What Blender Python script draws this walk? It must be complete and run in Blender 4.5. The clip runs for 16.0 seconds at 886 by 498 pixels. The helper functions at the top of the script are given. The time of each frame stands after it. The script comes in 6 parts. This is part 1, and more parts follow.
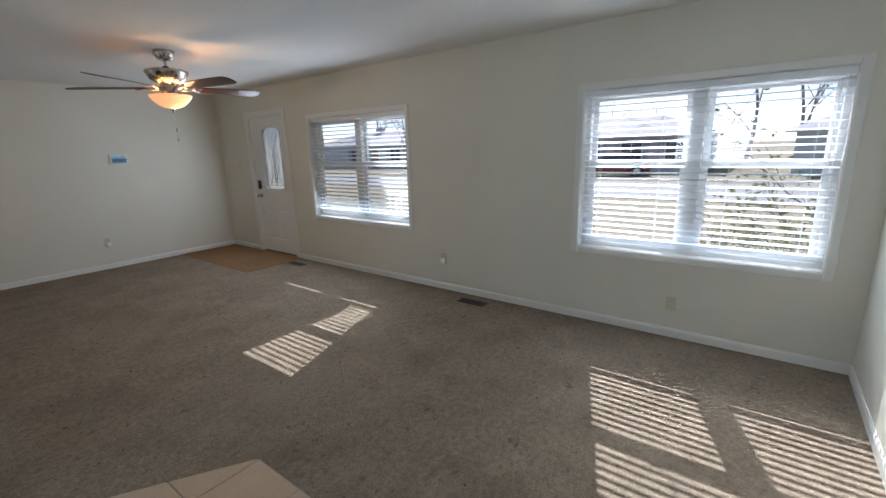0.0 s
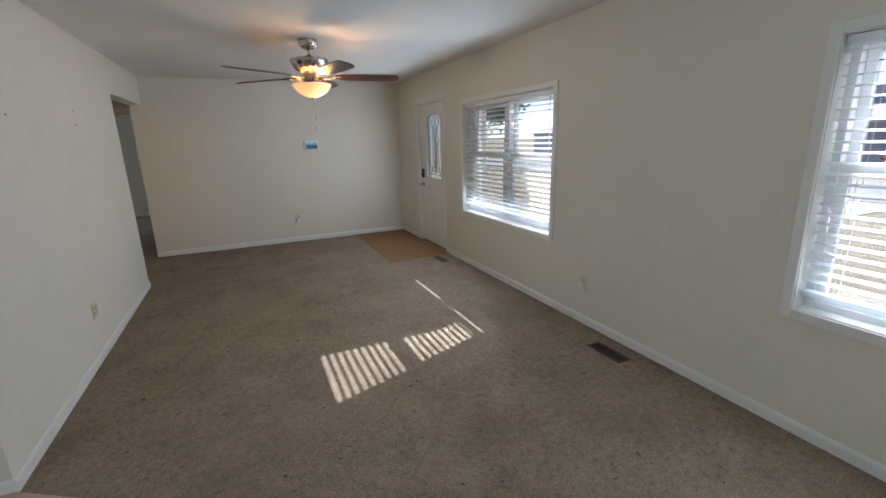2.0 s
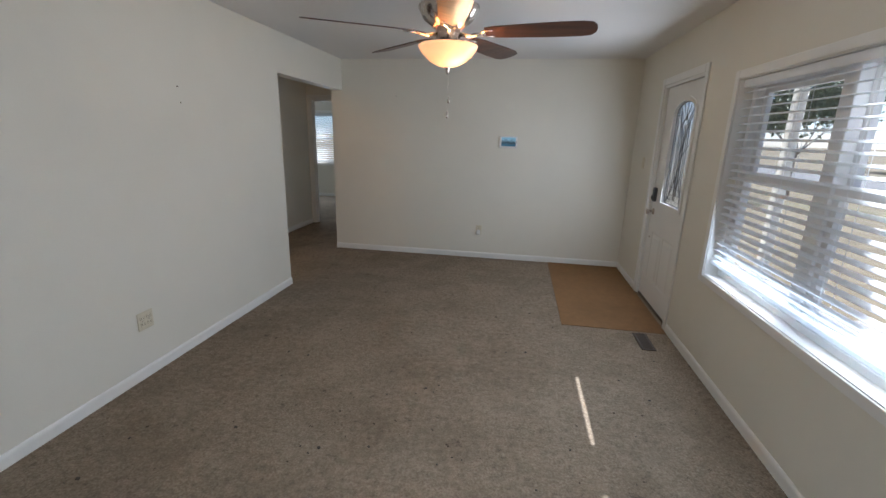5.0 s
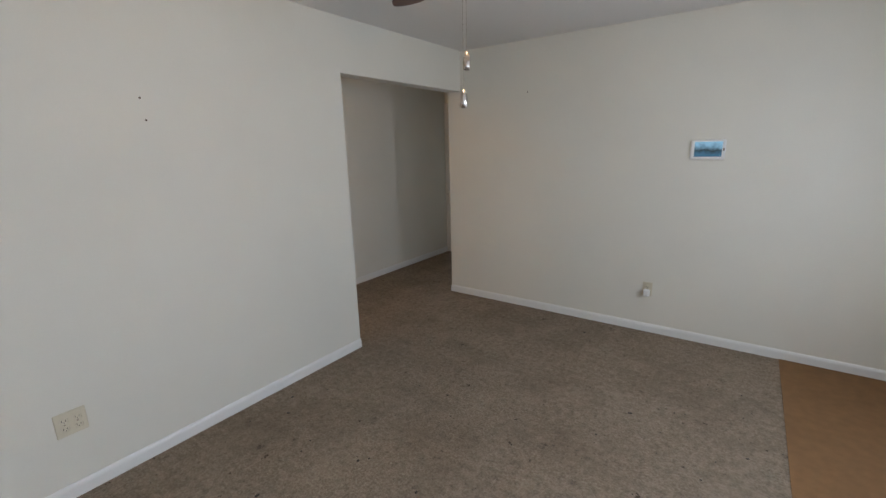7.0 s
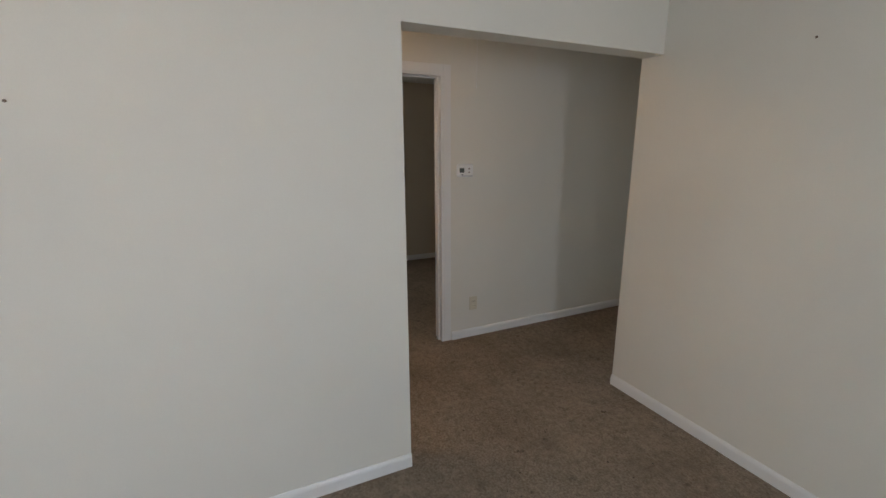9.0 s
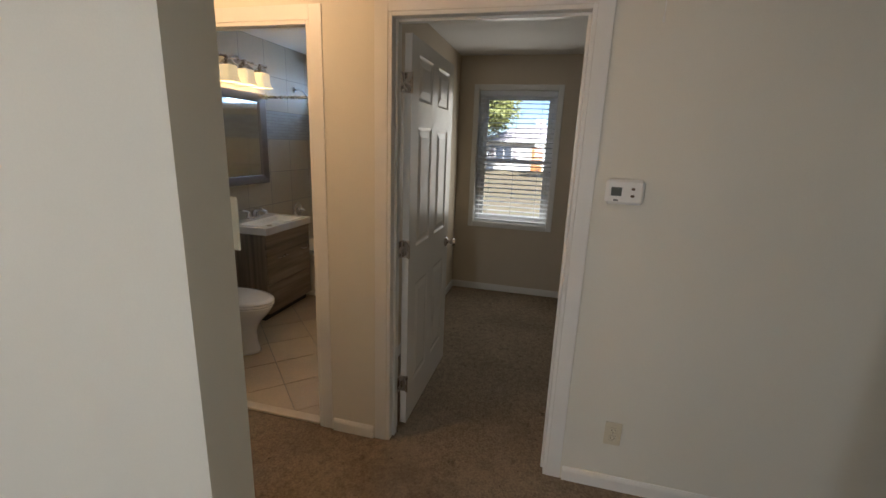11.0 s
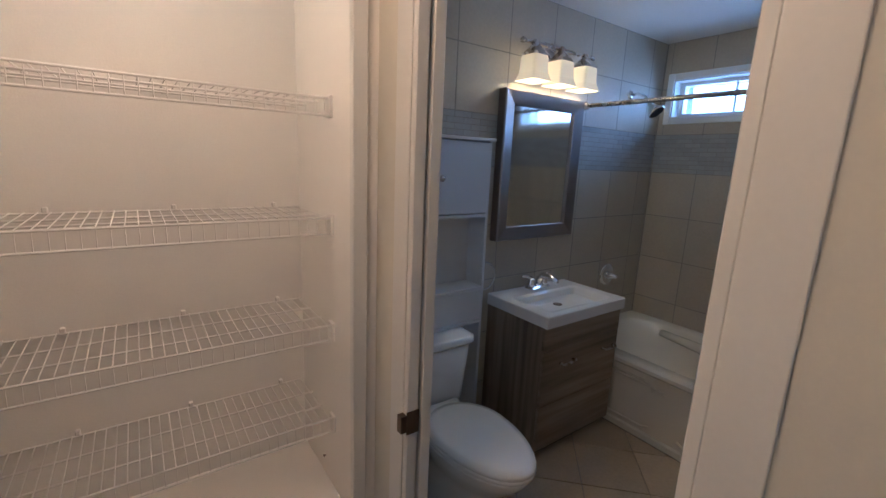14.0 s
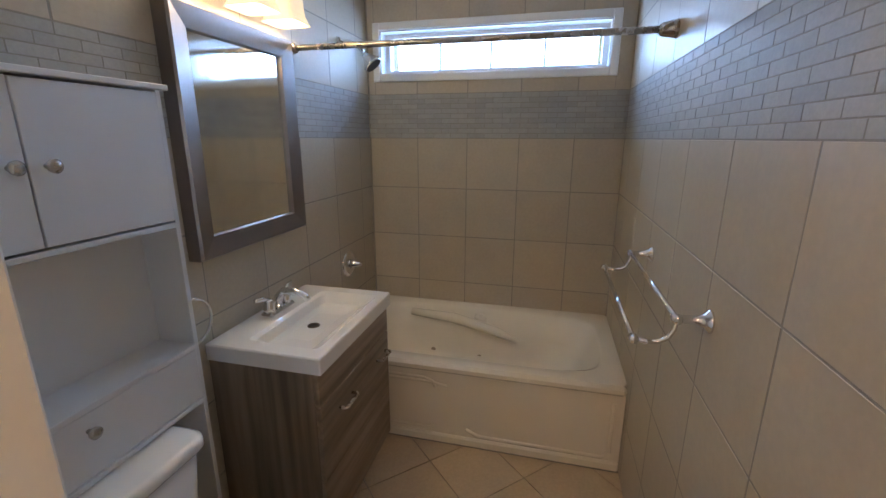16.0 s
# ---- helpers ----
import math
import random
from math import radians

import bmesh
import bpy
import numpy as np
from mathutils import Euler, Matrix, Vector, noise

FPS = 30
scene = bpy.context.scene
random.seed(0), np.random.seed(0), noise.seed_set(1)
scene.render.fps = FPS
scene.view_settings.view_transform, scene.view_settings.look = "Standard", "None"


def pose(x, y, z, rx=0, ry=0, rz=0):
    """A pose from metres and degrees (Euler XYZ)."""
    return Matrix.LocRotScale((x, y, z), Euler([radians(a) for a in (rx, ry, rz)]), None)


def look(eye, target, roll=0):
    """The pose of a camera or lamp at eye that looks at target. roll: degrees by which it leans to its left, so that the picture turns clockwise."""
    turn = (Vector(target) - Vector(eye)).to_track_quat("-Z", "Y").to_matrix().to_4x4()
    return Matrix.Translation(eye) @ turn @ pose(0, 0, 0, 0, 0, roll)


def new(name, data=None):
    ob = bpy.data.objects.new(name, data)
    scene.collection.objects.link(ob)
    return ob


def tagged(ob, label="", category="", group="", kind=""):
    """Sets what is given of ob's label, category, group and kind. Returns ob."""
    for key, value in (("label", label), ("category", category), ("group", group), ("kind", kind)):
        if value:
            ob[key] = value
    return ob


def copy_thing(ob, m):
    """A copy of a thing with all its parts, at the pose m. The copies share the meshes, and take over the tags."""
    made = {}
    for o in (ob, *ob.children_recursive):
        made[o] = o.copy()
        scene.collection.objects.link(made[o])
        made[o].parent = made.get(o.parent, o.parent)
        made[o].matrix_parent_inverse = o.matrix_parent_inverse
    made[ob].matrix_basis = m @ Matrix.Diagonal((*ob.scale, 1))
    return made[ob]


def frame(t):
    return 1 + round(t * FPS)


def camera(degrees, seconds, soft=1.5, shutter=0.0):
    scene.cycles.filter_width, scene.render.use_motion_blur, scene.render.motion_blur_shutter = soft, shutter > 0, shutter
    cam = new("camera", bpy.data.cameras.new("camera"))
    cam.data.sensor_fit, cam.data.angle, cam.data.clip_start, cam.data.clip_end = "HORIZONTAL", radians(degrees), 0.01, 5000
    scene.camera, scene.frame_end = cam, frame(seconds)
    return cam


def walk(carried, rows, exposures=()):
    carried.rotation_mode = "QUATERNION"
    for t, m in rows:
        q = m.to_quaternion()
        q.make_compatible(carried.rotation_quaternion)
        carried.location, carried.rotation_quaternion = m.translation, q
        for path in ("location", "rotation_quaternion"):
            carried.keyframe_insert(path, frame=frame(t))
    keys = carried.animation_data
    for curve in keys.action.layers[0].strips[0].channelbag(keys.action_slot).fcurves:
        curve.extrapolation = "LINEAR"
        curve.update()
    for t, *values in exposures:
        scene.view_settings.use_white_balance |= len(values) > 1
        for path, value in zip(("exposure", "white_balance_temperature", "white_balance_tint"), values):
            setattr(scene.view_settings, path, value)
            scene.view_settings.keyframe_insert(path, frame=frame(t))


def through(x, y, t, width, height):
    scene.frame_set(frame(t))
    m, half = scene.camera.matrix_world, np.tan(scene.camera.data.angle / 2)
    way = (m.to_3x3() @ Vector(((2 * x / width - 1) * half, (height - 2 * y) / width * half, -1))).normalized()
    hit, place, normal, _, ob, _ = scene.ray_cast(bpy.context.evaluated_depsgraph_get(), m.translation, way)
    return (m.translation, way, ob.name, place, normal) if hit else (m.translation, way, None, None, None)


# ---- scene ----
cam = camera(92.1, 16.0)
PATH = [
    (0.0, -0.061, 0.031, 1.500, -53.22, -13.36, 1.59),
    (0.5, 0.168, 0.038, 1.522, -48.86, -13.91, 2.72),
    (1.0, 0.442, 0.036, 1.516, -40.13, -14.10, 2.60),
    (1.5, 0.735, 0.036, 1.527, -28.81, -14.41, 1.03),
    (2.0, 1.088, 0.170, 1.512, -24.59, -14.42, 1.47),
    (2.5, 1.310, 0.323, 1.521, -19.41, -14.58, 0.44),
    (3.0, 1.565, 0.424, 1.543, -8.08, -14.85, -1.69),
    (5.5, 2.245, 2.211, 1.527, 13.48, -14.71, -0.38),
    (6.0, 2.295, 2.621, 1.535, 18.97, -14.29, 0.44),
    (6.5, 2.311, 3.082, 1.545, 24.15, -14.05, 0.75),
    (7.0, 2.328, 3.513, 1.539, 35.43, -13.61, 1.37),
    (7.5, 2.294, 3.903, 1.544, 45.04, -13.33, 0.44),
    (8.0, 2.166, 4.350, 1.548, 50.37, -12.85, 0.79),
    (8.8, 1.797, 4.896, 1.547, 61.74, -13.07, 0.39),
    (9.7, 1.355, 5.552, 1.547, 75.38, -13.34, -0.08),
    (10.5, 0.936, 6.171, 1.546, 88.27, -13.59, -0.53),
    (11.0, 0.581, 6.317, 1.549, 104.76, -13.91, -2.10),
    (11.5, 0.256, 6.355, 1.520, 121.58, -14.35, -2.88),
    (12.0, -0.068, 6.244, 1.514, 136.66, -14.52, -1.94),
    (12.5, -0.332, 6.123, 1.601, 153.01, -15.51, -3.56),
    (13.0, -0.486, 5.915, 1.544, 159.07, -13.89, -2.85),
    (13.5, -0.630, 5.617, 1.550, 154.88, -12.56, -1.79),
    (14.0, -0.774, 5.371, 1.551, 144.68, -11.80, -2.40),
    (14.5, -0.966, 5.167, 1.558, 133.29, -10.96, -2.58),
    (15.0, -1.094, 4.959, 1.560, 118.51, -10.87, -1.63),
    (15.5, -1.184, 4.834, 1.569, 107.52, -10.96, -0.10),
    (16.0, -1.212, 4.788, 1.528, 103.82, -14.58, -0.17),
]
EXPOSURES = [(0.0, 1.20, 5750, 9), (1.5, 1.34, 5800, 9), (2.5, 1.36, 5800, 10), (3.0, 1.64, 5800, 10), (5.5, 1.38, 5750, 10), (6.5, 1.60, 5750, 10), (8.0, 1.66, 5700, 10), (10.5, 1.74, 6200, 10), (11.5, 1.80, 6400, 10),
             (12.0, 1.92, 6750, 10), (12.5, 1.8, 7400, 10), (13.0, 1.82, 6200, 12), (13.5, 1.75, 5150, 12), (14.5, 1.46, 4780, 13), (15.0, 1.9, 5250, 13), (16.0, 2.35, 5850, 14)]
walk(cam, [(t, pose(x, y, z, 90 + pitch, roll, yaw)) for t, x, y, z, yaw, pitch, roll in PATH], EXPOSURES)
# ---- world and light ----
world = bpy.data.worlds.new("world")
scene.world = world
world.use_nodes = True
wn = world.node_tree.nodes
sky = wn.new("ShaderNodeTexSky")
sky.sky_type, sky.sun_disc = "NISHITA", False
sky.dust_density, sky.ozone_density, sky.air_density = 0.8, 2.0, 0.55
SUN_WAY = Vector((-1.0, -0.35, -0.815)).normalized()
sky.sun_elevation = math.asin(-SUN_WAY.z)
sky.sun_rotation = math.atan2(-SUN_WAY.x, -SUN_WAY.y)
world.node_tree.links.new(sky.outputs[0], wn["Background"].inputs[0])
wn["Background"].inputs[1].default_value = 0.075
sun = new("sun", bpy.data.lights.new("sun", "SUN"))
sun.data.energy, sun.data.angle, sun.data.color = 5.0, radians(0.4), (1.0, 0.97, 0.94)
sun.matrix_world = look((30, 10, 25), Vector((30, 10, 25)) + SUN_WAY)


def window_light(name, y0, y1, z0, z1, x, side, watts, color=(0.80, 0.90, 1.0)):
    """The sky's light in a window's opening."""
    lamp = new(name, bpy.data.lights.new(name, "AREA"))
    lamp.data.shape, lamp.data.size, lamp.data.size_y = "RECTANGLE", y1 - y0, z1 - z0
    lamp.data.energy, lamp.data.color = watts, color
    c = Vector((x, (y0 + y1) / 2, (z0 + z1) / 2))
    way = Vector((side, 0, -0.15))
    if not side:   # a window across y, looking south
        c, way = Vector(((y0 + y1) / 2, x, (z0 + z1) / 2)), Vector((0, -1, -0.15))
    lamp.matrix_world = look(c, c + way)
    return lamp


def bulb(name, place, watts, size=0.03, color=(1.0, 0.66, 0.36)):
    lamp = new(name, bpy.data.lights.new(name, "POINT"))
    lamp.data.energy, lamp.data.shadow_soft_size, lamp.data.color = watts, size, color
    lamp.location = place
    return lamp




# daylight in the openings and the bulbs of the lamps
window_light("window_light_front", -0.29, 1.21, 0.70, 1.86, 3.46, -1, 3.8)
window_light("window_light_door_glass", 5.70, 5.98, 1.05, 1.80, 3.46, -1, 5.0, (0.92, 0.95, 1.0))
window_light("window_light_door", 3.22, 4.80, 0.70, 1.86, 3.46, -1, 7.2)
window_light("window_light_bedroom", 5.54, 6.23, 0.79, 2.04, -3.86, 1, 1.8, (1.0, 0.94, 0.84))
window_light("window_light_bath", 3.79, 5.02, 1.94, 2.12, -4.05, 1, 2.2, (0.42, 0.65, 1.0))
# fill from an added, unseen kitchen window; brightens the front wall
window_light("window_light_kitchen", 0.34, 1.66, 1.04, 1.96, -3.17, 1, 11.0)
window_light("window_light_far", -3.0, -2.1, 0.9, 1.9, 11.65, 0, 9.24)
bulb("fan_bulb", (1.786, 4.385, 1.962), 3.96)
bulb("hall_bulb", (-0.70, 4.90, 2.30), 4.6, 0.11, (1.0, 0.60, 0.31))
bulb("closet_bulb", (-0.72, 4.30, 2.24), 1.1, 0.03, (1.0, 0.64, 0.37))
for x_ in (-2.47, -2.67, -2.87):
    bulb("vanity_bulb", (x_, 3.742, 1.99), 0.30, 0.025, (1.0, 0.76, 0.42))

# ---- mesh helpers ----
def mesh_object(name, bm, material, parent=None, smooth=False):
    data = bpy.data.meshes.new(name)
    bm.normal_update()
    bm.to_mesh(data)
    bm.free()
    if material:
        for m in material if isinstance(material, (list, tuple)) else (material,):
            data.materials.append(m)
    if smooth:
        for p in data.polygons:
            p.use_smooth = True
    ob = new(name, data)
    if parent:
        ob.parent = parent
        ob.matrix_parent_inverse = parent.matrix_world.inverted()
    return ob


def part(name, bm, material, parent, label="", smooth=False):
    return tagged(mesh_object(name, bm, material, parent, smooth), label)


def thing(name, place, label, category, group="", kind=""):
    ob = new(name)
    ob.empty_display_size = 0.1
    ob.matrix_world = place if isinstance(place, Matrix) else Matrix.Translation(place)
    return tagged(ob, label, category, group, kind)


def structure(name, bm, material, label, category="", smooth=False):
    return tagged(mesh_object(name, bm, material, None, smooth), label, category or name.split("_")[0], "", "structure")


def box(bm, x0, x1, y0, y1, z0, z1, bevel=0.0, seg=1):
    lo = [min(a, b) for a, b in ((x0, x1), (y0, y1), (z0, z1))]
    hi = [max(a, b) for a, b in ((x0, x1), (y0, y1), (z0, z1))]
    made = bmesh.ops.create_cube(bm, size=1.0)["verts"]
    for v in made:
        for i in range(3):
            v.co[i] = lo[i] if v.co[i] < 0 else hi[i]
    if bevel:
        edges = list({e for v in made for e in v.link_edges})
        bmesh.ops.bevel(bm, geom=edges, offset=bevel, segments=seg, affect="EDGES", profile=0.5)
    return bm


def boxes(*rows, bevel=0.0):
    bm = bmesh.new()
    for r in rows:
        box(bm, *r, bevel=bevel)
    return bm


def rod(bm, a, b, r0, r1=None, seg=12, caps=True):
    a, b = Vector(a), Vector(b)
    r1 = r0 if r1 is None else r1
    made = bmesh.ops.create_cone(bm, cap_ends=caps, segments=seg, radius1=r0, radius2=r1, depth=(b - a).length)["verts"]
    m = Matrix.Translation((a + b) / 2) @ (b - a).to_track_quat("Z", "Y").to_matrix().to_4x4()
    bmesh.ops.transform(bm, matrix=m, verts=made)
    return bm


def tube(bm, points, r, seg=10):
    """A round bar bent through the points."""
    pts = [Vector(p) for p in points]
    rings, side = [], None
    for i, p in enumerate(pts):
        d = (pts[min(i + 1, len(pts) - 1)] - pts[max(i - 1, 0)]).normalized()
        side = d.orthogonal().normalized() if side is None else (side - d * side.dot(d)).normalized()
        up = d.cross(side)
        rr = r[i] if isinstance(r, (list, tuple)) else r
        rings.append([bm.verts.new(p + rr * (math.cos(k * math.tau / seg) * side + math.sin(k * math.tau / seg) * up)) for k in range(seg)])
    for a, b in zip(rings, rings[1:]):
        for k in range(seg):
            bm.faces.new((a[k], a[(k + 1) % seg], b[(k + 1) % seg], b[k]))
    bm.faces.new(rings[0][::-1])
    bm.faces.new(rings[-1])
    return bm


def lathe(bm, profile, seg=32, m=None, sx=1.0, sy=1.0):
    """Turns (radius, height) pairs round z."""
    rings = []
    for r, z in profile:
        if r < 1e-5:
            rings.append([bm.verts.new((0, 0, z))])
        else:
            rings.append([bm.verts.new((sx * r * math.cos(k * math.tau / seg), sy * r * math.sin(k * math.tau / seg), z)) for k in range(seg)])
    verts = [v for ring in rings for v in ring]
    for a, b in zip(rings, rings[1:]):
        for k in range(seg):
            j = (k + 1) % seg
            if len(a) == 1 and len(b) > 1:
                bm.faces.new((a[0], b[j], b[k]))
            elif len(b) == 1 and len(a) > 1:
                bm.faces.new((a[k], a[j], b[0]))
            elif len(a) > 1:
                bm.faces.new((a[k], a[j], b[j], b[k]))
    if m is not None:
        bmesh.ops.transform(bm, matrix=m, verts=verts)
    return bm


def slab_with_holes(axis, f0, f1, a0, a1, b0, b1, holes):
    """A wall between the faces f0 and f1 across the axis, from a0 to a1 along it and b0 to b1 up, with openings (a0, a1, b0, b1) cut through."""
    aa = sorted({a0, a1, *[h[0] for h in holes], *[h[1] for h in holes]})
    bb = sorted({b0, b1, *[h[2] for h in holes], *[h[3] for h in holes]})
    aa = [a for a in aa if a0 <= a <= a1]
    bb = [b for b in bb if b0 <= b <= b1]

    def solid(i, j):
        if not (0 <= i < len(aa) - 1 and 0 <= j < len(bb) - 1):
            return False
        ca, cb = (aa[i] + aa[i + 1]) / 2, (bb[j] + bb[j + 1]) / 2
        return not any(h[0] < ca < h[1] and h[2] < cb < h[3] for h in holes)

    bm, made = bmesh.new(), {}

    def vert(f, a, b):
        key = (f, a, b)
        if key not in made:
            made[key] = bm.verts.new({"x": (f, a, b), "y": (a, f, b), "z": (a, b, f)}[axis])
        return made[key]

    for i in range(len(aa) - 1):
        for j in range(len(bb) - 1):
            if not solid(i, j):
                continue
            p, q, r, s = aa[i], aa[i + 1], bb[j], bb[j + 1]
            for f in (f0, f1):
                bm.faces.new([vert(f, *c) for c in ((p, r), (q, r), (q, s), (p, s))])
            for di, dj, c in ((-1, 0, ((p, r), (p, s))), (1, 0, ((q, r), (q, s))), (0, -1, ((p, r), (q, r))), (0, 1, ((p, s), (q, s)))):
                if not solid(i + di, j + dj):
                    bm.faces.new([vert(f0, *c[0]), vert(f0, *c[1]), vert(f1, *c[1]), vert(f1, *c[0])])
    bmesh.ops.recalc_face_normals(bm, faces=bm.faces)
    return bm


# ---- materials ----
def material(name, color, rough=0.5, metal=0.0, spread=0.06, grain=40.0, fine=400.0, bump=0.02, stain=0.0, stain_scale=1.5, stain_color=None, spec=0.5, coat=0.0, random_tint=0.0):
    """Base colour with variation at two scales, stains and fine relief, at real-world size."""
    mat = bpy.data.materials.new(name)
    mat.use_nodes = True
    n, l = mat.node_tree.nodes, mat.node_tree.links
    b = n["Principled BSDF"]
    b.inputs["Metallic"].default_value = metal
    b.inputs["Specular IOR Level"].default_value = spec
    b.inputs["Coat Weight"].default_value = coat
    geo = n.new("ShaderNodeNewGeometry")

    def noise_node(scale, detail=4.0):
        t = n.new("ShaderNodeTexNoise")
        t.inputs["Scale"].default_value, t.inputs["Detail"].default_value = scale, detail
        l.new(geo.outputs["Position"], t.inputs["Vector"])
        return t

    def mix(a, c, fac, mode="MIX"):
        m = n.new("ShaderNodeMix")
        m.data_type, m.blend_type = "RGBA", mode
        for sock, v in ((m.inputs[6], a), (m.inputs[7], c), (m.inputs[0], fac)):
            if isinstance(v, (tuple, list)):
                sock.default_value = (*v[:3], 1)
            elif isinstance(v, (int, float)):
                sock.default_value = v
            else:
                l.new(v, sock)
        return m.outputs[2]

    def ramp(src, lo, hi):
        r = n.new("ShaderNodeMapRange")
        r.inputs[1].default_value, r.inputs[2].default_value = lo, hi
        l.new(src, r.inputs[0])
        return r.outputs[0]

    g1, g2 = noise_node(grain), noise_node(fine, 2.0)
    dark = tuple(c * (1 - spread) for c in color)
    light = tuple(min(1.0, c * (1 + spread)) for c in color)
    out = mix(dark, light, ramp(g1.outputs["Fac"], 0.3, 0.7))
    out = mix(out, mix(dark, light, ramp(g2.outputs["Fac"], 0.3, 0.7)), 0.5)
    if stain:
        s = noise_node(stain_scale, 6.0)
        out = mix(out, stain_color or tuple(c * 0.6 for c in color), mixfac(n, l, ramp(s.outputs["Fac"], 0.52, 0.75), stain))
    if random_tint:
        info = n.new("ShaderNodeObjectInfo")
        hsv = n.new("ShaderNodeHueSaturation")
        l.new(ramp_value(n, l, info.outputs["Random"], 1 - random_tint, 1 + random_tint), hsv.inputs["Value"])
        l.new(out, hsv.inputs["Color"])
        out = hsv.outputs[0]
    l.new(out, b.inputs["Base Color"])
    l.new(ramp_value(n, l, g1.outputs["Fac"], rough * 0.85, min(1.0, rough * 1.15)), b.inputs["Roughness"])
    if bump:
        bp = n.new("ShaderNodeBump")
        bp.inputs["Strength"].default_value, bp.inputs["Distance"].default_value = min(1.0, bump * 10), 0.002
        l.new(g2.outputs["Fac"], bp.inputs["Height"])
        l.new(bp.outputs[0], b.inputs["Normal"])
    return mat


def ramp_value(n, l, src, lo, hi):
    r = n.new("ShaderNodeMapRange")
    r.inputs[3].default_value, r.inputs[4].default_value = lo, hi
    l.new(src, r.inputs[0])
    return r.outputs[0]


def mixfac(n, l, src, k):
    m = n.new("ShaderNodeMath")
    m.operation = "MULTIPLY"
    m.inputs[1].default_value = k
    l.new(src, m.inputs[0])
    return m.outputs[0]


def glass(name, tint=(1, 1, 1), rough=0.0):
    mat = bpy.data.materials.new(name)
    mat.use_nodes = True
    b = mat.node_tree.nodes["Principled BSDF"]
    b.inputs["Base Color"].default_value = (*tint, 1)
    b.inputs["Transmission Weight"].default_value = 1.0
    b.inputs["Roughness"].default_value, b.inputs["IOR"].default_value = rough, 1.45
    return mat


def glowing(name, color, strength):
    mat = bpy.data.materials.new(name)
    mat.use_nodes = True
    b = mat.node_tree.nodes["Principled BSDF"]
    b.inputs["Base Color"].default_value = (*color, 1)
    b.inputs["Emission Color"].default_value = (*color, 1)
    b.inputs["Emission Strength"].default_value = strength
    return mat


def let_light_through(mat, color):
    """Adds a little light passing through thin plastic or frosted glass."""
    n, l = mat.node_tree.nodes, mat.node_tree.links
    thin = n.new("ShaderNodeBsdfTranslucent")
    thin.inputs["Color"].default_value = (*color, 1)
    add = n.new("ShaderNodeAddShader")
    l.new(n["Principled BSDF"].outputs[0], add.inputs[0])
    l.new(thin.outputs[0], add.inputs[1])
    l.new(add.outputs[0], n["Material Output"].inputs["Surface"])
    return mat


def lamp_glass(name, color, through, glow):
    """Frosted lamp glass: dull white, with some of the bulb's light passing through."""
    mat = glowing(name, color, glow)
    mat.node_tree.nodes["Principled BSDF"].inputs["Roughness"].default_value = 0.25
    return let_light_through(mat, [c * through for c in color])


WALL = material("wall_paint", (0.705, 0.675, 0.588), 0.62, spread=0.025, grain=3.0, fine=220, bump=0.012, stain=0.12, stain_scale=0.9)
# same settings as WALL, in a darker and warmer colour
BEDROOM_WALL = material("wall_darker_tan", (0.60, 0.52, 0.405), 0.62, spread=0.025, grain=3.0, fine=220, bump=0.012, stain=0.12, stain_scale=0.9)
WHITE_WALL = material("closet_paint", (0.87, 0.84, 0.79), 0.5, spread=0.02, grain=4.0, fine=200, bump=0.012)
CEILING = material("ceiling_paint", (0.74, 0.72, 0.69), 0.85, spread=0.04, grain=60, fine=300, bump=0.05)
TRIM = material("trim_paint", (0.76, 0.75, 0.715), 0.36, spread=0.02, grain=6, fine=120, bump=0.006, stain=0.12, stain_scale=3)
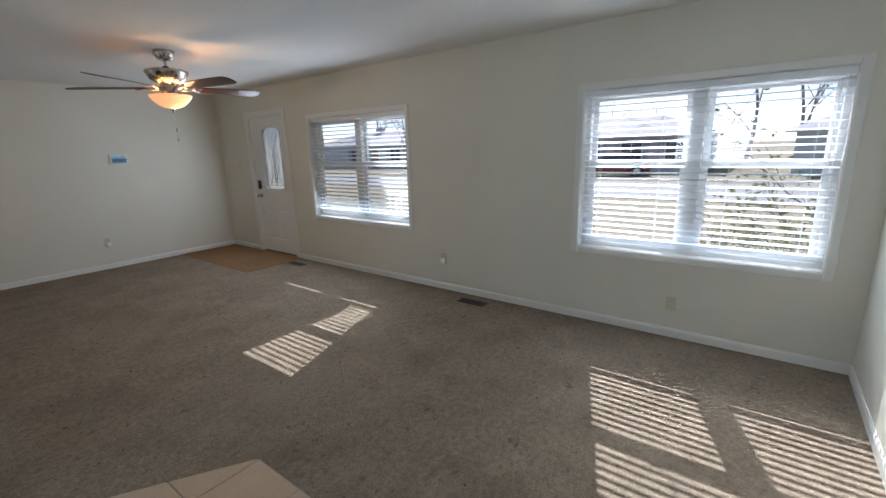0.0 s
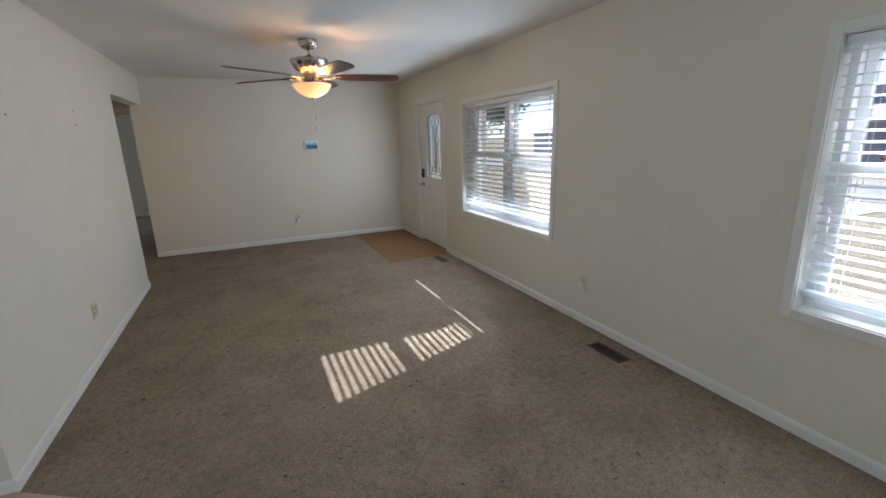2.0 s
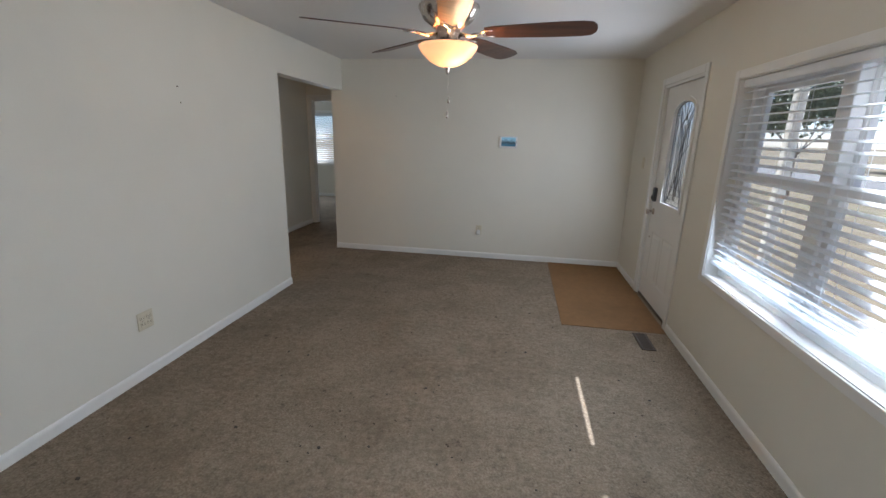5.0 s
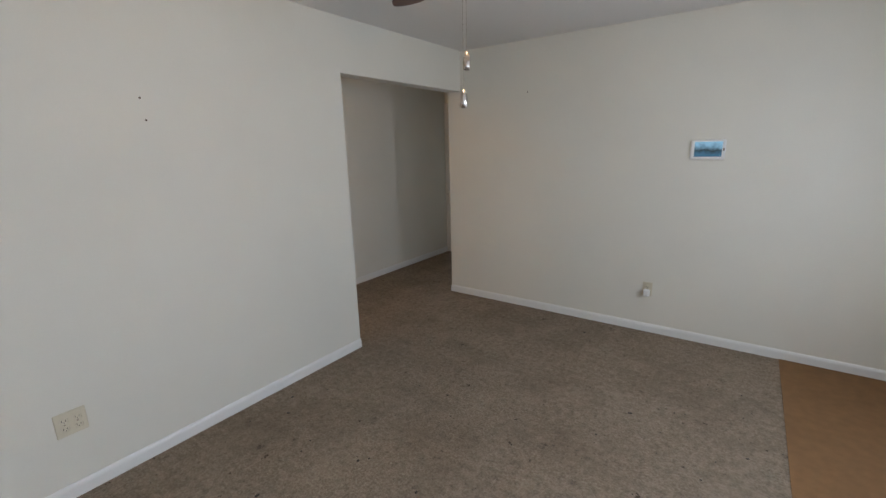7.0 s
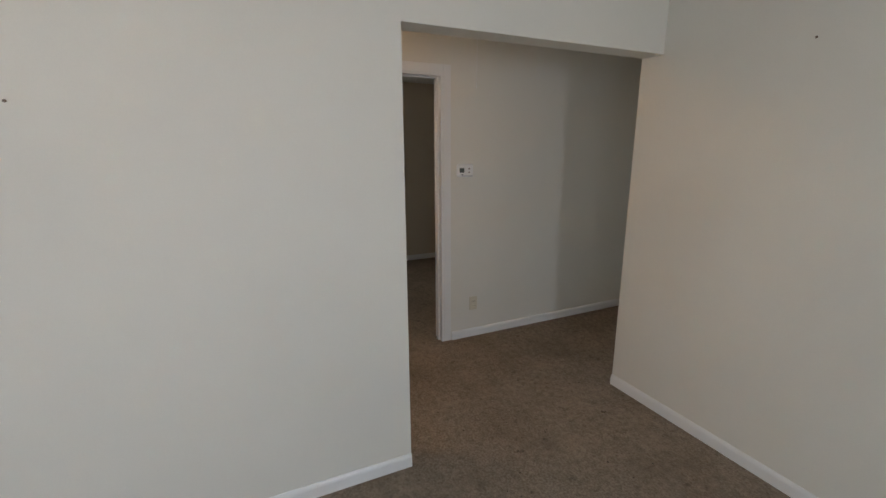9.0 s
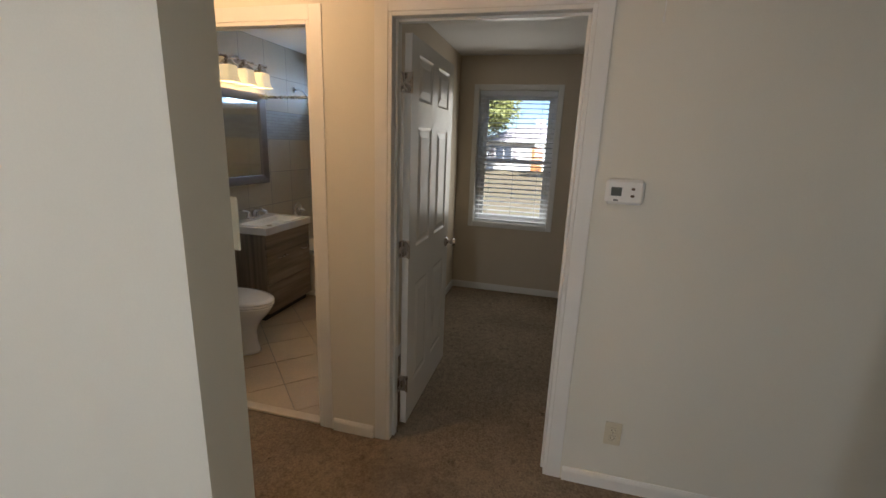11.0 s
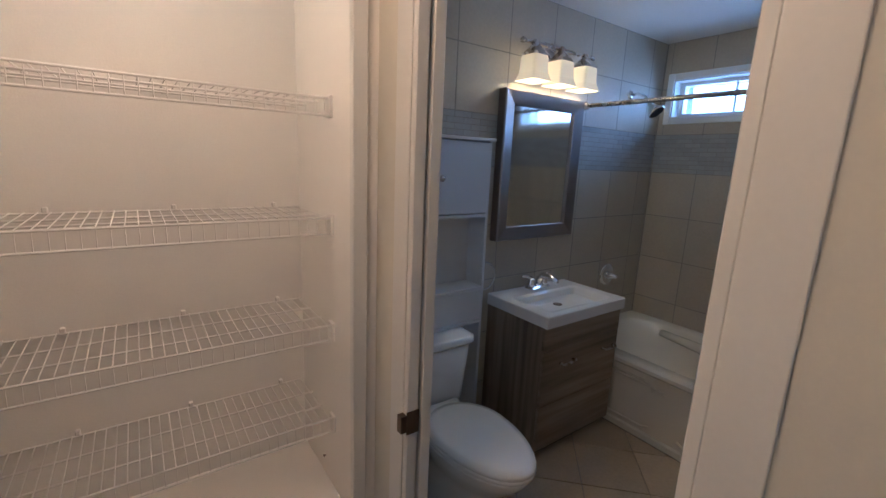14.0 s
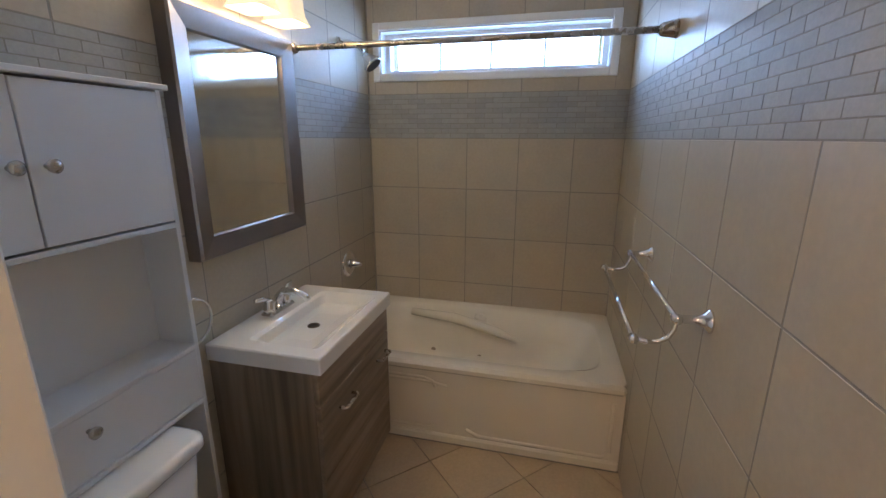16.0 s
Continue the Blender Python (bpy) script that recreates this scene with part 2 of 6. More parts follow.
def carpet_material():
    """Cut-pile carpet: tuft grain, trodden blotches, dark stains and small spots."""
    mat = bpy.data.materials.new("carpet")
    mat.use_nodes = True
    n, l = mat.node_tree.nodes, mat.node_tree.links
    b = n["Principled BSDF"]
    b.inputs["Roughness"].default_value, b.inputs["Specular IOR Level"].default_value = 1.0, 0.05
    geo = n.new("ShaderNodeNewGeometry")

    def tex(scale, detail, lo, hi, rough=0.6):
        t = n.new("ShaderNodeTexNoise")
        t.inputs["Scale"].default_value, t.inputs["Detail"].default_value, t.inputs["Roughness"].default_value = scale, detail, rough
        l.new(geo.outputs["Position"], t.inputs["Vector"])
        r = n.new("ShaderNodeMapRange")
        r.inputs[1].default_value, r.inputs[2].default_value = lo, hi
        l.new(t.outputs["Fac"], r.inputs[0])
        return r.outputs[0]

    def mix(a, c, fac):
        m = n.new("ShaderNodeMix")
        m.data_type = "RGBA"
        for sock, v in ((m.inputs[6], a), (m.inputs[7], c)):
            if isinstance(v, tuple):
                sock.default_value = (*v, 1)
            else:
                l.new(v, sock)
        l.new(fac, m.inputs[0])
        return m.outputs[2]

    tuft = tex(85, 3.0, 0.36, 0.64)
    out = mix((0.160, 0.123, 0.087), (0.345, 0.278, 0.205), tuft)
    out = mix(out, mix((0.165, 0.130, 0.095), (0.325, 0.266, 0.201), tex(26, 4.0, 0.35, 0.65)), mixfac(n, l, tex(0.7, 2.0, 0.0, 1.0), 0.9))
    out = mix(out, (0.128, 0.095, 0.065), mixfac(n, l, tex(1.7, 7.0, 0.47, 0.70, 0.72), 0.55))
    out = mix(out, (0.377, 0.311, 0.232), mixfac(n, l, tex(3.1, 6.0, 0.50, 0.72, 0.72), 0.42))
    out = mix(out, (0.061, 0.047, 0.034), mixfac(n, l, tex(7.0, 5.0, 0.62, 0.72, 0.7), 0.75))
    out = mix(out, (0.045, 0.033, 0.023), mixfac(n, l, tex(19, 3.0, 0.685, 0.72, 0.6), 0.8))
    out = mix(out, (0.085, 0.069, 0.050), mixfac(n, l, tex(31, 4.0, 0.53, 0.70, 0.7), 0.5))
    out = mix(out, (0.30, 0.255, 0.195), mixfac(n, l, tex(43, 4.0, 0.55, 0.72, 0.7), 0.45))
    l.new(out, b.inputs["Base Color"])
    bp = n.new("ShaderNodeBump")
    bp.inputs["Strength"].default_value, bp.inputs["Distance"].default_value = 0.3, 0.004
    l.new(tuft, bp.inputs["Height"])
    l.new(bp.outputs[0], b.inputs["Normal"])
    return mat


CARPET = carpet_material()
VINYL = material("window_vinyl", (0.82, 0.83, 0.84), 0.35, spread=0.015, grain=8, fine=150, bump=0.004)
BLIND = material("blind_slats", (0.74, 0.765, 0.79), 0.4, spread=0.015, grain=10, fine=150, bump=0.004)
let_light_through(BLIND, (0.15, 0.16, 0.17))
PANE = glass("window_glass")
def wood(name, dark, light, along="z", rough=0.45, scale=14.0, coat=0.0):
    """Grain drawn out along one axis, with fine streaks and slow tone changes."""
    mat = material(name, light, rough, spread=0.0, bump=0.006, coat=coat)
    n, l = mat.node_tree.nodes, mat.node_tree.links
    b = n["Principled BSDF"]
    geo = n.new("ShaderNodeNewGeometry")
    mp = n.new("ShaderNodeMapping")
    k = {"x": (0.06, 1, 1), "y": (1, 0.06, 1), "z": (1, 1, 0.06)}[along]
    mp.inputs["Scale"].default_value = k
    l.new(geo.outputs["Position"], mp.inputs["Vector"])
    streak = n.new("ShaderNodeTexNoise")
    streak.inputs["Scale"].default_value, streak.inputs["Detail"].default_value = scale * 4, 8.0
    slow = n.new("ShaderNodeTexNoise")
    slow.inputs["Scale"].default_value, slow.inputs["Distortion"].default_value = scale, 0.6
    for t in (streak, slow):
        l.new(mp.outputs[0], t.inputs["Vector"])
    add = n.new("ShaderNodeMath")
    add.operation = "ADD"
    l.new(streak.outputs["Fac"], add.inputs[0])
    l.new(slow.outputs["Fac"], add.inputs[1])
    cr = n.new("ShaderNodeValToRGB")
    cr.color_ramp.elements[0].position, cr.color_ramp.elements[0].color = 0.38, (*dark, 1)
    cr.color_ramp.elements[1].position, cr.color_ramp.elements[1].color = 0.62, (*light, 1)
    half = n.new("ShaderNodeMath")
    half.operation, half.inputs[1].default_value = "MULTIPLY", 0.5
    l.new(add.outputs[0], half.inputs[0])
    l.new(half.outputs[0], cr.inputs[0])
    l.new(cr.outputs[0], b.inputs["Base Color"])
    return mat


def metal(name, color, rough, grain=300):
    return material(name, color, rough, metal=1.0, spread=0.05, grain=25, fine=grain, bump=0.003)


DOOR_PAINT = material("door_paint", (0.80, 0.79, 0.76), 0.24, spread=0.015, grain=5, fine=90, bump=0.004)
DARK_METAL = metal("dark_bronze", (0.16, 0.12, 0.09), 0.4)
BLACK = material("black_plastic", (0.02, 0.02, 0.022), 0.45, spread=0.2)
LEAD = metal("lead_came", (0.18, 0.18, 0.19), 0.45)
LEADED = glass("leaded_glass", (0.97, 0.98, 0.97), 0.24)
FROST = glass("bath_window_glass", (0.97, 0.98, 1.0), 0.16)
NICKEL = metal("brushed_nickel", (0.55, 0.50, 0.45), 0.27)
CHROME = metal("chrome", (0.80, 0.81, 0.83), 0.07)
PEWTER = metal("pewter_frame", (0.30, 0.27, 0.26), 0.33)
MIRROR = metal("mirror", (0.86, 0.88, 0.87), 0.02)
MIRROR.node_tree.nodes["Principled BSDF"].inputs["Base Color"].default_value = (0.86, 0.88, 0.87, 1)
TAN_MAT = material("tan_floor", (0.225, 0.128, 0.060), 0.85, spread=0.18, grain=18, fine=260, bump=0.04, stain=0.35, stain_scale=2.2, stain_color=(0.14, 0.085, 0.045), spec=0.12)
BLADE = wood("walnut_blade", (0.035, 0.014, 0.009), (0.105, 0.04, 0.022), "x", 0.35, 10)
WHITE_PLASTIC = material("white_plastic", (0.78, 0.77, 0.74), 0.35, spread=0.02, bump=0.003)
IVORY = material("ivory_plastic", (0.62, 0.56, 0.42), 0.38, spread=0.03, bump=0.003)
BROWN_METAL = material("brown_enamel", (0.05, 0.036, 0.026), 0.5, metal=0.3, spread=0.15)
LCD = material("display_grey", (0.10, 0.11, 0.10), 0.2, spread=0.1)
SPECK = material("crumbs", (0.055, 0.045, 0.035), 0.9, spread=0.3)
OAK = wood("orange_oak", (0.27, 0.10, 0.03), (0.46, 0.21, 0.075), "z", 0.4, 12)
GRILLE = material("grille_enamel", (0.30, 0.27, 0.22), 0.5, metal=0.2, spread=0.12, grain=12, stain=0.3)
FILTER = material("dusty_filter", (0.085, 0.075, 0.06), 0.95, spread=0.3, grain=30)
WIRE = material("coated_wire", (0.78, 0.75, 0.71), 0.4, spread=0.02)
GROUT = material("grout", (0.295, 0.275, 0.245), 0.9, spread=0.15, grain=25)
MARBLE = material("sill_stone", (0.62, 0.54, 0.42), 0.3, spread=0.08, grain=14, bump=0.002)
ACRYLIC = material("tub_acrylic", (0.80, 0.765, 0.675), 0.16, spread=0.015, grain=4, bump=0.0, coat=0.2)
CERAMIC = material("ceramic", (0.80, 0.79, 0.77), 0.09, spread=0.01, grain=4, bump=0.0, coat=0.3)
WHITE_LAMINATE = material("white_laminate", (0.76, 0.76, 0.76), 0.33, spread=0.015, grain=6, bump=0.003, stain=0.1, stain_scale=4)
VANITY_WOOD = wood("grey_woodgrain", (0.125, 0.094, 0.067), (0.315, 0.250, 0.188), "z", 0.5, 7)
VANITY_FRONT = wood("grey_woodgrain_front", (0.125, 0.094, 0.067), (0.315, 0.250, 0.188), "x", 0.5, 7)
TILE = material("wall_tile", (0.49, 0.428, 0.333), 0.42, spread=0.07, grain=7, fine=60, bump=0.002, random_tint=0.05)
MOSAIC = material("mosaic_glass", (0.38, 0.375, 0.36), 0.6, spread=0.10, grain=40, fine=150, bump=0.004, random_tint=0.08)
FLOOR_TILE = material("floor_tile", (0.49, 0.395, 0.275), 0.33, spread=0.10, grain=8, fine=70, bump=0.004, random_tint=0.05)
KITCHEN_TILE = material("dining_tile", (0.48, 0.355, 0.24), 0.4, spread=0.10, grain=7, fine=80, bump=0.006, random_tint=0.05)
BOWL_GLASS = lamp_glass("amber_bowl", (1.0, 0.66, 0.36), 0.05, 0.13)
DOME_GLASS = glowing("lamp_dome", (1.0, 0.72, 0.42), 1.32)
SHADE_GLASS = lamp_glass("bell_shade", (1.0, 0.86, 0.60), 0.045, 0.06)
BULB = glowing("bulb", (1.0, 0.86, 0.58), 5.0)


def screen_material():
    """A small lit screen: sky over hills over water, as bands of noise."""
    mat = bpy.data.materials.new("panel_screen")
    mat.use_nodes = True
    n, l = mat.node_tree.nodes, mat.node_tree.links
    geo = n.new("ShaderNodeNewGeometry")
    sep = n.new("ShaderNodeSeparateXYZ")
    l.new(geo.outputs["Position"], sep.inputs[0])
    tex = n.new("ShaderNodeTexNoise")
    tex.inputs["Scale"].default_value = 18
    l.new(geo.outputs["Position"], tex.inputs["Vector"])
    mad = n.new("ShaderNodeMath")
    mad.operation = "MULTIPLY_ADD"
    mad.inputs[1].default_value = 0.12
    l.new(tex.outputs["Fac"], mad.inputs[0])
    l.new(sep.outputs["Z"], mad.inputs[2])
    rng = n.new("ShaderNodeMapRange")
    rng.inputs[1].default_value, rng.inputs[2].default_value = 1.47, 1.57
    l.new(mad.outputs[0], rng.inputs[0])
    cr = n.new("ShaderNodeValToRGB")
    cr.color_ramp.elements[0].color, cr.color_ramp.elements[1].color = (0.04, 0.11, 0.17, 1), (0.22, 0.38, 0.48, 1)
    e = cr.color_ramp.elements.new(0.5)
    e.color = (0.02, 0.035, 0.04, 1)
    l.new(rng.outputs[0], cr.inputs[0])
    b = n["Principled BSDF"]
    l.new(cr.outputs[0], b.inputs["Base Color"])
    l.new(cr.outputs[0], b.inputs["Emission Color"])
    b.inputs["Emission Strength"].default_value, b.inputs["Roughness"].default_value = 0.2, 0.2
    return mat


SCREEN = screen_material()
GRASS = material("dry_lawn", (0.185, 0.155, 0.105), 0.95, spread=0.35, grain=3, fine=40, bump=0.1, stain=0.5, stain_scale=0.25, stain_color=(0.17, 0.18, 0.10), spec=0.1)
ROAD = material("asphalt", (0.136, 0.136, 0.136), 0.9, spread=0.15, grain=5, fine=120, bump=0.05)
CONCRETE = material("concrete", (0.294, 0.280, 0.259), 0.9, spread=0.12, grain=3, fine=90, bump=0.04)
SIDING = material("white_siding", (0.576, 0.576, 0.560), 0.6, spread=0.03, grain=2)
BRICK = material("far_brick", (0.50, 0.44, 0.44), 0.85, spread=0.18, grain=6, fine=30)
ROOF = material("shingle_roof", (0.36, 0.335, 0.35), 0.9, spread=0.2, grain=4, fine=30)
DARK_PANE = material("far_window", (0.05, 0.06, 0.08), 0.12, spread=0.1)
BARK = material("bark", (0.24, 0.21, 0.195), 0.95, spread=0.25, grain=30, fine=150, bump=0.1)
LEAF = material("leaf_green", (0.16, 0.18, 0.055), 0.6, spread=0.35, grain=6, fine=40)
LEAF2 = material("leaf_dark", (0.09, 0.12, 0.05), 0.6, spread=0.4, grain=5, fine=40)
CAR_PAINT = material("red_car_paint", (0.25, 0.03, 0.03), 0.2, spread=0.03, coat=0.6)
# ---- plan, metres: x to the front windows, y along the living room, z up ----
XE, XL, XH = 3.486, -0.047, -0.175   # front wall, left wall's living face, its hall face
HW, BX, BD = -1.262, -1.382, -1.328   # hall's west wall, hall face, bedroom face and bath face
YS, YN = -0.55, 7.156                # living room's end walls
YL0, YL1 = 2.468, 5.659              # left wall from the dining corner to the hall opening
CEIL, HEAD = 2.40, 2.04
BN, BS, BW = 5.19, 3.65, -3.865      # bathroom's tiled faces
CF, CB = 4.428, 3.90                 # closet front and back
OUT = -3.885                         # outer west wall's inner face

WIN_A = (-0.33, 1.268, 0.650, 1.905)  # y0, y1, z0, z1 of the openings in the front wall
WIN_B = (3.175, 4.84, 0.655, 1.905)
DOOR = (5.385, 6.285, 0.0, 2.02)
BED_DOOR = (5.575, 6.41, 0.0, 2.075)
BATH_DOOR = (4.562, 5.202, 0.0, 2.055)
BED_WIN = (5.50, 6.27, 0.75, 2.08)
BATH_WIN = (3.74, 5.07, 1.905, 2.15)
# unseen opening, added so light can reach the front wall
ADDED_KITCHEN_WIN = (0.3, 1.7, 1.0, 2.0)
NORTH_WIN = (-3.1, -2.05, 0.80, 1.95)
END_DOOR = (8.62, 8.74)

# ---- structure ----
structure("wall_east", slab_with_holes("x", XE, XE + 0.17, YS - 0.12, 12.0, 0, CEIL, [WIN_A, WIN_B, DOOR]), WALL, "cream painted front wall with two wide windows and a door", "wall")
structure("wall_south", boxes((-3.2, XE, YS - 0.12, YS, 0, CEIL)), WALL, "cream painted end wall of the living room", "wall")
structure("wall_west", slab_with_holes("x", XH, XL, YL0, YN + 0.12, 0, CEIL, [(YL1, YN + 0.2, 0, HEAD)]), WALL, "cream painted wall ending at the hall opening", "wall")
structure("wall_north", boxes((XH - 0.012, XE, YN, YN + 0.12, 0, CEIL - 0.001)), WALL, "cream painted far wall of the living room", "wall")
structure("wall_hall_west", slab_with_holes("x", BX, HW, 5.302, END_DOOR[0], 0, CEIL, [BED_DOOR]), WALL, "cream painted hall wall with the bedroom doorway", "wall")
structure("wall_hall_bath", slab_with_holes("x", BD, HW, CB - 0.1, 5.302, 0, CEIL, [BATH_DOOR]), WALL, "cream painted hall wall with the bathroom doorway", "wall")
structure("wall_hall_east", boxes((XH - 0.012, XH + 0.12, YN + 0.121, END_DOOR[0], 0, CEIL)), WALL, "cream painted wall along the hall", "wall")
structure("wall_hall_end", slab_with_holes("y", END_DOOR[0], END_DOOR[1], OUT, XE, 0, CEIL, [(-1.205, -0.40, 0, 2.04)]), WALL, "cream painted wall with a doorway at the hall's end", "wall")
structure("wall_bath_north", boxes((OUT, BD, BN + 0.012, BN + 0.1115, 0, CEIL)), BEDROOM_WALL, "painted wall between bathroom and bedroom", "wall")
structure("wall_bath_south", boxes((OUT, BD - 0.001, BS - 0.112, BS - 0.012, 0, CEIL)), WALL, "wall behind the bathroom tiles", "wall")
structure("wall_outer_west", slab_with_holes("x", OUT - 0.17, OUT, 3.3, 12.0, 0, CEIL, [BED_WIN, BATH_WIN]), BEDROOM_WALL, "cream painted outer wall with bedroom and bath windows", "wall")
structure("wall_far_north", slab_with_holes("y", 11.7, 11.87, OUT, XE, 0, CEIL, [NORTH_WIN]), WALL, "cream painted far bedroom wall with a window", "wall")
structure("wall_kitchen_north", boxes((-3.2, XH, 3.30, 3.42, 0, CEIL)), WALL, "cream painted kitchen wall", "wall")
structure("wall_kitchen_west", slab_with_holes("x", -3.37, -3.2, YS - 0.12, 3.42, 0, CEIL, [ADDED_KITCHEN_WIN]), WALL, "cream painted kitchen side wall with an added, unseen window", "wall")
structure("closet_wall_back", boxes((HW, XH, CB - 0.1, CB, 0, CEIL)), WHITE_WALL, "white painted back wall of the linen closet", "wall")
structure("closet_wall_right", boxes((HW + 0.001, HW + 0.038, CB, CF - 0.02, 0, CEIL)), WHITE_WALL, "white painted side wall of the linen closet", "wall")
structure("closet_wall_left", boxes((XH - 0.04, XH, CB, CF - 0.02, 0, CEIL)), WHITE_WALL, "white painted side wall of the linen closet", "wall")
structure("closet_header", boxes((HW + 0.001, XH, CF - 0.10, CF - 0.01, 2.08, CEIL)), WALL, "painted wall over the closet opening", "wall")
structure("ceiling", boxes((OUT - 0.3, XE + 0.3, YS - 0.3, 12.1, CEIL, CEIL + 0.12)), CEILING, "matt white painted ceiling", "ceiling")

# carpet, and the tiled dining corner and bathroom sunk into it
floor = structure("floor", boxes((OUT - 0.2, XE + 0.1, YS - 0.2, 12.0, -0.25, 0.0)), CARPET, "worn grey-brown carpet with dark stains and specks", "floor")


def flat_piece(points, z0, z1):
    bm = bmesh.new()
    lo = [bm.verts.new((x, y, z0)) for x, y in points]
    hi = [bm.verts.new((x, y, z1)) for x, y in points]
    bm.faces.new(hi)
    bm.faces.new(lo[::-1])
    for i in range(len(points)):
        j = (i + 1) % len(points)
        bm.faces.new((lo[i], lo[j], hi[j], hi[i]))
    bmesh.ops.recalc_face_normals(bm, faces=bm.faces)
    return bm


def clip_polygon(poly, region):
    """Cuts a convex polygon to a convex region that turns left."""
    for (ax, ay), (bx, by) in zip(region, region[1:] + region[:1]):
        def side(p):
            return (bx - ax) * (p[1] - ay) - (by - ay) * (p[0] - ax)
        out = []
        for p, q in zip(poly, poly[1:] + poly[:1]):
            sp, sq = side(p), side(q)
            if sp >= 0:
                out.append(p)
            if sp * sq < 0:
                k = sp / (sp - sq)
                out.append((p[0] + k * (q[0] - p[0]), p[1] + k * (q[1] - p[1])))
        poly = out
        if len(poly) < 3:
            return []
    return poly


def lay_tiles(parent, region, size, gap, turn, origin, z0, z1, mat):
    """Square floor tiles with open joints, cut to a convex region."""
    c, s = math.cos(radians(turn)), math.sin(radians(turn))
    xs, ys = [p[0] for p in region], [p[1] for p in region]
    reach = int(max(max(xs) - min(xs), max(ys) - min(ys)) / size * 1.5) + 2
    h = (size - gap) / 2
    for i in range(-reach, reach):
        for j in range(-reach, reach):
            cx, cy = (i + 0.5) * size, (j + 0.5) * size
            quad = [(origin[0] + c * (cx + dx) - s * (cy + dy), origin[1] + s * (cx + dx) + c * (cy + dy)) for dx, dy in ((-h, -h), (h, -h), (h, h), (-h, h))]
            cut = clip_polygon(quad, region)
            if len(cut) < 3:
                continue
            area = abs(sum(a[0] * b[1] - b[0] * a[1] for a, b in zip(cut, cut[1:] + cut[:1]))) / 2
            if area > 0.002:
                part("tile", flat_piece(cut, z0, z1), mat, parent)


# ---- trim: baseboards, casings ----
def board(bm, axis, face, out, a0, a1, height=0.070, thick=0.012):
    """A baseboard along a wall face, with a rounded top."""
    prof = ((0, 0), (thick, 0), (thick, height * 0.72), (thick * 0.8, height * 0.86), (thick * 0.35, height), (0, height))
    rings = []
    for a in (a0, a1):
        rings.append([bm.verts.new(((face + out * u, a, w) if axis == "x" else (a, face + out * u, w))) for u, w in prof])
    n_ = len(prof)
    for k in range(n_):
        bm.faces.new((rings[0][k], rings[0][(k + 1) % n_], rings[1][(k + 1) % n_], rings[1][k]))
    bm.faces.new(rings[0])
    bm.faces.new(rings[1][::-1])


def baseboard(axis, face, out, *runs, mat=None):
    for a0, a1 in runs:
        bm = bmesh.new()
        board(bm, axis, face, out, a0, a1)
        bmesh.ops.recalc_face_normals(bm, faces=bm.faces)
        structure("baseboard", bm, mat or TRIM, "white painted wooden baseboard along the carpet", "baseboard")


baseboard("x", XE, -1, (YS, DOOR[0] - 0.075), (DOOR[1] + 0.075, YN))
baseboard("y", YS, 1, (XL, XE))
baseboard("x", XL, 1, (YL0 - 0.012, YL1))
baseboard("y", YL0, -1, (XH, XL))
baseboard("y", YN, -1, (XH - 0.012, XE))
baseboard("x", HW, 1, (BATH_DOOR[1] + 0.07, BED_DOOR[0] - 0.07), (BED_DOOR[1] + 0.07, END_DOOR[0]))
baseboard("x", XH, -1, (CF + 0.2, YL1))
baseboard("x", OUT, 1, (BN + 0.112, 11.7))
baseboard("y", BN + 0.112, 1, (OUT, BX))
baseboard("y", 11.7, -1, (OUT, XE))


def casing_bm(axis, face, out, a0, a1, z0, z1, width=0.062, thick=0.012, sill=False):
    """Boards round an opening: two legs, a head, and for windows a foot, mitre lines left by stepped faces."""
    made = []
    rows = [(a0 - width, a0, z0, z1 + width), (a1, a1 + width, z0, z1 + width), (a0, a1, z1, z1 + width)]
    if sill:
        rows = [(a0 - width, a0, z0 - width, z1 + width), (a1, a1 + width, z0 - width, z1 + width), (a0, a1, z1, z1 + width), (a0, a1, z0 - width, z0)]
    for p, q, r, s in rows:
        bm = bmesh.new()
        f0, f1 = face, face + out * thick
        if axis == "x":
            box(bm, f0, f1, p, q, r, s, bevel=min(0.0055, thick * 0.45), seg=2)
        else:
            box(bm, p, q, f0, f1, r, s, bevel=min(0.0055, thick * 0.45), seg=2)
        made.append(bm)
    return made


def casing(axis, face, out, a0, a1, z0, z1, label, sill=False, parent=None, width=0.062, thick=0.012):
    for bm in casing_bm(axis, face, out, a0, a1, z0, z1, sill=sill, width=width, thick=thick):
        if parent:
            part("casing", bm, TRIM, parent)
        else:
            structure("trim", bm, TRIM, label, "trim")


def jamb(axis, f0, f1, a0, a1, z1, depth=0.018, stop=True):
    """The lining of a doorway, with a stop."""
    rows = [(a0, a0 + depth, 0, z1), (a1 - depth, a1, 0, z1), (a0 + depth, a1 - depth, z1 - depth, z1)]
    mid = (f0 + f1) / 2
    rows2 = [(a0 + depth, a0 + depth + 0.012, 0, z1 - depth), (a1 - depth - 0.012, a1 - depth, 0, z1 - depth), (a0 + depth + 0.012, a1 - depth - 0.012, z1 - depth - 0.012, z1 - depth)]
    for rws, g0, g1 in ((rows, f0 - 0.002, f1 + 0.002), (rows2, mid - 0.018, mid + 0.018)) if stop else ((rows, f0 - 0.002, mid - 0.006), (rows, mid + 0.006, f1 + 0.002)):
        for p, q, r, s in rws:
            bm = boxes((g0, g1, p, q, r, s) if axis == "x" else (p, q, g0, g1, r, s), bevel=0.002)
            structure("trim", bm, TRIM, "white painted door lining in the wall", "trim")


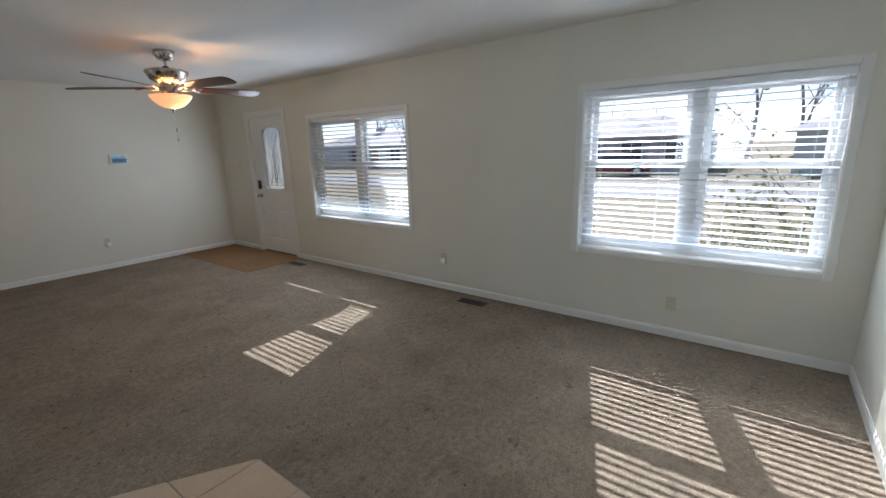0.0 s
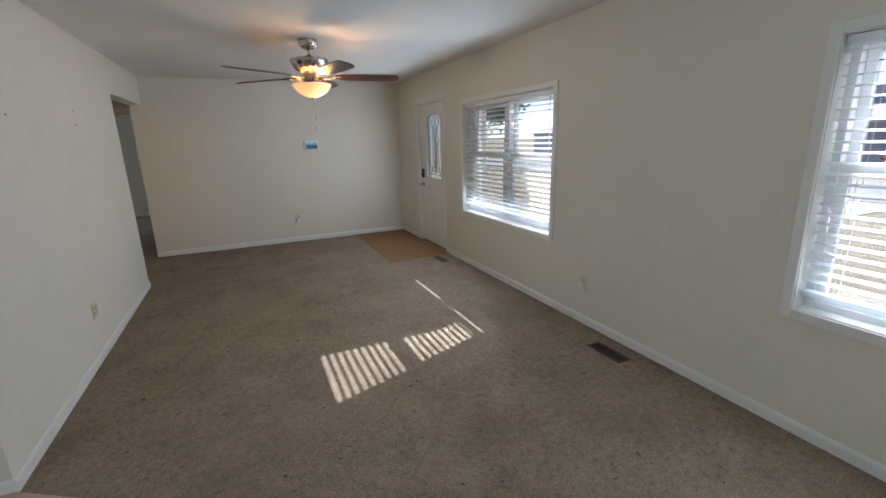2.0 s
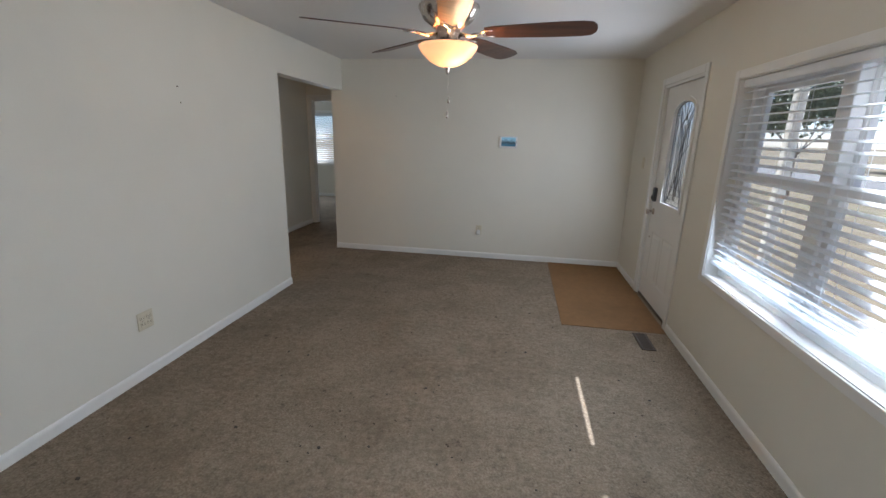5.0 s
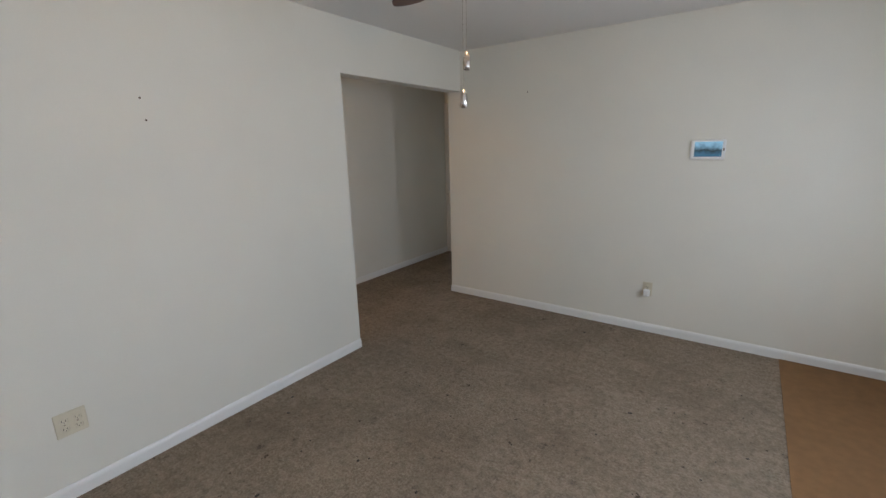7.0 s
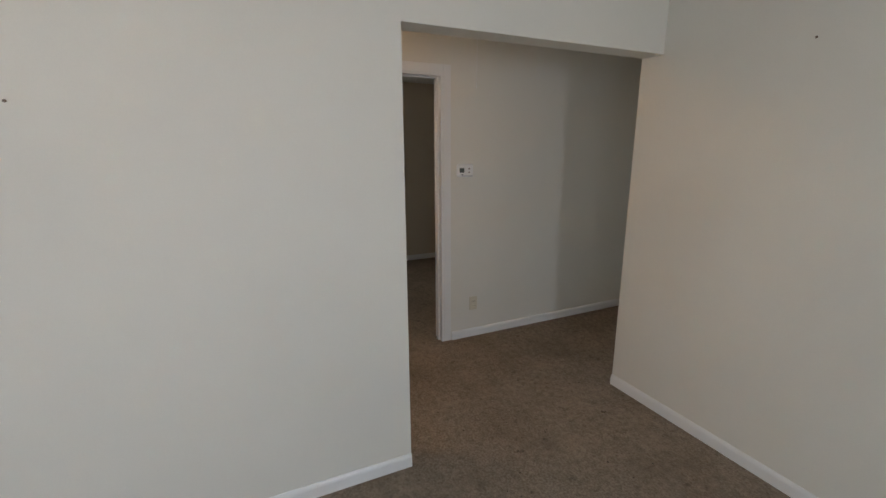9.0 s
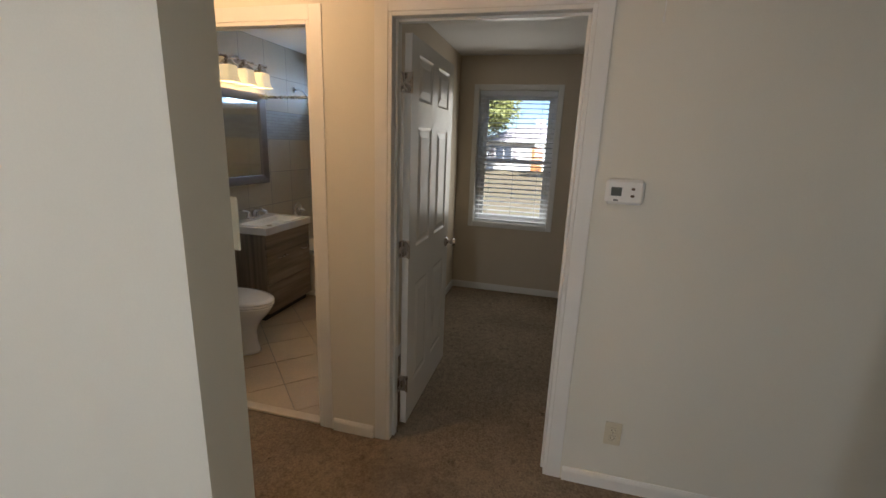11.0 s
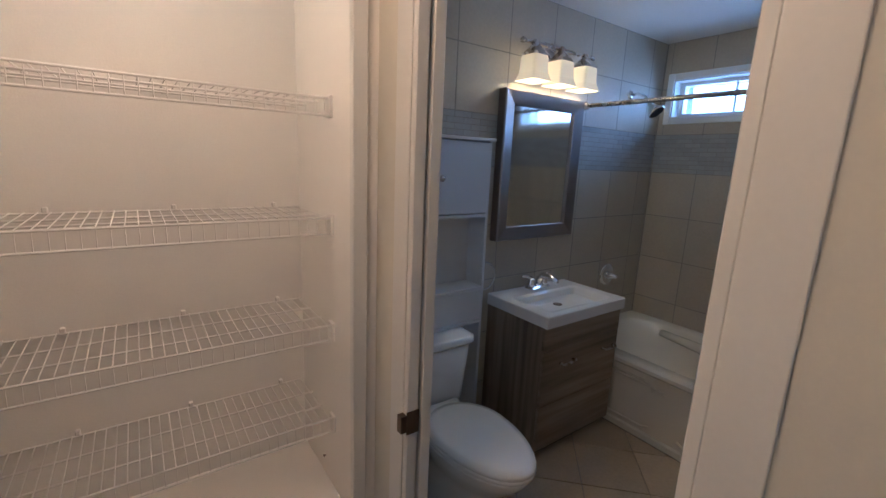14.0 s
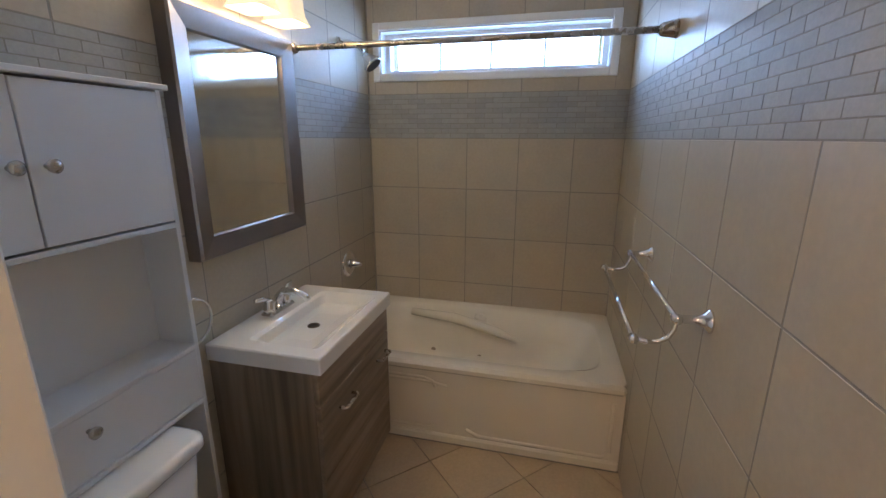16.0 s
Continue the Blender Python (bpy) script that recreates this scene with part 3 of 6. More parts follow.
for o_ in (BED_DOOR, BATH_DOOR):
    casing("x", HW, 1, o_[0], o_[1], 0, o_[3], "white painted door casing on the hall wall", thick=0.0045)
jamb("x", BX, HW, *BED_DOOR[:2], BED_DOOR[3])
casing("x", BX, -1, BED_DOOR[0], BED_DOOR[1], 0, BED_DOOR[3], "white painted door casing inside the bedroom")
jamb("x", BD, HW, *BATH_DOOR[:2], BATH_DOOR[3], stop=False)
jamb("y", END_DOOR[0], END_DOOR[1], -1.205, -0.40, 2.04)
casing("y", END_DOOR[0], -1, -1.205, -0.40, 0, 2.04, "white painted door casing at the hall's end")

# ---- windows ----

def slat_mesh(length, lean, out):
    """One blind slat, slightly arched, leaning so that its room edge hangs lower."""
    bm = bmesh.new()
    w, t = 0.037, 0.0026
    cl, sl = math.cos(lean), math.sin(lean)
    rings = []
    for y in (-length / 2, length / 2):
        top, low = [], []
        for k in range(5):
            u = (k / 4 - 0.5) * w
            h = 0.0025 * (1 - (2 * u / w) ** 2)
            for dz, group in ((t / 2, top), (-t / 2, low)):
                group.append(bm.verts.new((out * (u * cl - (h + dz) * sl), y, u * sl + (h + dz) * cl)))
        rings.append(top + low[::-1])
    n_ = len(rings[0])
    for k in range(n_):
        bm.faces.new((rings[0][k], rings[0][(k + 1) % n_], rings[1][(k + 1) % n_], rings[1][k]))
    bm.faces.new(rings[0])
    bm.faces.new(rings[1][::-1])
    bmesh.ops.recalc_face_normals(bm, faces=bm.faces)
    data = bpy.data.meshes.new("slat")
    bm.to_mesh(data)
    bm.free()
    data.materials.append(BLIND)
    return data


def double_hung(name, x, out, win, lights, label, depth=0.17, blind_foot=0.10, lean=25, mat4=None, meeting=1.33):
    """A sash window in an opening across x: casing, lining, frame, mullion, sashes, panes. mat4 turns it for a wall across y."""
    y0, y1, z0, z1 = win
    root = thing(name, (x, (y0 + y1) / 2, z0), label, "window", kind="structure")
    for bm in casing_bm("x", x, -out, y0, y1, z0, z1, sill=True, width=0.052):
        part("casing", bm, TRIM, root)
    b = x + out * 0.085
    e = x + out * (depth - 0.005)
    fr = 0.04
    for r in ((y0, y0 + fr, z0, z1), (y1 - fr, y1, z0, z1), (y0 + fr, y1 - fr, z1 - fr, z1), (y0 + fr, y1 - fr, z0, z0 + fr)):
        part("window_frame", boxes((b, e, *r), bevel=0.003), VINYL, root)
    for r in ((y0, y0 + 0.004, z0 + 0.004, z1 - 0.004), (y1 - 0.004, y1, z0 + 0.004, z1 - 0.004), (y0, y1, z1 - 0.004, z1), (y0, y1, z0, z0 + 0.004)):
        part("lining", boxes((x, b, *r)), TRIM, root)
    bays = [(y0 + fr, y1 - fr)]
    if lights == 2:
        m = (y0 + y1) / 2
        part("mullion", boxes((b - out * 0.01, e, m - 0.045, m + 0.045, z0 + fr, z1 - fr), bevel=0.003), VINYL, root)
        bays = [(y0 + fr, m - 0.045), (m + 0.045, y1 - fr)]
    for p, q in bays:
        for up in (0, 1):
            s0, s1 = (meeting - 0.02, z1 - fr) if up else (z0 + fr, meeting + 0.02)
            sx0 = b + out * (0.045 if up else 0.008)
            sx1 = sx0 + out * 0.032
            w = 0.042
            sash = part("sash", slab_with_holes("x", min(sx0, sx1), max(sx0, sx1), p + 0.002, q - 0.002, s0, s1, [(p + w, q - w, s0 + w, s1 - w)]), VINYL, root)
            gx = (sx0 + sx1) / 2
            pane = part("pane", boxes((gx - 0.002, gx + 0.002, p + w - 0.005, q - w + 0.005, s0 + w - 0.005, s1 - w + 0.005)), PANE, sash)
            pane.visible_shadow = False
        part("lock", boxes((b - out * 0.004, b + out * 0.02, (p + q) / 2 - 0.03, (p + q) / 2 + 0.03, meeting + 0.02, meeting + 0.035), bevel=0.003), VINYL, root)
    return root


def venetian(x, out, win, label, foot, lean=10.0, top=0.0, cords=4, group="", pitch=0.047):
    """A venetian blind with head rail, slats, ladder cords, foot rail and a wand."""
    y0, y1, z0, z1 = win
    z1 -= top
    root = thing("window_blind", (x, (y0 + y1) / 2, z1), label, "window blind", group)
    c = x + out * 0.048
    part("head_rail", boxes((c - 0.028, c + 0.028, y0 + 0.006, y1 - 0.006, z1 - 0.05, z1 - 0.006), bevel=0.003), BLIND, root)
    data = slat_mesh(y1 - y0 - 0.02, radians(lean), out)
    z = z1 - 0.075
    while z > z0 + foot + 0.03:
        s = new("slat", data)
        s.location = (c + random.uniform(-0.0008, 0.0008), (y0 + y1) / 2, z)
        s.rotation_euler = (random.uniform(-0.0008, 0.0008), radians(random.uniform(-1.6, 1.6)), 0)
        s.parent = root
        s.matrix_parent_inverse = root.matrix_world.inverted()
        z -= pitch
    part("foot_rail", boxes((c - 0.026, c + 0.026, y0 + 0.01, y1 - 0.01, z0 + foot - 0.012, z0 + foot + 0.012), bevel=0.004), BLIND, root)
    for k in range(cords):
        y = y0 + 0.14 + (y1 - y0 - 0.28) * k / (cords - 1)
        for dx in (-0.026, 0.026):
            part("cord", rod(bmesh.new(), (c + dx, y, z0 + foot), (c + dx, y, z1 - 0.05), 0.0011, seg=5), BLIND, root)
    part("wand", rod(bmesh.new(), (c - out * 0.036, y0 + 0.07, z1 - 0.62), (c - out * 0.036, y0 + 0.07, z1 - 0.05), 0.0035, seg=8), BLIND, root, "clear plastic tilt wand")
    return root


double_hung("window_1", XE, 1, WIN_A, 2, "wide white vinyl twin sash window facing the street")
venetian(XE, 1, WIN_A, "white slatted blind lowered over the wide window", 0.085, lean=13.0, group="blinds of the front room")
double_hung("window_2", XE, 1, WIN_B, 2, "white vinyl twin sash window beside the front door")
venetian(XE, 1, WIN_B, "white slatted blind lowered over the window by the door", 0.095, lean=18.0, group="blinds of the front room")
double_hung("window_3", OUT, -1, BED_WIN, 1, "white vinyl sash window of the bedroom", meeting=1.39)
venetian(OUT, -1, BED_WIN, "white slatted blind lowered over the bedroom window", 0.02, lean=12, cords=3)
# never in view: added round the kitchen fill light
double_hung("window_6", -3.2, -1, ADDED_KITCHEN_WIN, 2, "unseen vinyl sash window added to the kitchen for light", meeting=1.5)

# north bedroom's window, across y
n0, n1, nz0, nz1 = NORTH_WIN
nwin = thing("window_4", ((n0 + n1) / 2, 11.7, nz0), "white sash window of the far bedroom", "window", kind="structure")
for bm_ in casing_bm("y", 11.7, -1, n0, n1, nz0, nz1, sill=True):
    part("casing", bm_, TRIM, nwin)
part("sash", slab_with_holes("y", 11.80, 11.84, n0, n1, nz0, nz1, [(n0 + 0.06, n1 - 0.06, nz0 + 0.06, 1.35), (n0 + 0.06, n1 - 0.06, 1.40, nz1 - 0.06)]), VINYL, nwin)
pn_ = part("pane", boxes((n0 + 0.05, n1 - 0.05, 11.818, 11.822, nz0 + 0.05, nz1 - 0.05)), PANE, nwin)
pn_.visible_shadow = False
nblind = thing("window_blind", ((n0 + n1) / 2, 11.74, nz1), "white slatted blind of the far bedroom", "window blind")
part("head_rail", boxes((n0 + 0.01, n1 - 0.01, 11.72, 11.77, nz1 - 0.05, nz1)), BLIND, nblind)
z_ = nz1 - 0.08
while z_ > nz0 + 0.05:
    bm_ = boxes((n0 + 0.01, n1 - 0.01, -0.024, 0.024, -0.0013, 0.0013))
    bmesh.ops.transform(bm_, matrix=pose(0, 11.745, z_, 20), verts=bm_.verts)
    part("slat", bm_, BLIND, nblind)
    z_ -= 0.047

# bathroom's high window
y0_, y1_, z0_, z1_ = BATH_WIN
bwin = thing("window_5", (OUT, (y0_ + y1_) / 2, z0_), "narrow white window with four panes high over the tub", "window", kind="structure")
for bm_ in casing_bm("x", BW, 1, y0_, y1_, z0_, z1_, width=0.045, thick=0.014, sill=True):
    part("casing", bm_, VINYL, bwin)
for r_ in ((y0_, y0_ + 0.006, z0_, z1_), (y1_ - 0.006, y1_, z0_, z1_), (y0_, y1_, z1_ - 0.006, z1_), (y0_, y1_, z0_, z0_ + 0.006)):
    part("lining", boxes((OUT - 0.1, BW, *r_)), VINYL, bwin)
part("window_frame", slab_with_holes("x", OUT - 0.12, OUT - 0.06, y0_, y1_, z0_, z1_, [(y0_ + 0.035, y1_ - 0.035, z0_ + 0.03, z1_ - 0.03)]), VINYL, bwin)
for k_ in (1, 2, 3):
    ym_ = y0_ + 0.035 + (y1_ - y0_ - 0.07) * k_ / 4
    part("muntin", boxes((OUT - 0.10, OUT - 0.08, ym_ - 0.006, ym_ + 0.006, z0_ + 0.03, z1_ - 0.03)), VINYL, bwin)
for k_ in range(4):
    ya_ = y0_ + 0.035 + (y1_ - y0_ - 0.07) * k_ / 4
    yb_ = y0_ + 0.035 + (y1_ - y0_ - 0.07) * (k_ + 1) / 4
    pn_ = part("pane", boxes((OUT - 0.092, OUT - 0.088, ya_ + 0.006, yb_ - 0.006, z0_ + 0.03, z1_ - 0.03)), FROST, bwin)
    pn_.visible_shadow = False


# ---- doors ----
def panel_relief(bm, u0, u1, w0, w1, n0_, n1_, to3):
    """A raised panel: a sunk groove round a chamfered field. n0_ is the door's face, n1_ towards the viewer."""
    d = n1_ - n0_
    loops = []
    for inset, lift in ((0.0, 0.0), (0.012, -0.006), (0.022, -0.006), (0.05, 0.001)):
        loops.append([bm.verts.new(to3(u, w, n0_ + d * lift)) for u, w in ((u0 + inset, w0 + inset), (u1 - inset, w0 + inset), (u1 - inset, w1 - inset), (u0 + inset, w1 - inset))])
    for a, b in zip(loops, loops[1:]):
        for k in range(4):
            bm.faces.new((a[k], a[(k + 1) % 4], b[(k + 1) % 4], b[k]))
    bm.faces.new(loops[-1])


def panel_leaf(width, height, thick, panels, to3):
    """A moulded door leaf: plain edges, both faces cut into raised panels. to3 places (along, up, across)."""
    bm = bmesh.new()
    us = sorted({0.0, width, *[p[0] for p in panels], *[p[1] for p in panels]})
    ws = sorted({0.0, height, *[p[2] for p in panels], *[p[3] for p in panels]})
    for face, sign in ((0.0, -1), (thick, 1)):
        for i in range(len(us) - 1):
            for j in range(len(ws) - 1):
                cu, cw = (us[i] + us[i + 1]) / 2, (ws[j] + ws[j + 1]) / 2
                if any(p[0] < cu < p[1] and p[2] < cw < p[3] for p in panels):
                    continue
                bm.faces.new([bm.verts.new(to3(u, w, face)) for u, w in ((us[i], ws[j]), (us[i + 1], ws[j]), (us[i + 1], ws[j + 1]), (us[i], ws[j + 1]))])
        for p in panels:
            panel_relief(bm, *p, face, face + sign, to3)
    for a, b in (((0, 0), (width, 0)), ((width, 0), (width, height)), ((width, height), (0, height)), ((0, height), (0, 0))):
        bm.faces.new([bm.verts.new(to3(*a, 0.0)), bm.verts.new(to3(*b, 0.0)), bm.verts.new(to3(*b, thick)), bm.verts.new(to3(*a, thick))])
    bmesh.ops.remove_doubles(bm, verts=bm.verts, dist=0.0002)
    bmesh.ops.recalc_face_normals(bm, faces=bm.faces)
    return bm


def six_panels(w, h):
    a, m, s = 0.115, 0.115, (w - 0.23 - 0.115) / 2
    rows = ((0.20, 0.79), (1.0, 1.61), (1.735, h - 0.07))
    return [(u, u + s, r0, r1) for r0, r1 in rows for u in (a, a + s + m)]


def knob_set(root, base, way, along, mat, label, name="door_knob"):
    """A round door knob on a rose; way points out of the door."""
    m = Matrix.Translation(base) @ Vector(way).to_track_quat("Z", "Y").to_matrix().to_4x4()
    bm = lathe(bmesh.new(), [(0, 0), (0.032, 0), (0.032, 0.004), (0.026, 0.010), (0.012, 0.014), (0.011, 0.035), (0.022, 0.042), (0.027, 0.052), (0.024, 0.064), (0.012, 0.069), (0, 0.07)], 20, m)
    return part(name, bm, mat, root, label, smooth=True)


# front door, closed
fd = thing("door_1", (XE, DOOR[0], 0), "white front door with an arched leaded glass light, closed", "door", kind="structure")
casing("x", XE, -1, DOOR[0], DOOR[1], 0, DOOR[3], "", parent=fd)
for r_ in ((DOOR[0], DOOR[0] + 0.02, 0, DOOR[3]), (DOOR[1] - 0.02, DOOR[1], 0, DOOR[3]), (DOOR[0] + 0.02, DOOR[1] - 0.02, DOOR[3] - 0.02, DOOR[3])):
    part("jamb", boxes((XE, XE + 0.16, *r_)), TRIM, fd)
part("threshold", boxes((XE + 0.02, XE + 0.16, DOOR[0] + 0.02, DOOR[1] - 0.02, 0.0, 0.018), bevel=0.003), DARK_METAL, fd, "dark metal threshold strip")
gy0, gy1, gz0, gz1, arch = 5.53, 6.01, 0.975, 1.76, 0.10   # glass light, arched head
fx0, fx1 = XE + 0.028, XE + 0.07


def arch_outline(inset=0.0, n=12):
    pts = [(gy0 + inset, gz0 + inset), (gy1 - inset, gz0 + inset)]
    cy, half = (gy0 + gy1) / 2, (gy1 - gy0) / 2 - inset
    for k in range(n + 1):
        a = math.pi * k / n
        pts.append((cy + half * math.cos(a), gz1 + (arch - inset) * math.sin(a)))
    return pts


def ring_slab(outer, inner, x0, x1):
    """A flat ring between two outlines of equal length, with thickness along x."""
    bm = bmesh.new()
    rows = [[bm.verts.new((x, y, z)) for y, z in pts] for x in (x0, x1) for pts in (outer, inner)]
    n_ = len(outer)
    for k in range(n_):
        j = (k + 1) % n_
        bm.faces.new((rows[0][k], rows[0][j], rows[1][j], rows[1][k]))
        bm.faces.new((rows[2][k], rows[2][j], rows[3][j], rows[3][k]))
        bm.faces.new((rows[0][k], rows[0][j], rows[2][j], rows[2][k]))
        bm.faces.new((rows[1][k], rows[1][j], rows[3][j], rows[3][k]))
    bmesh.ops.recalc_face_normals(bm, faces=bm.faces)
    return bm


def to_rect(pts, y0, y1, z0, z1):
    """The door leaf's outline, with a point for each point of the arch."""
    out = []
    for y, z in pts:
        if z <= gz0 + 1e-6:
            out.append((y0 if y < (gy0 + gy1) / 2 else y1, z0))
        else:
            k = (y - gy0) / (gy1 - gy0)
            out.append((y0 + k * (y1 - y0), z1))
    return out


hole = arch_outline()
leaf_top = ring_slab(to_rect(hole, DOOR[0] + 0.022, DOOR[1] - 0.022, 0.80, DOOR[3] - 0.022), hole, fx0, fx1)
leaf = part("leaf", leaf_top, TRIM, fd)
wl_ = DOOR[1] - DOOR[0] - 0.044
part("leaf", panel_leaf(wl_, 0.78, fx1 - fx0, [(0.13, 0.41, 0.20, 0.66), (wl_ - 0.41, wl_ - 0.13, 0.20, 0.66)], lambda u, w, v: (fx0 + v, DOOR[0] + 0.022 + u, 0.02 + w)), TRIM, fd)
part("glass_frame", ring_slab(arch_outline(-0.028), arch_outline(0.006), XE + 0.016, XE + 0.029), TRIM, fd)
bm_ = flat_piece(arch_outline(0.002), 0.0, 0.004)
bmesh.ops.transform(bm_, matrix=Matrix(((0, 0, 1, XE + 0.05), (1, 0, 0, 0), (0, 1, 0, 0), (0, 0, 0, 1))), verts=bm_.verts)
pn_ = part("pane", bm_, LEADED, fd, "textured leaded glass")
pn_.visible_shadow = False
gc_ = (gy0 + gy1) / 2
came = [[(gy0 + 0.06, gz0), (gy0 + 0.06, gz1 + 0.05)], [(gy1 - 0.06, gz0), (gy1 - 0.06, gz1 + 0.05)],
        [(gc_ - 0.07, gz0 + 0.20), (gc_ - 0.07, gz1 - 0.1), (gc_, gz1 - 0.02), (gc_ + 0.07, gz1 - 0.1), (gc_ + 0.07, gz0 + 0.20)],
        [(gc_ - 0.03, gz0 + 0.1), (gc_ - 0.03, gz1 - 0.26), (gc_, gz1 - 0.20), (gc_ + 0.03, gz1 - 0.26), (gc_ + 0.03, gz0 + 0.1)],
        [(gy0 + 0.06, gz0 + 0.04), (gc_ - 0.12, gz0 + 0.10), (gc_ - 0.05, gz0 + 0.22), (gc_, gz0 + 0.34), (gc_ + 0.05, gz0 + 0.22), (gc_ + 0.12, gz0 + 0.10), (gy1 - 0.06, gz0 + 0.04)],
        [(gy0 + 0.06, gz1), (gc_ - 0.08, gz1 - 0.08), (gc_, gz1 - 0.22), (gc_ + 0.08, gz1 - 0.08), (gy1 - 0.06, gz1)],
        [(gc_ - 0.09, gz1 + 0.085), (gc_, gz1 - 0.06), (gc_ + 0.09, gz1 + 0.085)],
        [(gy0, gz0 + 0.30), (gy0 + 0.06, gz0 + 0.30)], [(gy1 - 0.06, gz0 + 0.30), (gy1, gz0 + 0.30)], [(gy0, gz0 + 0.58), (gy0 + 0.06, gz0 + 0.58)], [(gy1 - 0.06, gz0 + 0.58), (gy1, gz0 + 0.58)],
        [(gy0, gz0 + 0.05), (gy1, gz0 + 0.05)], [(gy0, gz1 - 0.01), (gy0 + 0.06, gz1 - 0.01)], [(gy1 - 0.06, gz1 - 0.01), (gy1, gz1 - 0.01)]]
came += [[(gc_ - 0.015, gz0 + 0.05), (gc_ - 0.015, gz1 - 0.10)], [(gc_ + 0.015, gz0 + 0.05), (gc_ + 0.015, gz1 - 0.10)],
         [(gy0 + 0.06, gz0 + 0.56), (gc_ - 0.06, gz0 + 0.46), (gc_, gz0 + 0.40), (gc_ + 0.06, gz0 + 0.46), (gy1 - 0.06, gz0 + 0.56)],
         [(gy0 + 0.10, gz1 + 0.02), (gc_ - 0.05, gz0 + 0.60), (gc_, gz0 + 0.48), (gc_ + 0.05, gz0 + 0.60), (gy1 - 0.10, gz1 + 0.02)],
         [(gy0 + 0.06, gz0 + 0.10), (gy1 - 0.06, gz0 + 0.10)], [(gy0 + 0.06, gz0 + 0.15), (gy1 - 0.06, gz0 + 0.15)],
         [(gc_ - 0.14, gz0 + 0.05), (gc_ - 0.10, gz0 + 0.24), (gc_ - 0.11, gz0 + 0.44), (gc_ - 0.10, gz1 - 0.06)], [(gc_ + 0.14, gz0 + 0.05), (gc_ + 0.10, gz0 + 0.24), (gc_ + 0.11, gz0 + 0.44), (gc_ + 0.10, gz1 - 0.06)],
         [(gc_, gz1 - 0.06), (gc_, gz1 + 0.09)], [(gc_ - 0.15, gz1 + 0.06), (gc_ - 0.04, gz1 - 0.10)], [(gc_ + 0.15, gz1 + 0.06), (gc_ + 0.04, gz1 - 0.10)]]
for line in came:
    part("came", tube(bmesh.new(), [(XE + 0.046, y, z) for y, z in line], 0.0035, 6), LEAD, fd)
ring_ = arch_outline(0.012)
part("came", tube(bmesh.new(), [(XE + 0.046, y, z) for y, z in ring_ + ring_[:1]], 0.0035, 6), LEAD, fd)
part("deadbolt", boxes((XE - 0.002, fx0, 6.15, 6.205, 0.965, 1.095), bevel=0.006), BLACK, fd, "black keypad deadbolt")
part("deadbolt_turn", boxes((XE - 0.016, XE - 0.002, 6.17, 6.185, 0.985, 1.02), bevel=0.003), BLACK, fd)
knob_set(fd, (fx0, 6.185, 0.865), (-1, 0, 0), None, NICKEL, "brushed nickel knob")
part("chain_stud", lathe(bmesh.new(), [(0, 0), (0.009, 0), (0.008, 0.008), (0, 0.01)], 12, pose(fx0, 6.185, 0.615, 0, -90, 0)), NICKEL, fd)
for z_ in (0.25, 1.0, 1.8):
    part("hinge", rod(bmesh.new(), (XE + 0.024, DOOR[0] + 0.02, z_ - 0.05), (XE + 0.024, DOOR[0] + 0.02, z_ + 0.05), 0.007, seg=10), NICKEL, fd)

# bedroom door, open at a right angle
bd = thing("door_2", (BX - 0.03, BED_DOOR[0] + 0.03, 0), "white six-panel bedroom door standing open", "door", kind="structure")
dx0, dy0 = -1.412, BED_DOOR[0] + 0.022
part("leaf", panel_leaf(0.82, 2.015, 0.035, six_panels(0.82, 2.015), lambda u, w, v: (dx0 - u, dy0 + v, 0.012 + w)), DOOR_PAINT, bd)
for z_ in (0.26, 1.02, 1.815):
    part("hinge", boxes((dx0 + 0.002, dx0 + 0.005, dy0 + 0.002, dy0 + 0.033, z_ - 0.045, z_ + 0.045), (dx0 - 0.001, dx0 + 0.04, dy0 - 0.005, dy0 - 0.001, z_ - 0.045, z_ + 0.045)), NICKEL, bd, "brushed nickel hinge leaf")
    part("hinge_pin", rod(bmesh.new(), (dx0 + 0.006, dy0 + 0.038, z_ - 0.047), (dx0 + 0.006, dy0 + 0.038, z_ + 0.047), 0.006, seg=10), NICKEL, bd)
knob_set(bd, (dx0 - 0.765, dy0 + 0.035, 0.90), (0, 1, 0), None, NICKEL, "brushed nickel knob")

# far bedroom's door, swung into the room
nd = thing("door_3", (-0.42, END_DOOR[1], 0), "white panel door standing open in the far bedroom", "door", kind="structure")
part("leaf", panel_leaf(0.76, 2.01, 0.035, six_panels(0.76, 2.01), lambda u, w, v: (-0.425 + v, END_DOOR[1] + 0.02 + u, 0.012 + w)), DOOR_PAINT, nd)
knob_set(nd, (-0.425, END_DOOR[1] + 0.71, 0.93), (-1, 0, 0), None, NICKEL, "nickel knob")
# ---- living room things ----
# tan floor patch at the front door
entry = structure("entry_floor", boxes((2.64, XE - 0.012, 5.255, YN - 0.012, 0.0, 0.004)), TAN_MAT, "worn tan floor patch at the front door", "floor")


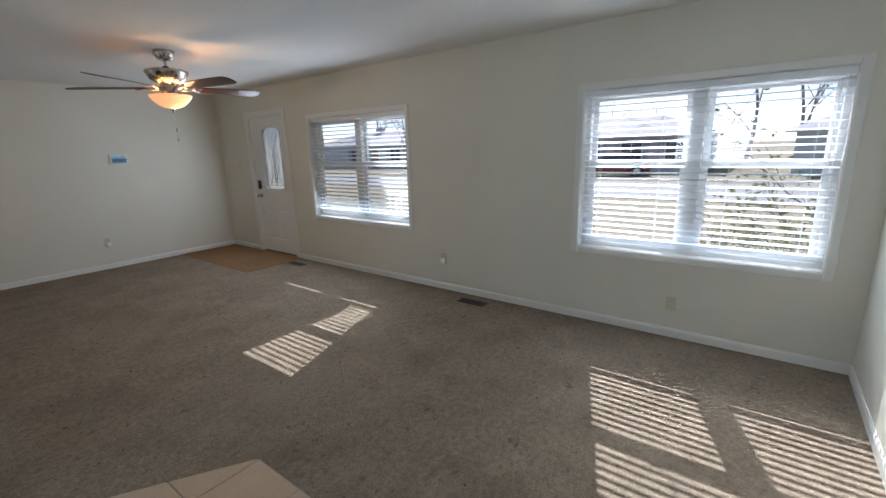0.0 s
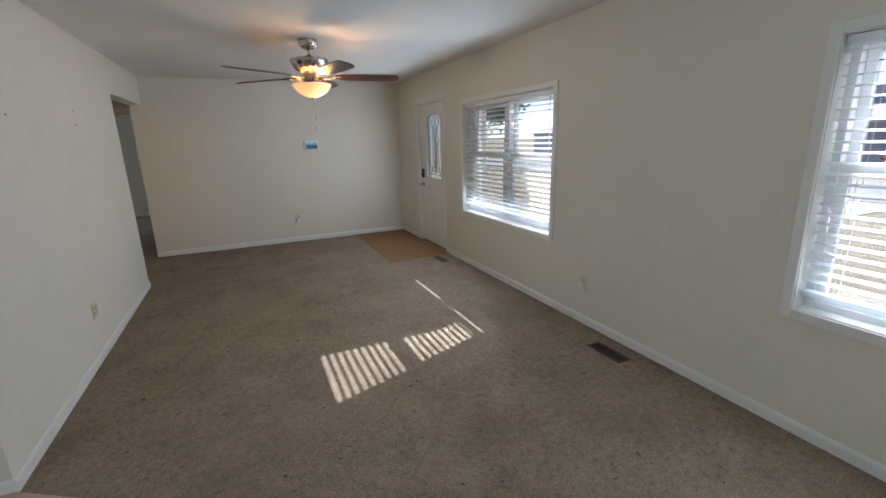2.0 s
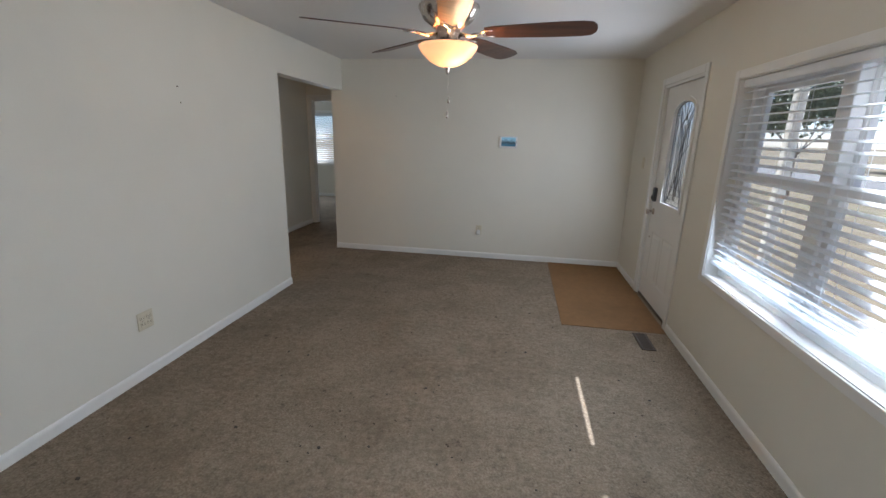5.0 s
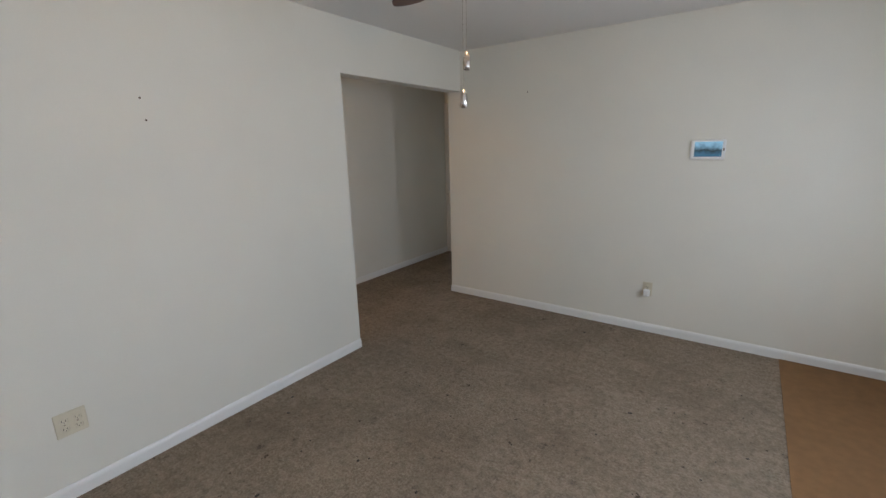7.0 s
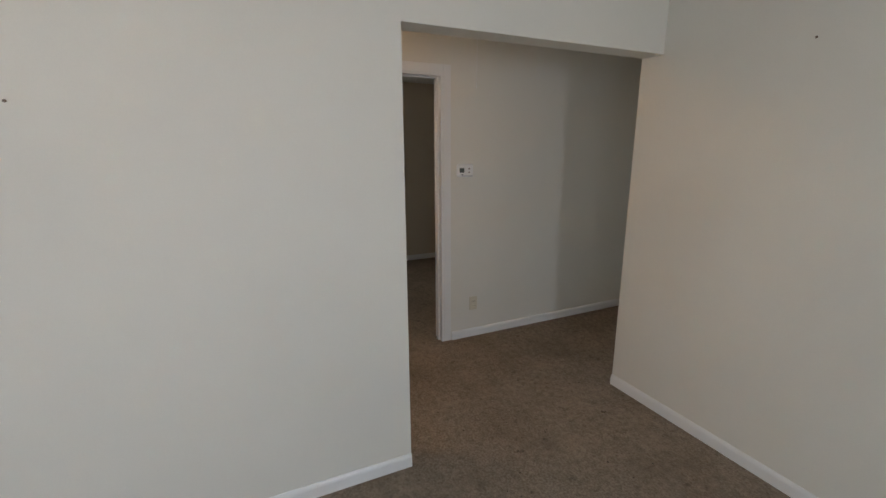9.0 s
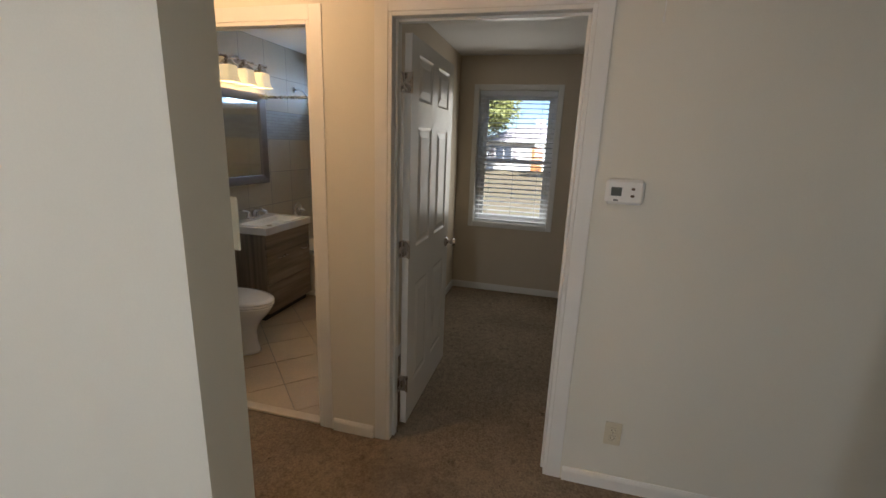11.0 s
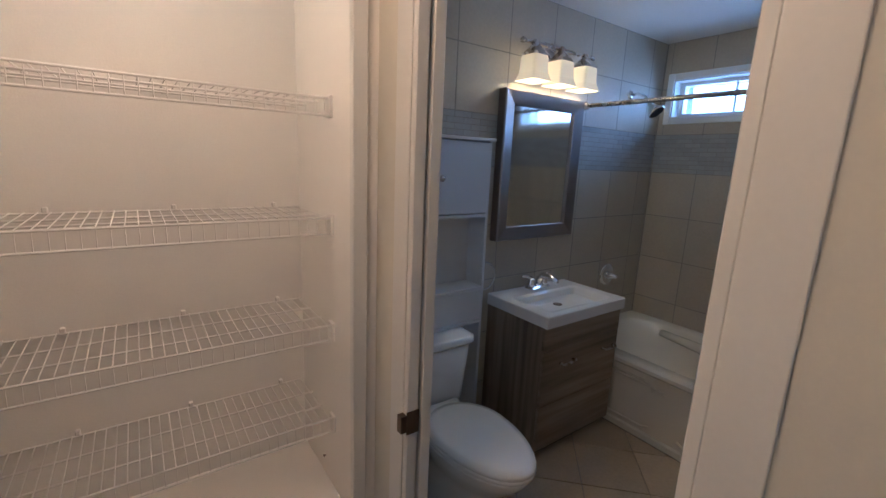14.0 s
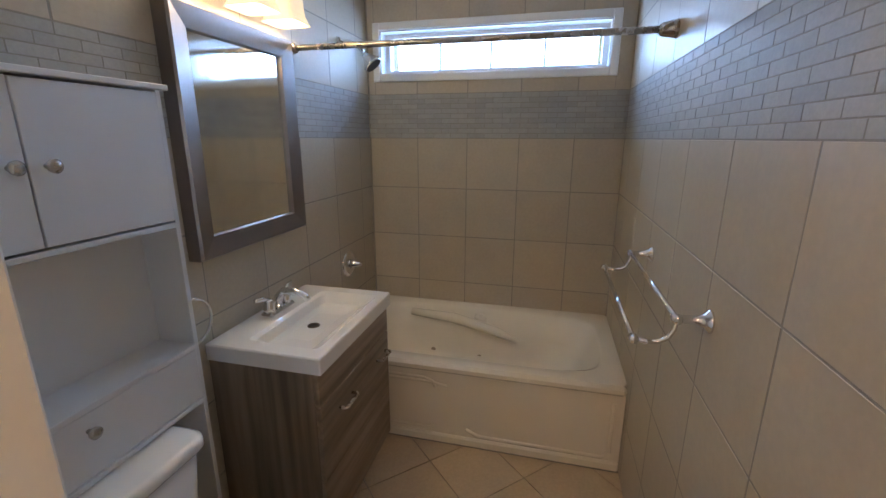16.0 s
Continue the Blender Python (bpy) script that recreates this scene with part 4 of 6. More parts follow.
def ceiling_fan(place, turn):
    """A five-bladed fan with a lit glass bowl; place is the canopy's foot on the ceiling."""
    x, y, z = place
    root = thing("ceiling_fan", place, "brushed nickel ceiling fan with dark wooden blades and lit glass bowl", "ceiling fan")
    at = Matrix.Translation((x, y, 0))
    part("canopy", lathe(bmesh.new(), [(0, z), (0.084, z), (0.086, z - 0.014), (0.080, z - 0.045), (0.060, z - 0.072), (0.026, z - 0.084), (0, z - 0.084)], 32, at), NICKEL, root, smooth=True)
    part("downrod", rod(bmesh.new(), (x, y, z - 0.155), (x, y, z - 0.08), 0.012, seg=16), NICKEL, root)
    part("collar", lathe(bmesh.new(), [(0, z - 0.13), (0.022, z - 0.13), (0.026, z - 0.144), (0.022, z - 0.158), (0, z - 0.158)], 20, at), BLACK, root)
    h = z - 0.155
    part("motor_housing", lathe(bmesh.new(), [(0, h), (0.05, h), (0.145, h - 0.006), (0.172, h - 0.014), (0.174, h - 0.024), (0.164, h - 0.045), (0.142, h - 0.085), (0.10, h - 0.115), (0.09, h - 0.125), (0, h - 0.125)], 40, at), NICKEL, root, smooth=True)
    part("switch_housing", lathe(bmesh.new(), [(0, h - 0.12), (0.07, h - 0.12), (0.075, h - 0.15), (0.07, h - 0.20), (0.10, h - 0.212), (0.10, h - 0.222), (0, h - 0.222)], 32, at), NICKEL, root, smooth=True)
    bz = h - 0.155
    for k in range(5):
        m = at @ Matrix.Rotation(-radians(turn + 72 * k), 4, "Z") @ Matrix.Translation((0, 0, bz)) @ Matrix.Rotation(radians(-13), 4, "Y")
        bm = bmesh.new()
        prof = [(0.215, 0.05), (0.27, 0.062), (0.42, 0.072), (0.60, 0.080), (0.735, 0.080), (0.785, 0.068), (0.806, 0.040), (0.812, 0.0)]
        outline = [(w, u) for u, w in prof] + [(-w, u) for u, w in reversed(prof[:-1])]
        top = [bm.verts.new((p, q, 0.003)) for p, q in outline]
        low = [bm.verts.new((p, q, -0.003)) for p, q in outline]
        bm.faces.new(top)
        bm.faces.new(low[::-1])
        for i in range(len(outline)):
            j = (i + 1) % len(outline)
            bm.faces.new((top[i], low[i], low[j], top[j]))
        bmesh.ops.recalc_face_normals(bm, faces=bm.faces)
        bmesh.ops.transform(bm, matrix=m, verts=bm.verts)
        blade = part("blade", bm, BLADE, root, "dark walnut fan blade")
        bm = bmesh.new()
        tube(bm, [m @ Vector(p) for p in ((0, 0.075, -0.008), (0, 0.12, -0.018), (0, 0.16, -0.012), (0, 0.20, -0.007))], [0.012, 0.010, 0.010, 0.008], 10)
        tube(bm, [m @ Vector(p) for p in ((0, 0.18, -0.009), (0.03, 0.215, -0.008), (0.036, 0.26, -0.007))], 0.007, 8)
        tube(bm, [m @ Vector(p) for p in ((0, 0.18, -0.009), (-0.03, 0.215, -0.008), (-0.036, 0.26, -0.007))], 0.007, 8)
        part("blade_iron", bm, NICKEL, blade, smooth=True)
    b = h - 0.222
    bowl = lathe(bmesh.new(), [(0.168, b + 0.004), (0.172, b), (0.168, b - 0.012), (0.146, b - 0.045), (0.108, b - 0.080), (0.062, b - 0.104), (0.0, b - 0.114), (0.0, b - 0.110), (0.060, b - 0.100), (0.105, b - 0.077), (0.143, b - 0.043), (0.164, b - 0.012), (0.167, b - 0.001)], 48, at)
    part("glass_bowl", bowl, BOWL_GLASS, root, "frosted amber glass bowl, lit", smooth=True).visible_shadow = False
    part("finial", lathe(bmesh.new(), [(0, b - 0.109), (0.022, b - 0.110), (0.025, b - 0.116), (0.010, b - 0.124), (0.011, b - 0.136), (0.005, b - 0.150), (0, b - 0.151)], 16, at), NICKEL, root, smooth=True)
    for dx, dy, low, mat in ((0.010, 0.006, b - 0.270, NICKEL), (0.004, 0.0, b - 0.355, NICKEL)):
        bm = bmesh.new()
        top_z = b - 0.10
        rod(bm, (x + dx, y + dy, low), (x + dx, y + dy, top_z), 0.0005, seg=5)
        for k in range(int((top_z - low) / 0.012)):
            bmesh.ops.create_icosphere(bm, subdivisions=1, radius=0.0012, matrix=Matrix.Translation((x + dx, y + dy, low + 0.012 * k)))
        chain = part("pull_chain", bm, NICKEL, root)
        part("fob", lathe(bmesh.new(), [(0, 0), (0.007, 0.001), (0.0085, 0.012), (0.0075, 0.034), (0.003, 0.042), (0, 0.043)], 12, Matrix.Translation((x + dx, y + dy, low - 0.042))), mat, chain, smooth=True)
    return root


FAN = (1.736, 4.43)
ceiling_fan((FAN[0], FAN[1], CEIL), 24.5)


def plate_pose(axis, face, out, a, z):
    """A pose on a wall: x along the wall to the viewer's right, y up, z out of the wall."""
    n = Vector((out, 0, 0)) if axis == "x" else Vector((0, out, 0))
    up = Vector((0, 0, 1))
    side = up.cross(n)
    m = Matrix((side, up, n)).transposed().to_4x4()
    m.translation = Vector((face, a, z)) if axis == "x" else Vector((a, face, z))
    return m


def outlet(m, label, plugged=False, square=False):
    w = 0.058 if square else 0.036
    root = thing("wall_outlet", m, label, "wall outlet", "wall outlets")
    def add(name, bm, mat, lab="", parent=None):
        bmesh.ops.transform(bm, matrix=m, verts=bm.verts)
        return part(name, bm, mat, parent or root, lab)
    add("plate", boxes((-w, w, -0.058, 0.058, 0, 0.006), bevel=0.003), IVORY)
    for dx in ((-0.024, 0.024) if square else (0,)):
        for dz in (-0.02, 0.02):
            face = add("socket", boxes((dx - 0.016, dx + 0.016, dz - 0.013, dz + 0.013, 0.006, 0.0085), bevel=0.004), IVORY)
            add("slot", boxes((dx - 0.008, dx - 0.006, dz - 0.003, dz + 0.006, 0.0085, 0.009), (dx + 0.006, dx + 0.008, dz - 0.003, dz + 0.005, 0.0085, 0.009), (dx - 0.002, dx + 0.002, dz - 0.009, dz - 0.006, 0.0085, 0.009)), BLACK, "", face)
        add("screw", lathe(bmesh.new(), [(0, 0.008), (0.0035, 0.0065), (0.0035, 0.006)], 10, Matrix.Translation((dx, 0, 0))), NICKEL)
    if plugged:
        m2 = m @ Matrix.Translation((0, -0.022, 0.009))
        pl = thing("plug_in_freshener", m2, "small white plug-in unit in the wall outlet", "plug-in unit")
        bm = boxes((-0.024, 0.024, -0.034, 0.026, 0, 0.035), bevel=0.009)
        bmesh.ops.transform(bm, matrix=m2, verts=bm.verts)
        part("body", bm, WHITE_PLASTIC, pl)
        bm = boxes((-0.016, 0.016, -0.026, -0.004, 0.035, 0.042), bevel=0.003)
        bmesh.ops.transform(bm, matrix=m2, verts=bm.verts)
        part("cover", bm, WHITE_PLASTIC, pl)
    return root


outlet(plate_pose("x", XE, -1, 0.515, 0.275), "ivory double outlet below the wide window")
outlet(plate_pose("x", XE, -1, 2.71, 0.345), "ivory outlet with a white plug-in unit below the windows", plugged=True)
outlet(plate_pose("y", YN, -1, 1.745, 0.365), "ivory outlet with a white plug-in unit below the panel", plugged=True)
outlet(plate_pose("x", XL, 1, 3.90, 0.365), "ivory four-way outlet low on the cream wall", square=True)
outlet(plate_pose("x", HW, 1, 6.68, 0.293), "ivory outlet low on the hall wall")
outlet(plate_pose("y", 11.7, -1, -1.35, 0.35), "ivory outlet in the far bedroom")


def switch_plate(m, count, label):
    root = thing("light_switch", m, label, "light switch", "light switches")
    w = 0.035 + 0.023 * (count - 1)
    def add(name, bm, mat, lab=""):
        bmesh.ops.transform(bm, matrix=m, verts=bm.verts)
        return part(name, bm, mat, root, lab)
    add("plate", boxes((-w, w, -0.058, 0.058, 0, 0.006), bevel=0.003), IVORY)
    for k in range(count):
        dx = (k - (count - 1) / 2) * 0.046
        bm = boxes((-0.004, 0.004, -0.005, 0.005, 0, 0.013), bevel=0.0015)
        bmesh.ops.transform(bm, matrix=pose(dx, 0, 0.005, -25 if k % 2 else 22), verts=bm.verts)
        add("toggle", bm, IVORY)
        for dz in (-0.03, 0.03):
            add("screw", lathe(bmesh.new(), [(0, 0.008), (0.003, 0.0066), (0.003, 0.006)], 8, Matrix.Translation((dx, dz, 0))), IVORY)
    return root


switch_plate(plate_pose("x", XL, 1, 2.635, 1.275), 3, "ivory triple light switch near the dining corner")
switch_plate(plate_pose("x", XH, -1, 5.592, 1.365), 3, "ivory triple light switch on the hall wall")
switch_plate(plate_pose("x", XE, -1, 6.66, 1.30), 1, "ivory light switch beside the front door")


def floor_register(x0, x1, y0, y1, label):
    root = thing("floor_register", ((x0 + x1) / 2, (y0 + y1) / 2, 0), label, "floor register", "floor registers")
    part("frame", slab_with_holes("z", 0.0, 0.006, x0, x1, y0, y1, [(x0 + 0.018, x1 - 0.018, y0 + 0.018, y1 - 0.018)]), BROWN_METAL, root)
    part("backing", boxes((x0 + 0.01, x1 - 0.01, y0 + 0.01, y1 - 0.01, 0.0003, 0.0012)), BLACK, root)
    y = y0 + 0.026
    while y < y1 - 0.022:
        bm = boxes((x0 + 0.018, x1 - 0.018, -0.004, 0.004, -0.0008, 0.0008))
        bmesh.ops.transform(bm, matrix=pose(0, y, 0.0036, 25), verts=bm.verts)
        part("slat", bm, BROWN_METAL, root)
        y += 0.013


floor_register(3.235, 3.345, 2.075, 2.375, "brown metal floor register in the carpet by the wall")
floor_register(3.20, 3.305, 4.925, 5.215, "brown metal floor register near the front door")

# small security panel on the far wall
m_ = plate_pose("y", YN, -1, 2.053, 1.467)
pan = thing("alarm_panel", m_, "small white wall panel with a landscape picture screen", "alarm panel")
for n_, b_, mt_, lb_ in (("body", boxes((-0.108, 0.108, -0.07, 0.07, 0, 0.022), bevel=0.008), WHITE_PLASTIC, ""), ("screen", boxes((-0.082, 0.088, -0.05, 0.054, 0.0222, 0.0226)), SCREEN, "lit screen with a blue landscape"), ("button", boxes((0.092, 0.102, -0.01, 0.01, 0.022, 0.0245), bevel=0.001), DARK_METAL, "")):
    bmesh.ops.transform(b_, matrix=m_, verts=b_.verts)
    part(n_, b_, mt_, pan, lb_)

# thermostat and its neighbours in the hall
m_ = plate_pose("x", HW, 1, 6.587, 1.388)
th = thing("thermostat", m_, "white wall thermostat with a small grey display", "thermostat")
for n_, b_, mt_ in (("body", boxes((-0.072, 0.072, -0.05, 0.05, 0, 0.026), bevel=0.012), WHITE_PLASTIC), ("display", boxes((-0.052, -0.012, -0.016, 0.018, 0.026, 0.0268)), LCD), ("button", boxes((0.022, 0.036, 0.008, 0.018, 0.026, 0.029), bevel=0.002), DARK_METAL), ("button", boxes((0.022, 0.036, -0.020, -0.010, 0.026, 0.029), bevel=0.002), DARK_METAL), ("label_bar", boxes((-0.04, -0.022, -0.036, -0.03, 0.026, 0.0266)), LCD)):
    bmesh.ops.transform(b_, matrix=m_, verts=b_.verts)
    part(n_, b_, mt_, th)
attic = thing("attic_cord", (HW + 0.12, 6.62, CEIL), "thin white pull cord hanging from the ceiling", "pull cord")
part("cord", rod(bmesh.new(), (HW + 0.12, 6.62, 1.99), (HW + 0.12, 6.62, CEIL), 0.0018, seg=6), WHITE_PLASTIC, attic)
part("tip", rod(bmesh.new(), (HW + 0.12, 6.62, 1.975), (HW + 0.12, 6.62, 1.992), 0.004, seg=8), WHITE_PLASTIC, attic)

# nails and screw holes left in the walls
for ax_, f_, o_, a_, z_ in (("y", YN, -1, 0.656, 1.975), ("x", XL, 1, 4.41, 1.79), ("x", XL, 1, 4.42, 1.69), ("x", XL, 1, 3.31, 1.80), ("x", XL, 1, 3.32, 1.70), ("x", HW + 0.038, 1, 4.115, 0.548)):
    m_ = plate_pose(ax_, f_, o_, a_, z_)
    nail = thing("wall_nail", m_, "small dark nail in the painted wall", "nail", "nails in the walls")
    b_ = lathe(bmesh.new(), [(0, 0.008), (0.005, 0.007), (0.005, 0.005), (0.0022, 0.004), (0.0022, 0)], 10)
    bmesh.ops.transform(b_, matrix=m_, verts=b_.verts)
    part("head", b_, DARK_METAL, nail)

# crumbs and lint on the carpet
bm_ = bmesh.new()
for k_ in range(170):
    px_, py_ = random.uniform(0.1, 3.3), random.uniform(0.3, 6.9)
    if px_ < 1.0 and py_ < 2.5:
        continue
    r_ = random.choice((0.003, 0.004, 0.005, 0.007, 0.010))
    bmesh.ops.create_icosphere(bm_, subdivisions=1, radius=1.0, matrix=Matrix.Translation((px_, py_, 0.001)) @ Matrix.Rotation(random.uniform(0, 3), 4, "Z") @ Matrix.Diagonal((r_, r_ * random.uniform(0.5, 1.6), 0.003, 1)))
tagged(mesh_object("carpet_specks", bm_, SPECK), "dark crumbs and lint scattered on the carpet", "debris", kind="stuff")

# oak cabinet in the dining corner, behind the wall's end
cab = thing("oak_cabinet", (-0.55, 2.80, 0), "orange oak base cabinet behind the end of the wall", "cabinet")
part("body", boxes((-0.85, XH - 0.004, 2.66, 3.28, 0.10, 0.88), bevel=0.003), OAK, cab)
part("toe_kick", boxes((-0.85, XH - 0.02, 2.72, 3.28, 0.0, 0.10)), BLACK, cab)
part("stile", boxes((XH - 0.052, XH - 0.002, 2.47, 2.662, 0.0, 0.9), bevel=0.003), OAK, cab)
part("door", boxes((-0.80, -0.26, 2.64, 2.66, 0.16, 0.82), bevel=0.006), OAK, cab)
part("worktop", boxes((-0.87, XH - 0.003, 2.63, 3.29, 0.88, 0.915), bevel=0.004), TAN_MAT, cab)

# ---- hall: linen closet ----
structure("trim", boxes((HW + 0.036, HW + 0.075, CF - 0.02, CF, 0, 2.12), bevel=0.003), TRIM, "white painted board at the closet opening", "trim")
structure("trim", boxes((XH - 0.120, XH - 0.002, CF - 0.02, CF, 0, 2.12), bevel=0.003), TRIM, "white painted board at the closet opening", "trim")
structure("trim", boxes((HW + 0.075, XH - 0.120, CF - 0.02, CF, 2.06, 2.12), bevel=0.003), TRIM, "white painted board over the closet opening", "trim")
plat = thing("closet_bench", (-0.72, 4.2, 0), "white painted closet bench over a return air grille", "closet bench")
part("seat_board", boxes((HW + 0.039, XH - 0.041, CB + 0.001, CF + 0.012, 0.465, 0.485), bevel=0.003), WHITE_WALL, plat)
part("front_board", slab_with_holes("y", CF - 0.019, CF + 0.003, HW + 0.039, XH - 0.041, 0.0, 0.464, [(-1.10, -0.34, 0.06, 0.405)]), TRIM, plat)
gr = thing("return_air_grille", (-0.72, CF, 0.06), "metal return air grille with many thin louvres", "air grille")
part("frame", slab_with_holes("y", CF + 0.0035, CF + 0.010, -1.118, -0.322, 0.045, 0.42, [(-1.098, -0.342, 0.065, 0.40)]), GRILLE, gr)
part("filter", boxes((-1.10, -0.34, CF - 0.10, CF - 0.09, 0.06, 0.405)), FILTER, gr, "grey dusty filter")
z_ = 0.072
while z_ < 0.40:
    b_ = boxes((-1.098, -0.342, -0.007, 0.007, -0.0006, 0.0006))
    bmesh.ops.transform(b_, matrix=pose(0, CF + 0.001, z_, 35), verts=b_.verts)
    part("louvre", b_, GRILLE, gr)
    z_ += 0.0125
for k_ in range(1, 16):
    xk_ = -1.098 + 0.756 * k_ / 16
    part("bar", boxes((xk_ - 0.001, xk_ + 0.001, CF - 0.008, CF - 0.004, 0.065, 0.40)), GRILLE, gr)


def wire_shelf(z):
    """A white coated wire shelf: rails, cross wires and a turned-down front lip with end brackets."""
    x0, x1, y0, y1 = HW + 0.045, XH - 0.045, CB + 0.012, CB + 0.30
    root = thing("wire_shelf", ((x0 + x1) / 2, (y0 + y1) / 2, z), "white coated wire shelf in the linen closet", "wire shelf", "closet shelves")
    for y, zz in ((y0, z), (y0 + 0.10, z - 0.004), (y0 + 0.20, z - 0.004), (y1, z), (y1 + 0.003, z - 0.045)):
        part("rail", rod(bmesh.new(), (x0, y, zz), (x1, y, zz), 0.0032, seg=8), WIRE, root)
    wire = None
    x = x0 + 0.013
    while x < x1:
        if wire is None:
            wire = part("cross_wire", tube(bmesh.new(), [(0, y0, z + 0.003), (0, y1, z + 0.003), (0, y1 + 0.004, z - 0.045)], 0.0014, 5), WIRE, root)
            ob = wire
        else:
            ob = new("cross_wire", wire.data)
            ob.parent = root
            ob.matrix_parent_inverse = root.matrix_world.inverted()
        ob.location.x = x
        x += 0.0255
    for x, s in ((x0 - 0.006, 1), (x1 + 0.004, -1)):
        part("bracket", boxes((x - 0.004 * s, x + 0.008 * s, y1 - 0.022, y1 + 0.012, z - 0.05, z + 0.008), bevel=0.002), WIRE, root)
    for k in range(4):
        xc = x0 + 0.08 + (x1 - x0 - 0.16) * k / 3
        part("clip", boxes((xc - 0.006, xc + 0.006, CB, CB + 0.014, z - 0.004, z + 0.016), bevel=0.002), WIRE, root)


for z_ in (1.70, 1.375, 1.05, 0.74):
    wire_shelf(z_)


def bifold_leaf(x, label, swing):
    """One leaf of the folded closet door; swing turns it out of square, in degrees."""
    root = thing("bifold_door", (x, CF + 0.15, 0.46), label, "bifold door", "closet doors")
    w, h = 0.335, 1.56
    cs, sn = math.cos(radians(swing)), math.sin(radians(swing))
    part("leaf", panel_leaf(w, h, 0.028, [(0.055, w - 0.055, 0.12, 0.66), (0.055, w - 0.055, 0.80, 1.44)], lambda u, q, v: (x + v * cs + u * sn, CF + 0.006 + u * cs - v * sn, 0.475 + q)), DOOR_PAINT, root)
    for z in (0.80, 1.75):
        part("hinge", boxes((x + w * sn - 0.004, x + w * sn, CF + w - 0.015, CF + w + 0.008, z - 0.03, z + 0.03)), NICKEL, root, "small steel hinge")
    return root


lf_ = bifold_leaf(-0.346, "white panelled closet leaf folded open", -5.5)
lf2_ = bifold_leaf(-0.416, "white panelled closet leaf with a knob, folded open", 0)
knob_ = lathe(bmesh.new(), [(0, 0), (0.007, 0), (0.006, 0.012), (0.013, 0.02), (0.015, 0.028), (0.009, 0.034), (0, 0.035)], 16, pose(-0.416, CF + 0.285, 0.90, 0, -90, 0))
part("knob", knob_, WHITE_PLASTIC, lf2_, "small white round knob", smooth=True)

# small lamp under the closet's ceiling
cl_ = thing("closet_lamp", (-0.72, 4.30, CEIL), "bare bulb in a white lamp holder in the closet", "lamp holder")
part("holder", lathe(bmesh.new(), [(0, CEIL), (0.055, CEIL), (0.05, CEIL - 0.03), (0.022, CEIL - 0.045), (0, CEIL - 0.045)], 20, Matrix.Translation((-0.72, 4.30, 0))), WHITE_PLASTIC, cl_)
part("bulb", lathe(bmesh.new(), [(0, CEIL - 0.13), (0.02, CEIL - 0.125), (0.03, CEIL - 0.10), (0.02, CEIL - 0.07), (0.012, CEIL - 0.045), (0, CEIL - 0.045)], 16, Matrix.Translation((-0.72, 4.30, 0))), BULB, cl_, smooth=True).visible_shadow = False

# flush ceiling lamp of the hall
hl = thing("hall_ceiling_lamp", (-0.70, 4.90, CEIL), "round frosted ceiling lamp lighting the hall", "ceiling lamp")
part("base", lathe(bmesh.new(), [(0, CEIL), (0.14, CEIL), (0.145, CEIL - 0.02), (0.13, CEIL - 0.03), (0, CEIL - 0.03)], 32, Matrix.Translation((-0.70, 4.90, 0))), NICKEL, hl)
part("dome", lathe(bmesh.new(), [(0.13, CEIL - 0.028), (0.125, CEIL - 0.06), (0.09, CEIL - 0.09), (0.04, CEIL - 0.105), (0, CEIL - 0.108)], 32, Matrix.Translation((-0.70, 4.90, 0))), DOME_GLASS, hl, "lit frosted glass dome", smooth=True).visible_shadow = False
# ---- bathroom ----
bath_floor = structure("bath_floor", boxes((BW, BD, BS, BN, 0.0, 0.006)), GROUT, "tan grout bed under the bathroom tiles", "floor")
structure("door_sill", boxes((BD + 0.003, HW - 0.003, BATH_DOOR[0] + 0.03, BATH_DOOR[1] - 0.03, 0.0, 0.016), bevel=0.004), MARBLE, "cream stone sill in the bathroom doorway", "sill")


def tub_shape():
    """An alcove tub: rim, sloped oval basin, apron with a sunk panel."""
    x0, x1, y0, y1, top = BW + 0.001, -3.037, BS + 0.001, BN - 0.001, 0.458
    bm = bmesh.new()
    n_ = 48
    cx, cy = (x0 + x1) / 2 - 0.005, (y0 + y1) / 2

    def loop(ax, ay, z, p, shift=0.0):
        out = []
        for k in range(n_):
            a = math.tau * (k + 0.5) / n_
            c, s = math.cos(a), math.sin(a)
            out.append(bm.verts.new((cx + ax * math.copysign(abs(c) ** (2 / p), c), cy + shift + ay * math.copysign(abs(s) ** (2 / p), s), z)))
        return out
    hx, hy = (x1 - x0) / 2, (y1 - y0) / 2
    loops = [loop(hx - 0.004, hy - 0.001, top, 40), loop(hx - 0.070, hy - 0.075, top, 6), loop(hx - 0.085, hy - 0.09, top - 0.012, 5), loop(hx - 0.115, hy - 0.15, 0.30, 4.2, -0.01), loop(hx - 0.145, hy - 0.22, 0.16, 4, -0.02), loop(hx - 0.20, hy - 0.29, 0.11, 3.6, -0.02)]
    for a, b in zip(loops, loops[1:]):
        for k in range(n_):
            bm.faces.new((a[k], a[(k + 1) % n_], b[(k + 1) % n_], b[k]))
    bm.faces.new(loops[-1])
    bmesh.ops.recalc_face_normals(bm, faces=bm.faces)
    for f in bm.faces:
        f.smooth = True
    return bm


